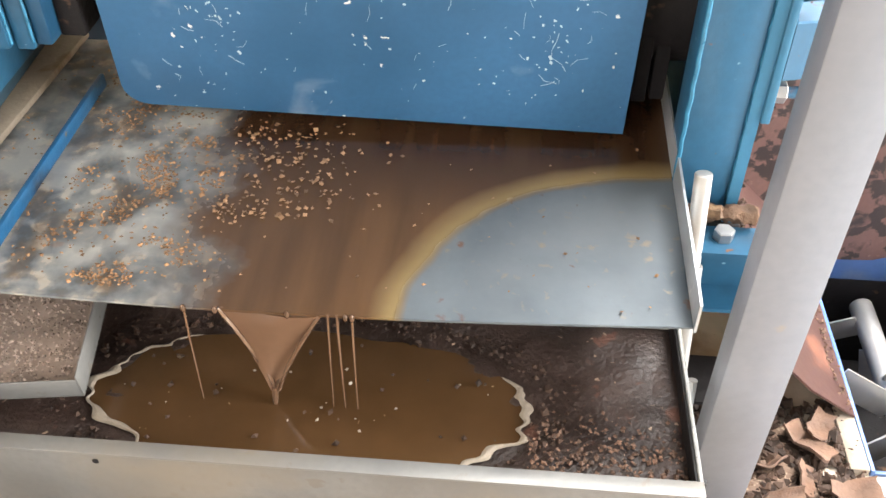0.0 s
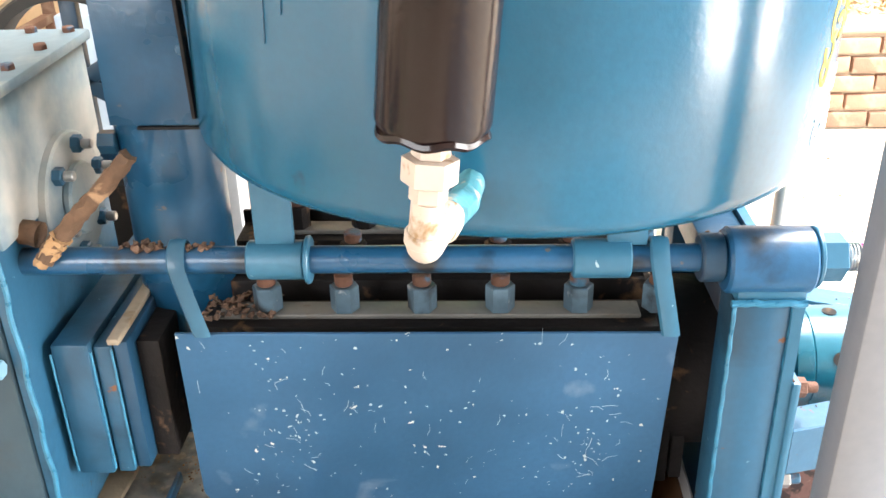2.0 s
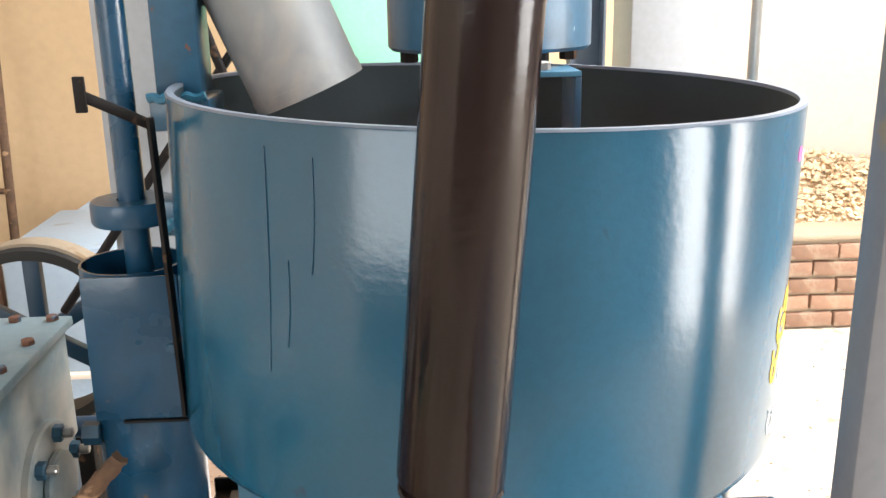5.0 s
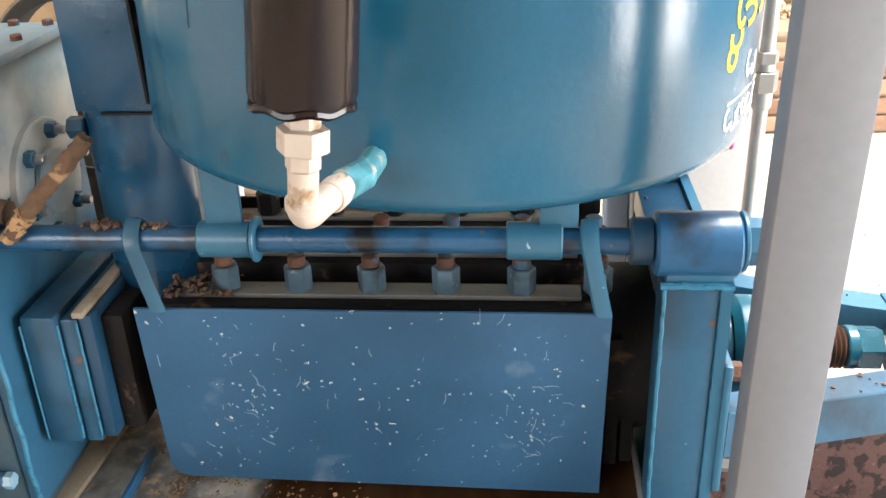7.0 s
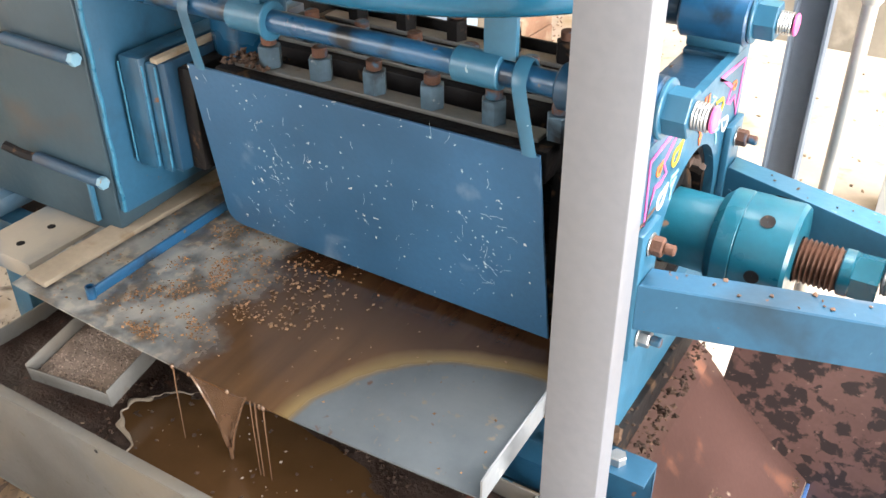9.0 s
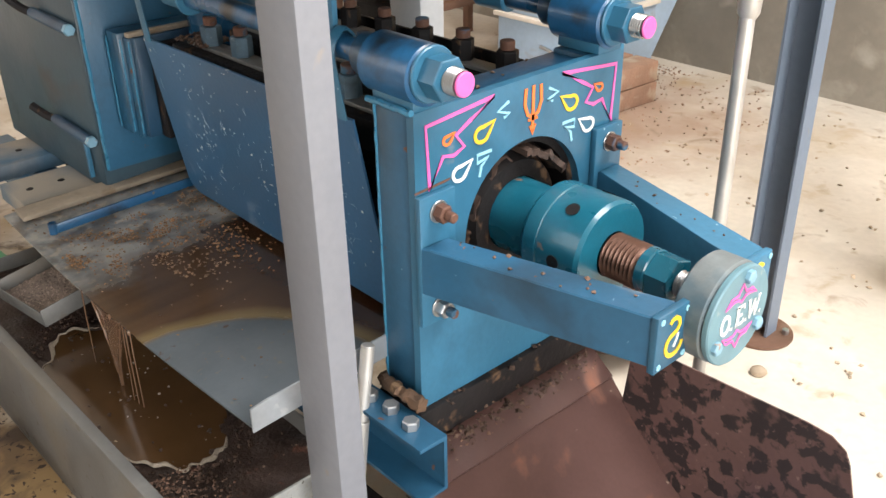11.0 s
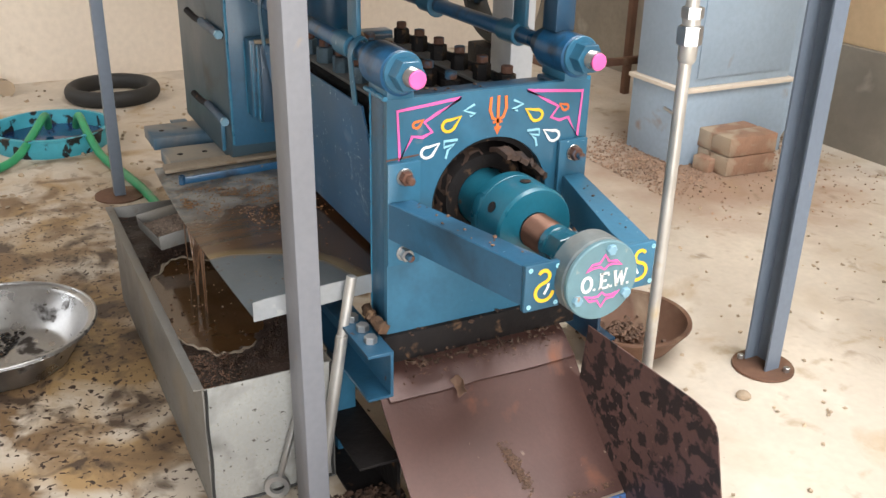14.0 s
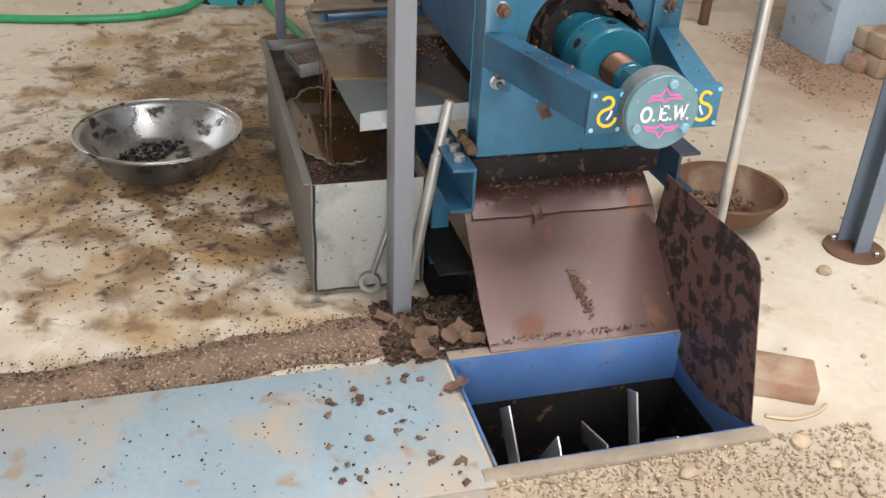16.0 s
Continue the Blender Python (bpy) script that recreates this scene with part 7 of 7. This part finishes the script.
for i in range(26):
    a = radians(95 + 200 * i / 25)
    rows.append([ragged.verts.new((-0.045 + 0.010 * j + r5.uniform(-0.004, 0.004), AX_Y + (0.100 - 0.006 * j + r5.uniform(-0.004, 0.004)) * math.cos(a), AX_Z + (0.100 - 0.006 * j + r5.uniform(-0.004, 0.004)) * math.sin(a))) for j in range(3)])
for a, b in zip(rows, rows[1:]):
    for j in range(2):
        ragged.faces.new((a[j], a[j + 1], b[j + 1], b[j]))
g = bmesh.ops.extrude_face_region(ragged, geom=list(ragged.faces))
for v in [v for v in g["geom"] if isinstance(v, bmesh.types.BMVert)]:
    v.co.y += (AX_Y - v.co.y) * 0.06
    v.co.z += (AX_Z - v.co.z) * 0.06
thing("cake_ring", ragged, cake_dark, (0.0, AX_Y, AX_Z), "ragged brown cake around the barrel mouth", "press cake", smooth=25)
chunks = []
for k in range(2):
    chunks.append(thing("cake_chunk", flake(50 + k, 0.021), husk_mat, (0, 0, 0), "brown chunk of press cake dropping to the chute", "press cake", group="falling press cake"))


def fall(ob, t0, start, end, spin):
    """Rests at start, drops at t0 to end in free fall, and stays there."""
    s, e = Vector(start), Vector(end)
    T = math.sqrt(2 * max(0.01, s.z - e.z) / 9.81)
    rows = [(0.0, pose(*s))]
    if t0 > 0.1:
        rows.append((t0 - 0.07, pose(*s)))
    for k in range(5):
        u = k / 4
        p = s.lerp(e, u)
        p.z = s.z - (s.z - e.z) * u * u
        rows.append((t0 + max(T, 0.14) * u, pose(*p, spin * u, 0.5 * spin * u, 0)))
    last = pose(*e, spin, 0.5 * spin, 0)
    if rows[-1][0] < 15.8:
        rows += [(rows[-1][0] + 0.1, last), (16.0, last)]
    walk(ob, rows)


def motions():
    walk(shaft, [(0.2 * k, pose(0.0, AX_Y, AX_Z, 30.0 * k + PHASE, 0, 0)) for k in range(81)])
    walk(conveyor, [(0.1 * k, pose(0.42, -0.05, -0.175, 0, 60.0 * k, 0)) for k in range(161)])
    walk(oil_veil, [(0.2 * k, pose(-0.541 + 0.0025 * math.sin(2.3 * k), -0.461, 0.402, 1.2 * math.sin(1.3 * k), 2.2 * math.sin(1.9 * k + 1), 0)) for k in range(81)])
    for i, s in enumerate(strands):
        x = BASE[s].x
        walk(s, [(0.2 * k, pose(x + 0.0008 * math.sin(1.7 * k + i), -0.4615, 0.403, 0.6 * math.sin(1.1 * k + i), 0.9 * math.sin(1.6 * k + 2 * i), 0)) for k in range(81)])
    for i, d in enumerate(drops):
        x = (-0.635, -0.456, -0.449, -0.520, -0.60)[i % 5]
        fall(d, (0.25, 0.62, 1.0, 1.35, 4.0, 5.0, 6.9, 7.4, 7.95, 9.2, 10.35, 10.75, 11.4, 12.6)[i], (x, -0.4625, 0.401), (x - 0.003, -0.4635, 0.241), 0)
    walk(cake_tongue, [(0.0, pose(-0.10, AX_Y, AX_Z)), (11.5, pose(-0.085, AX_Y, AX_Z)), (14.0, pose(-0.03, AX_Y, AX_Z)), (15.0, pose(0.0, AX_Y, AX_Z)), (16.0, pose(0.012, AX_Y, AX_Z))])
    fall(chunks[0], 11.2, (0.03, -0.075, 0.52), (0.045, -0.07, 0.232), 60)
    fall(chunks[1], 15.9, (0.035, -0.085, 0.52), (0.06, -0.08, 0.2), 70)


PHASE = 10.0
motions()
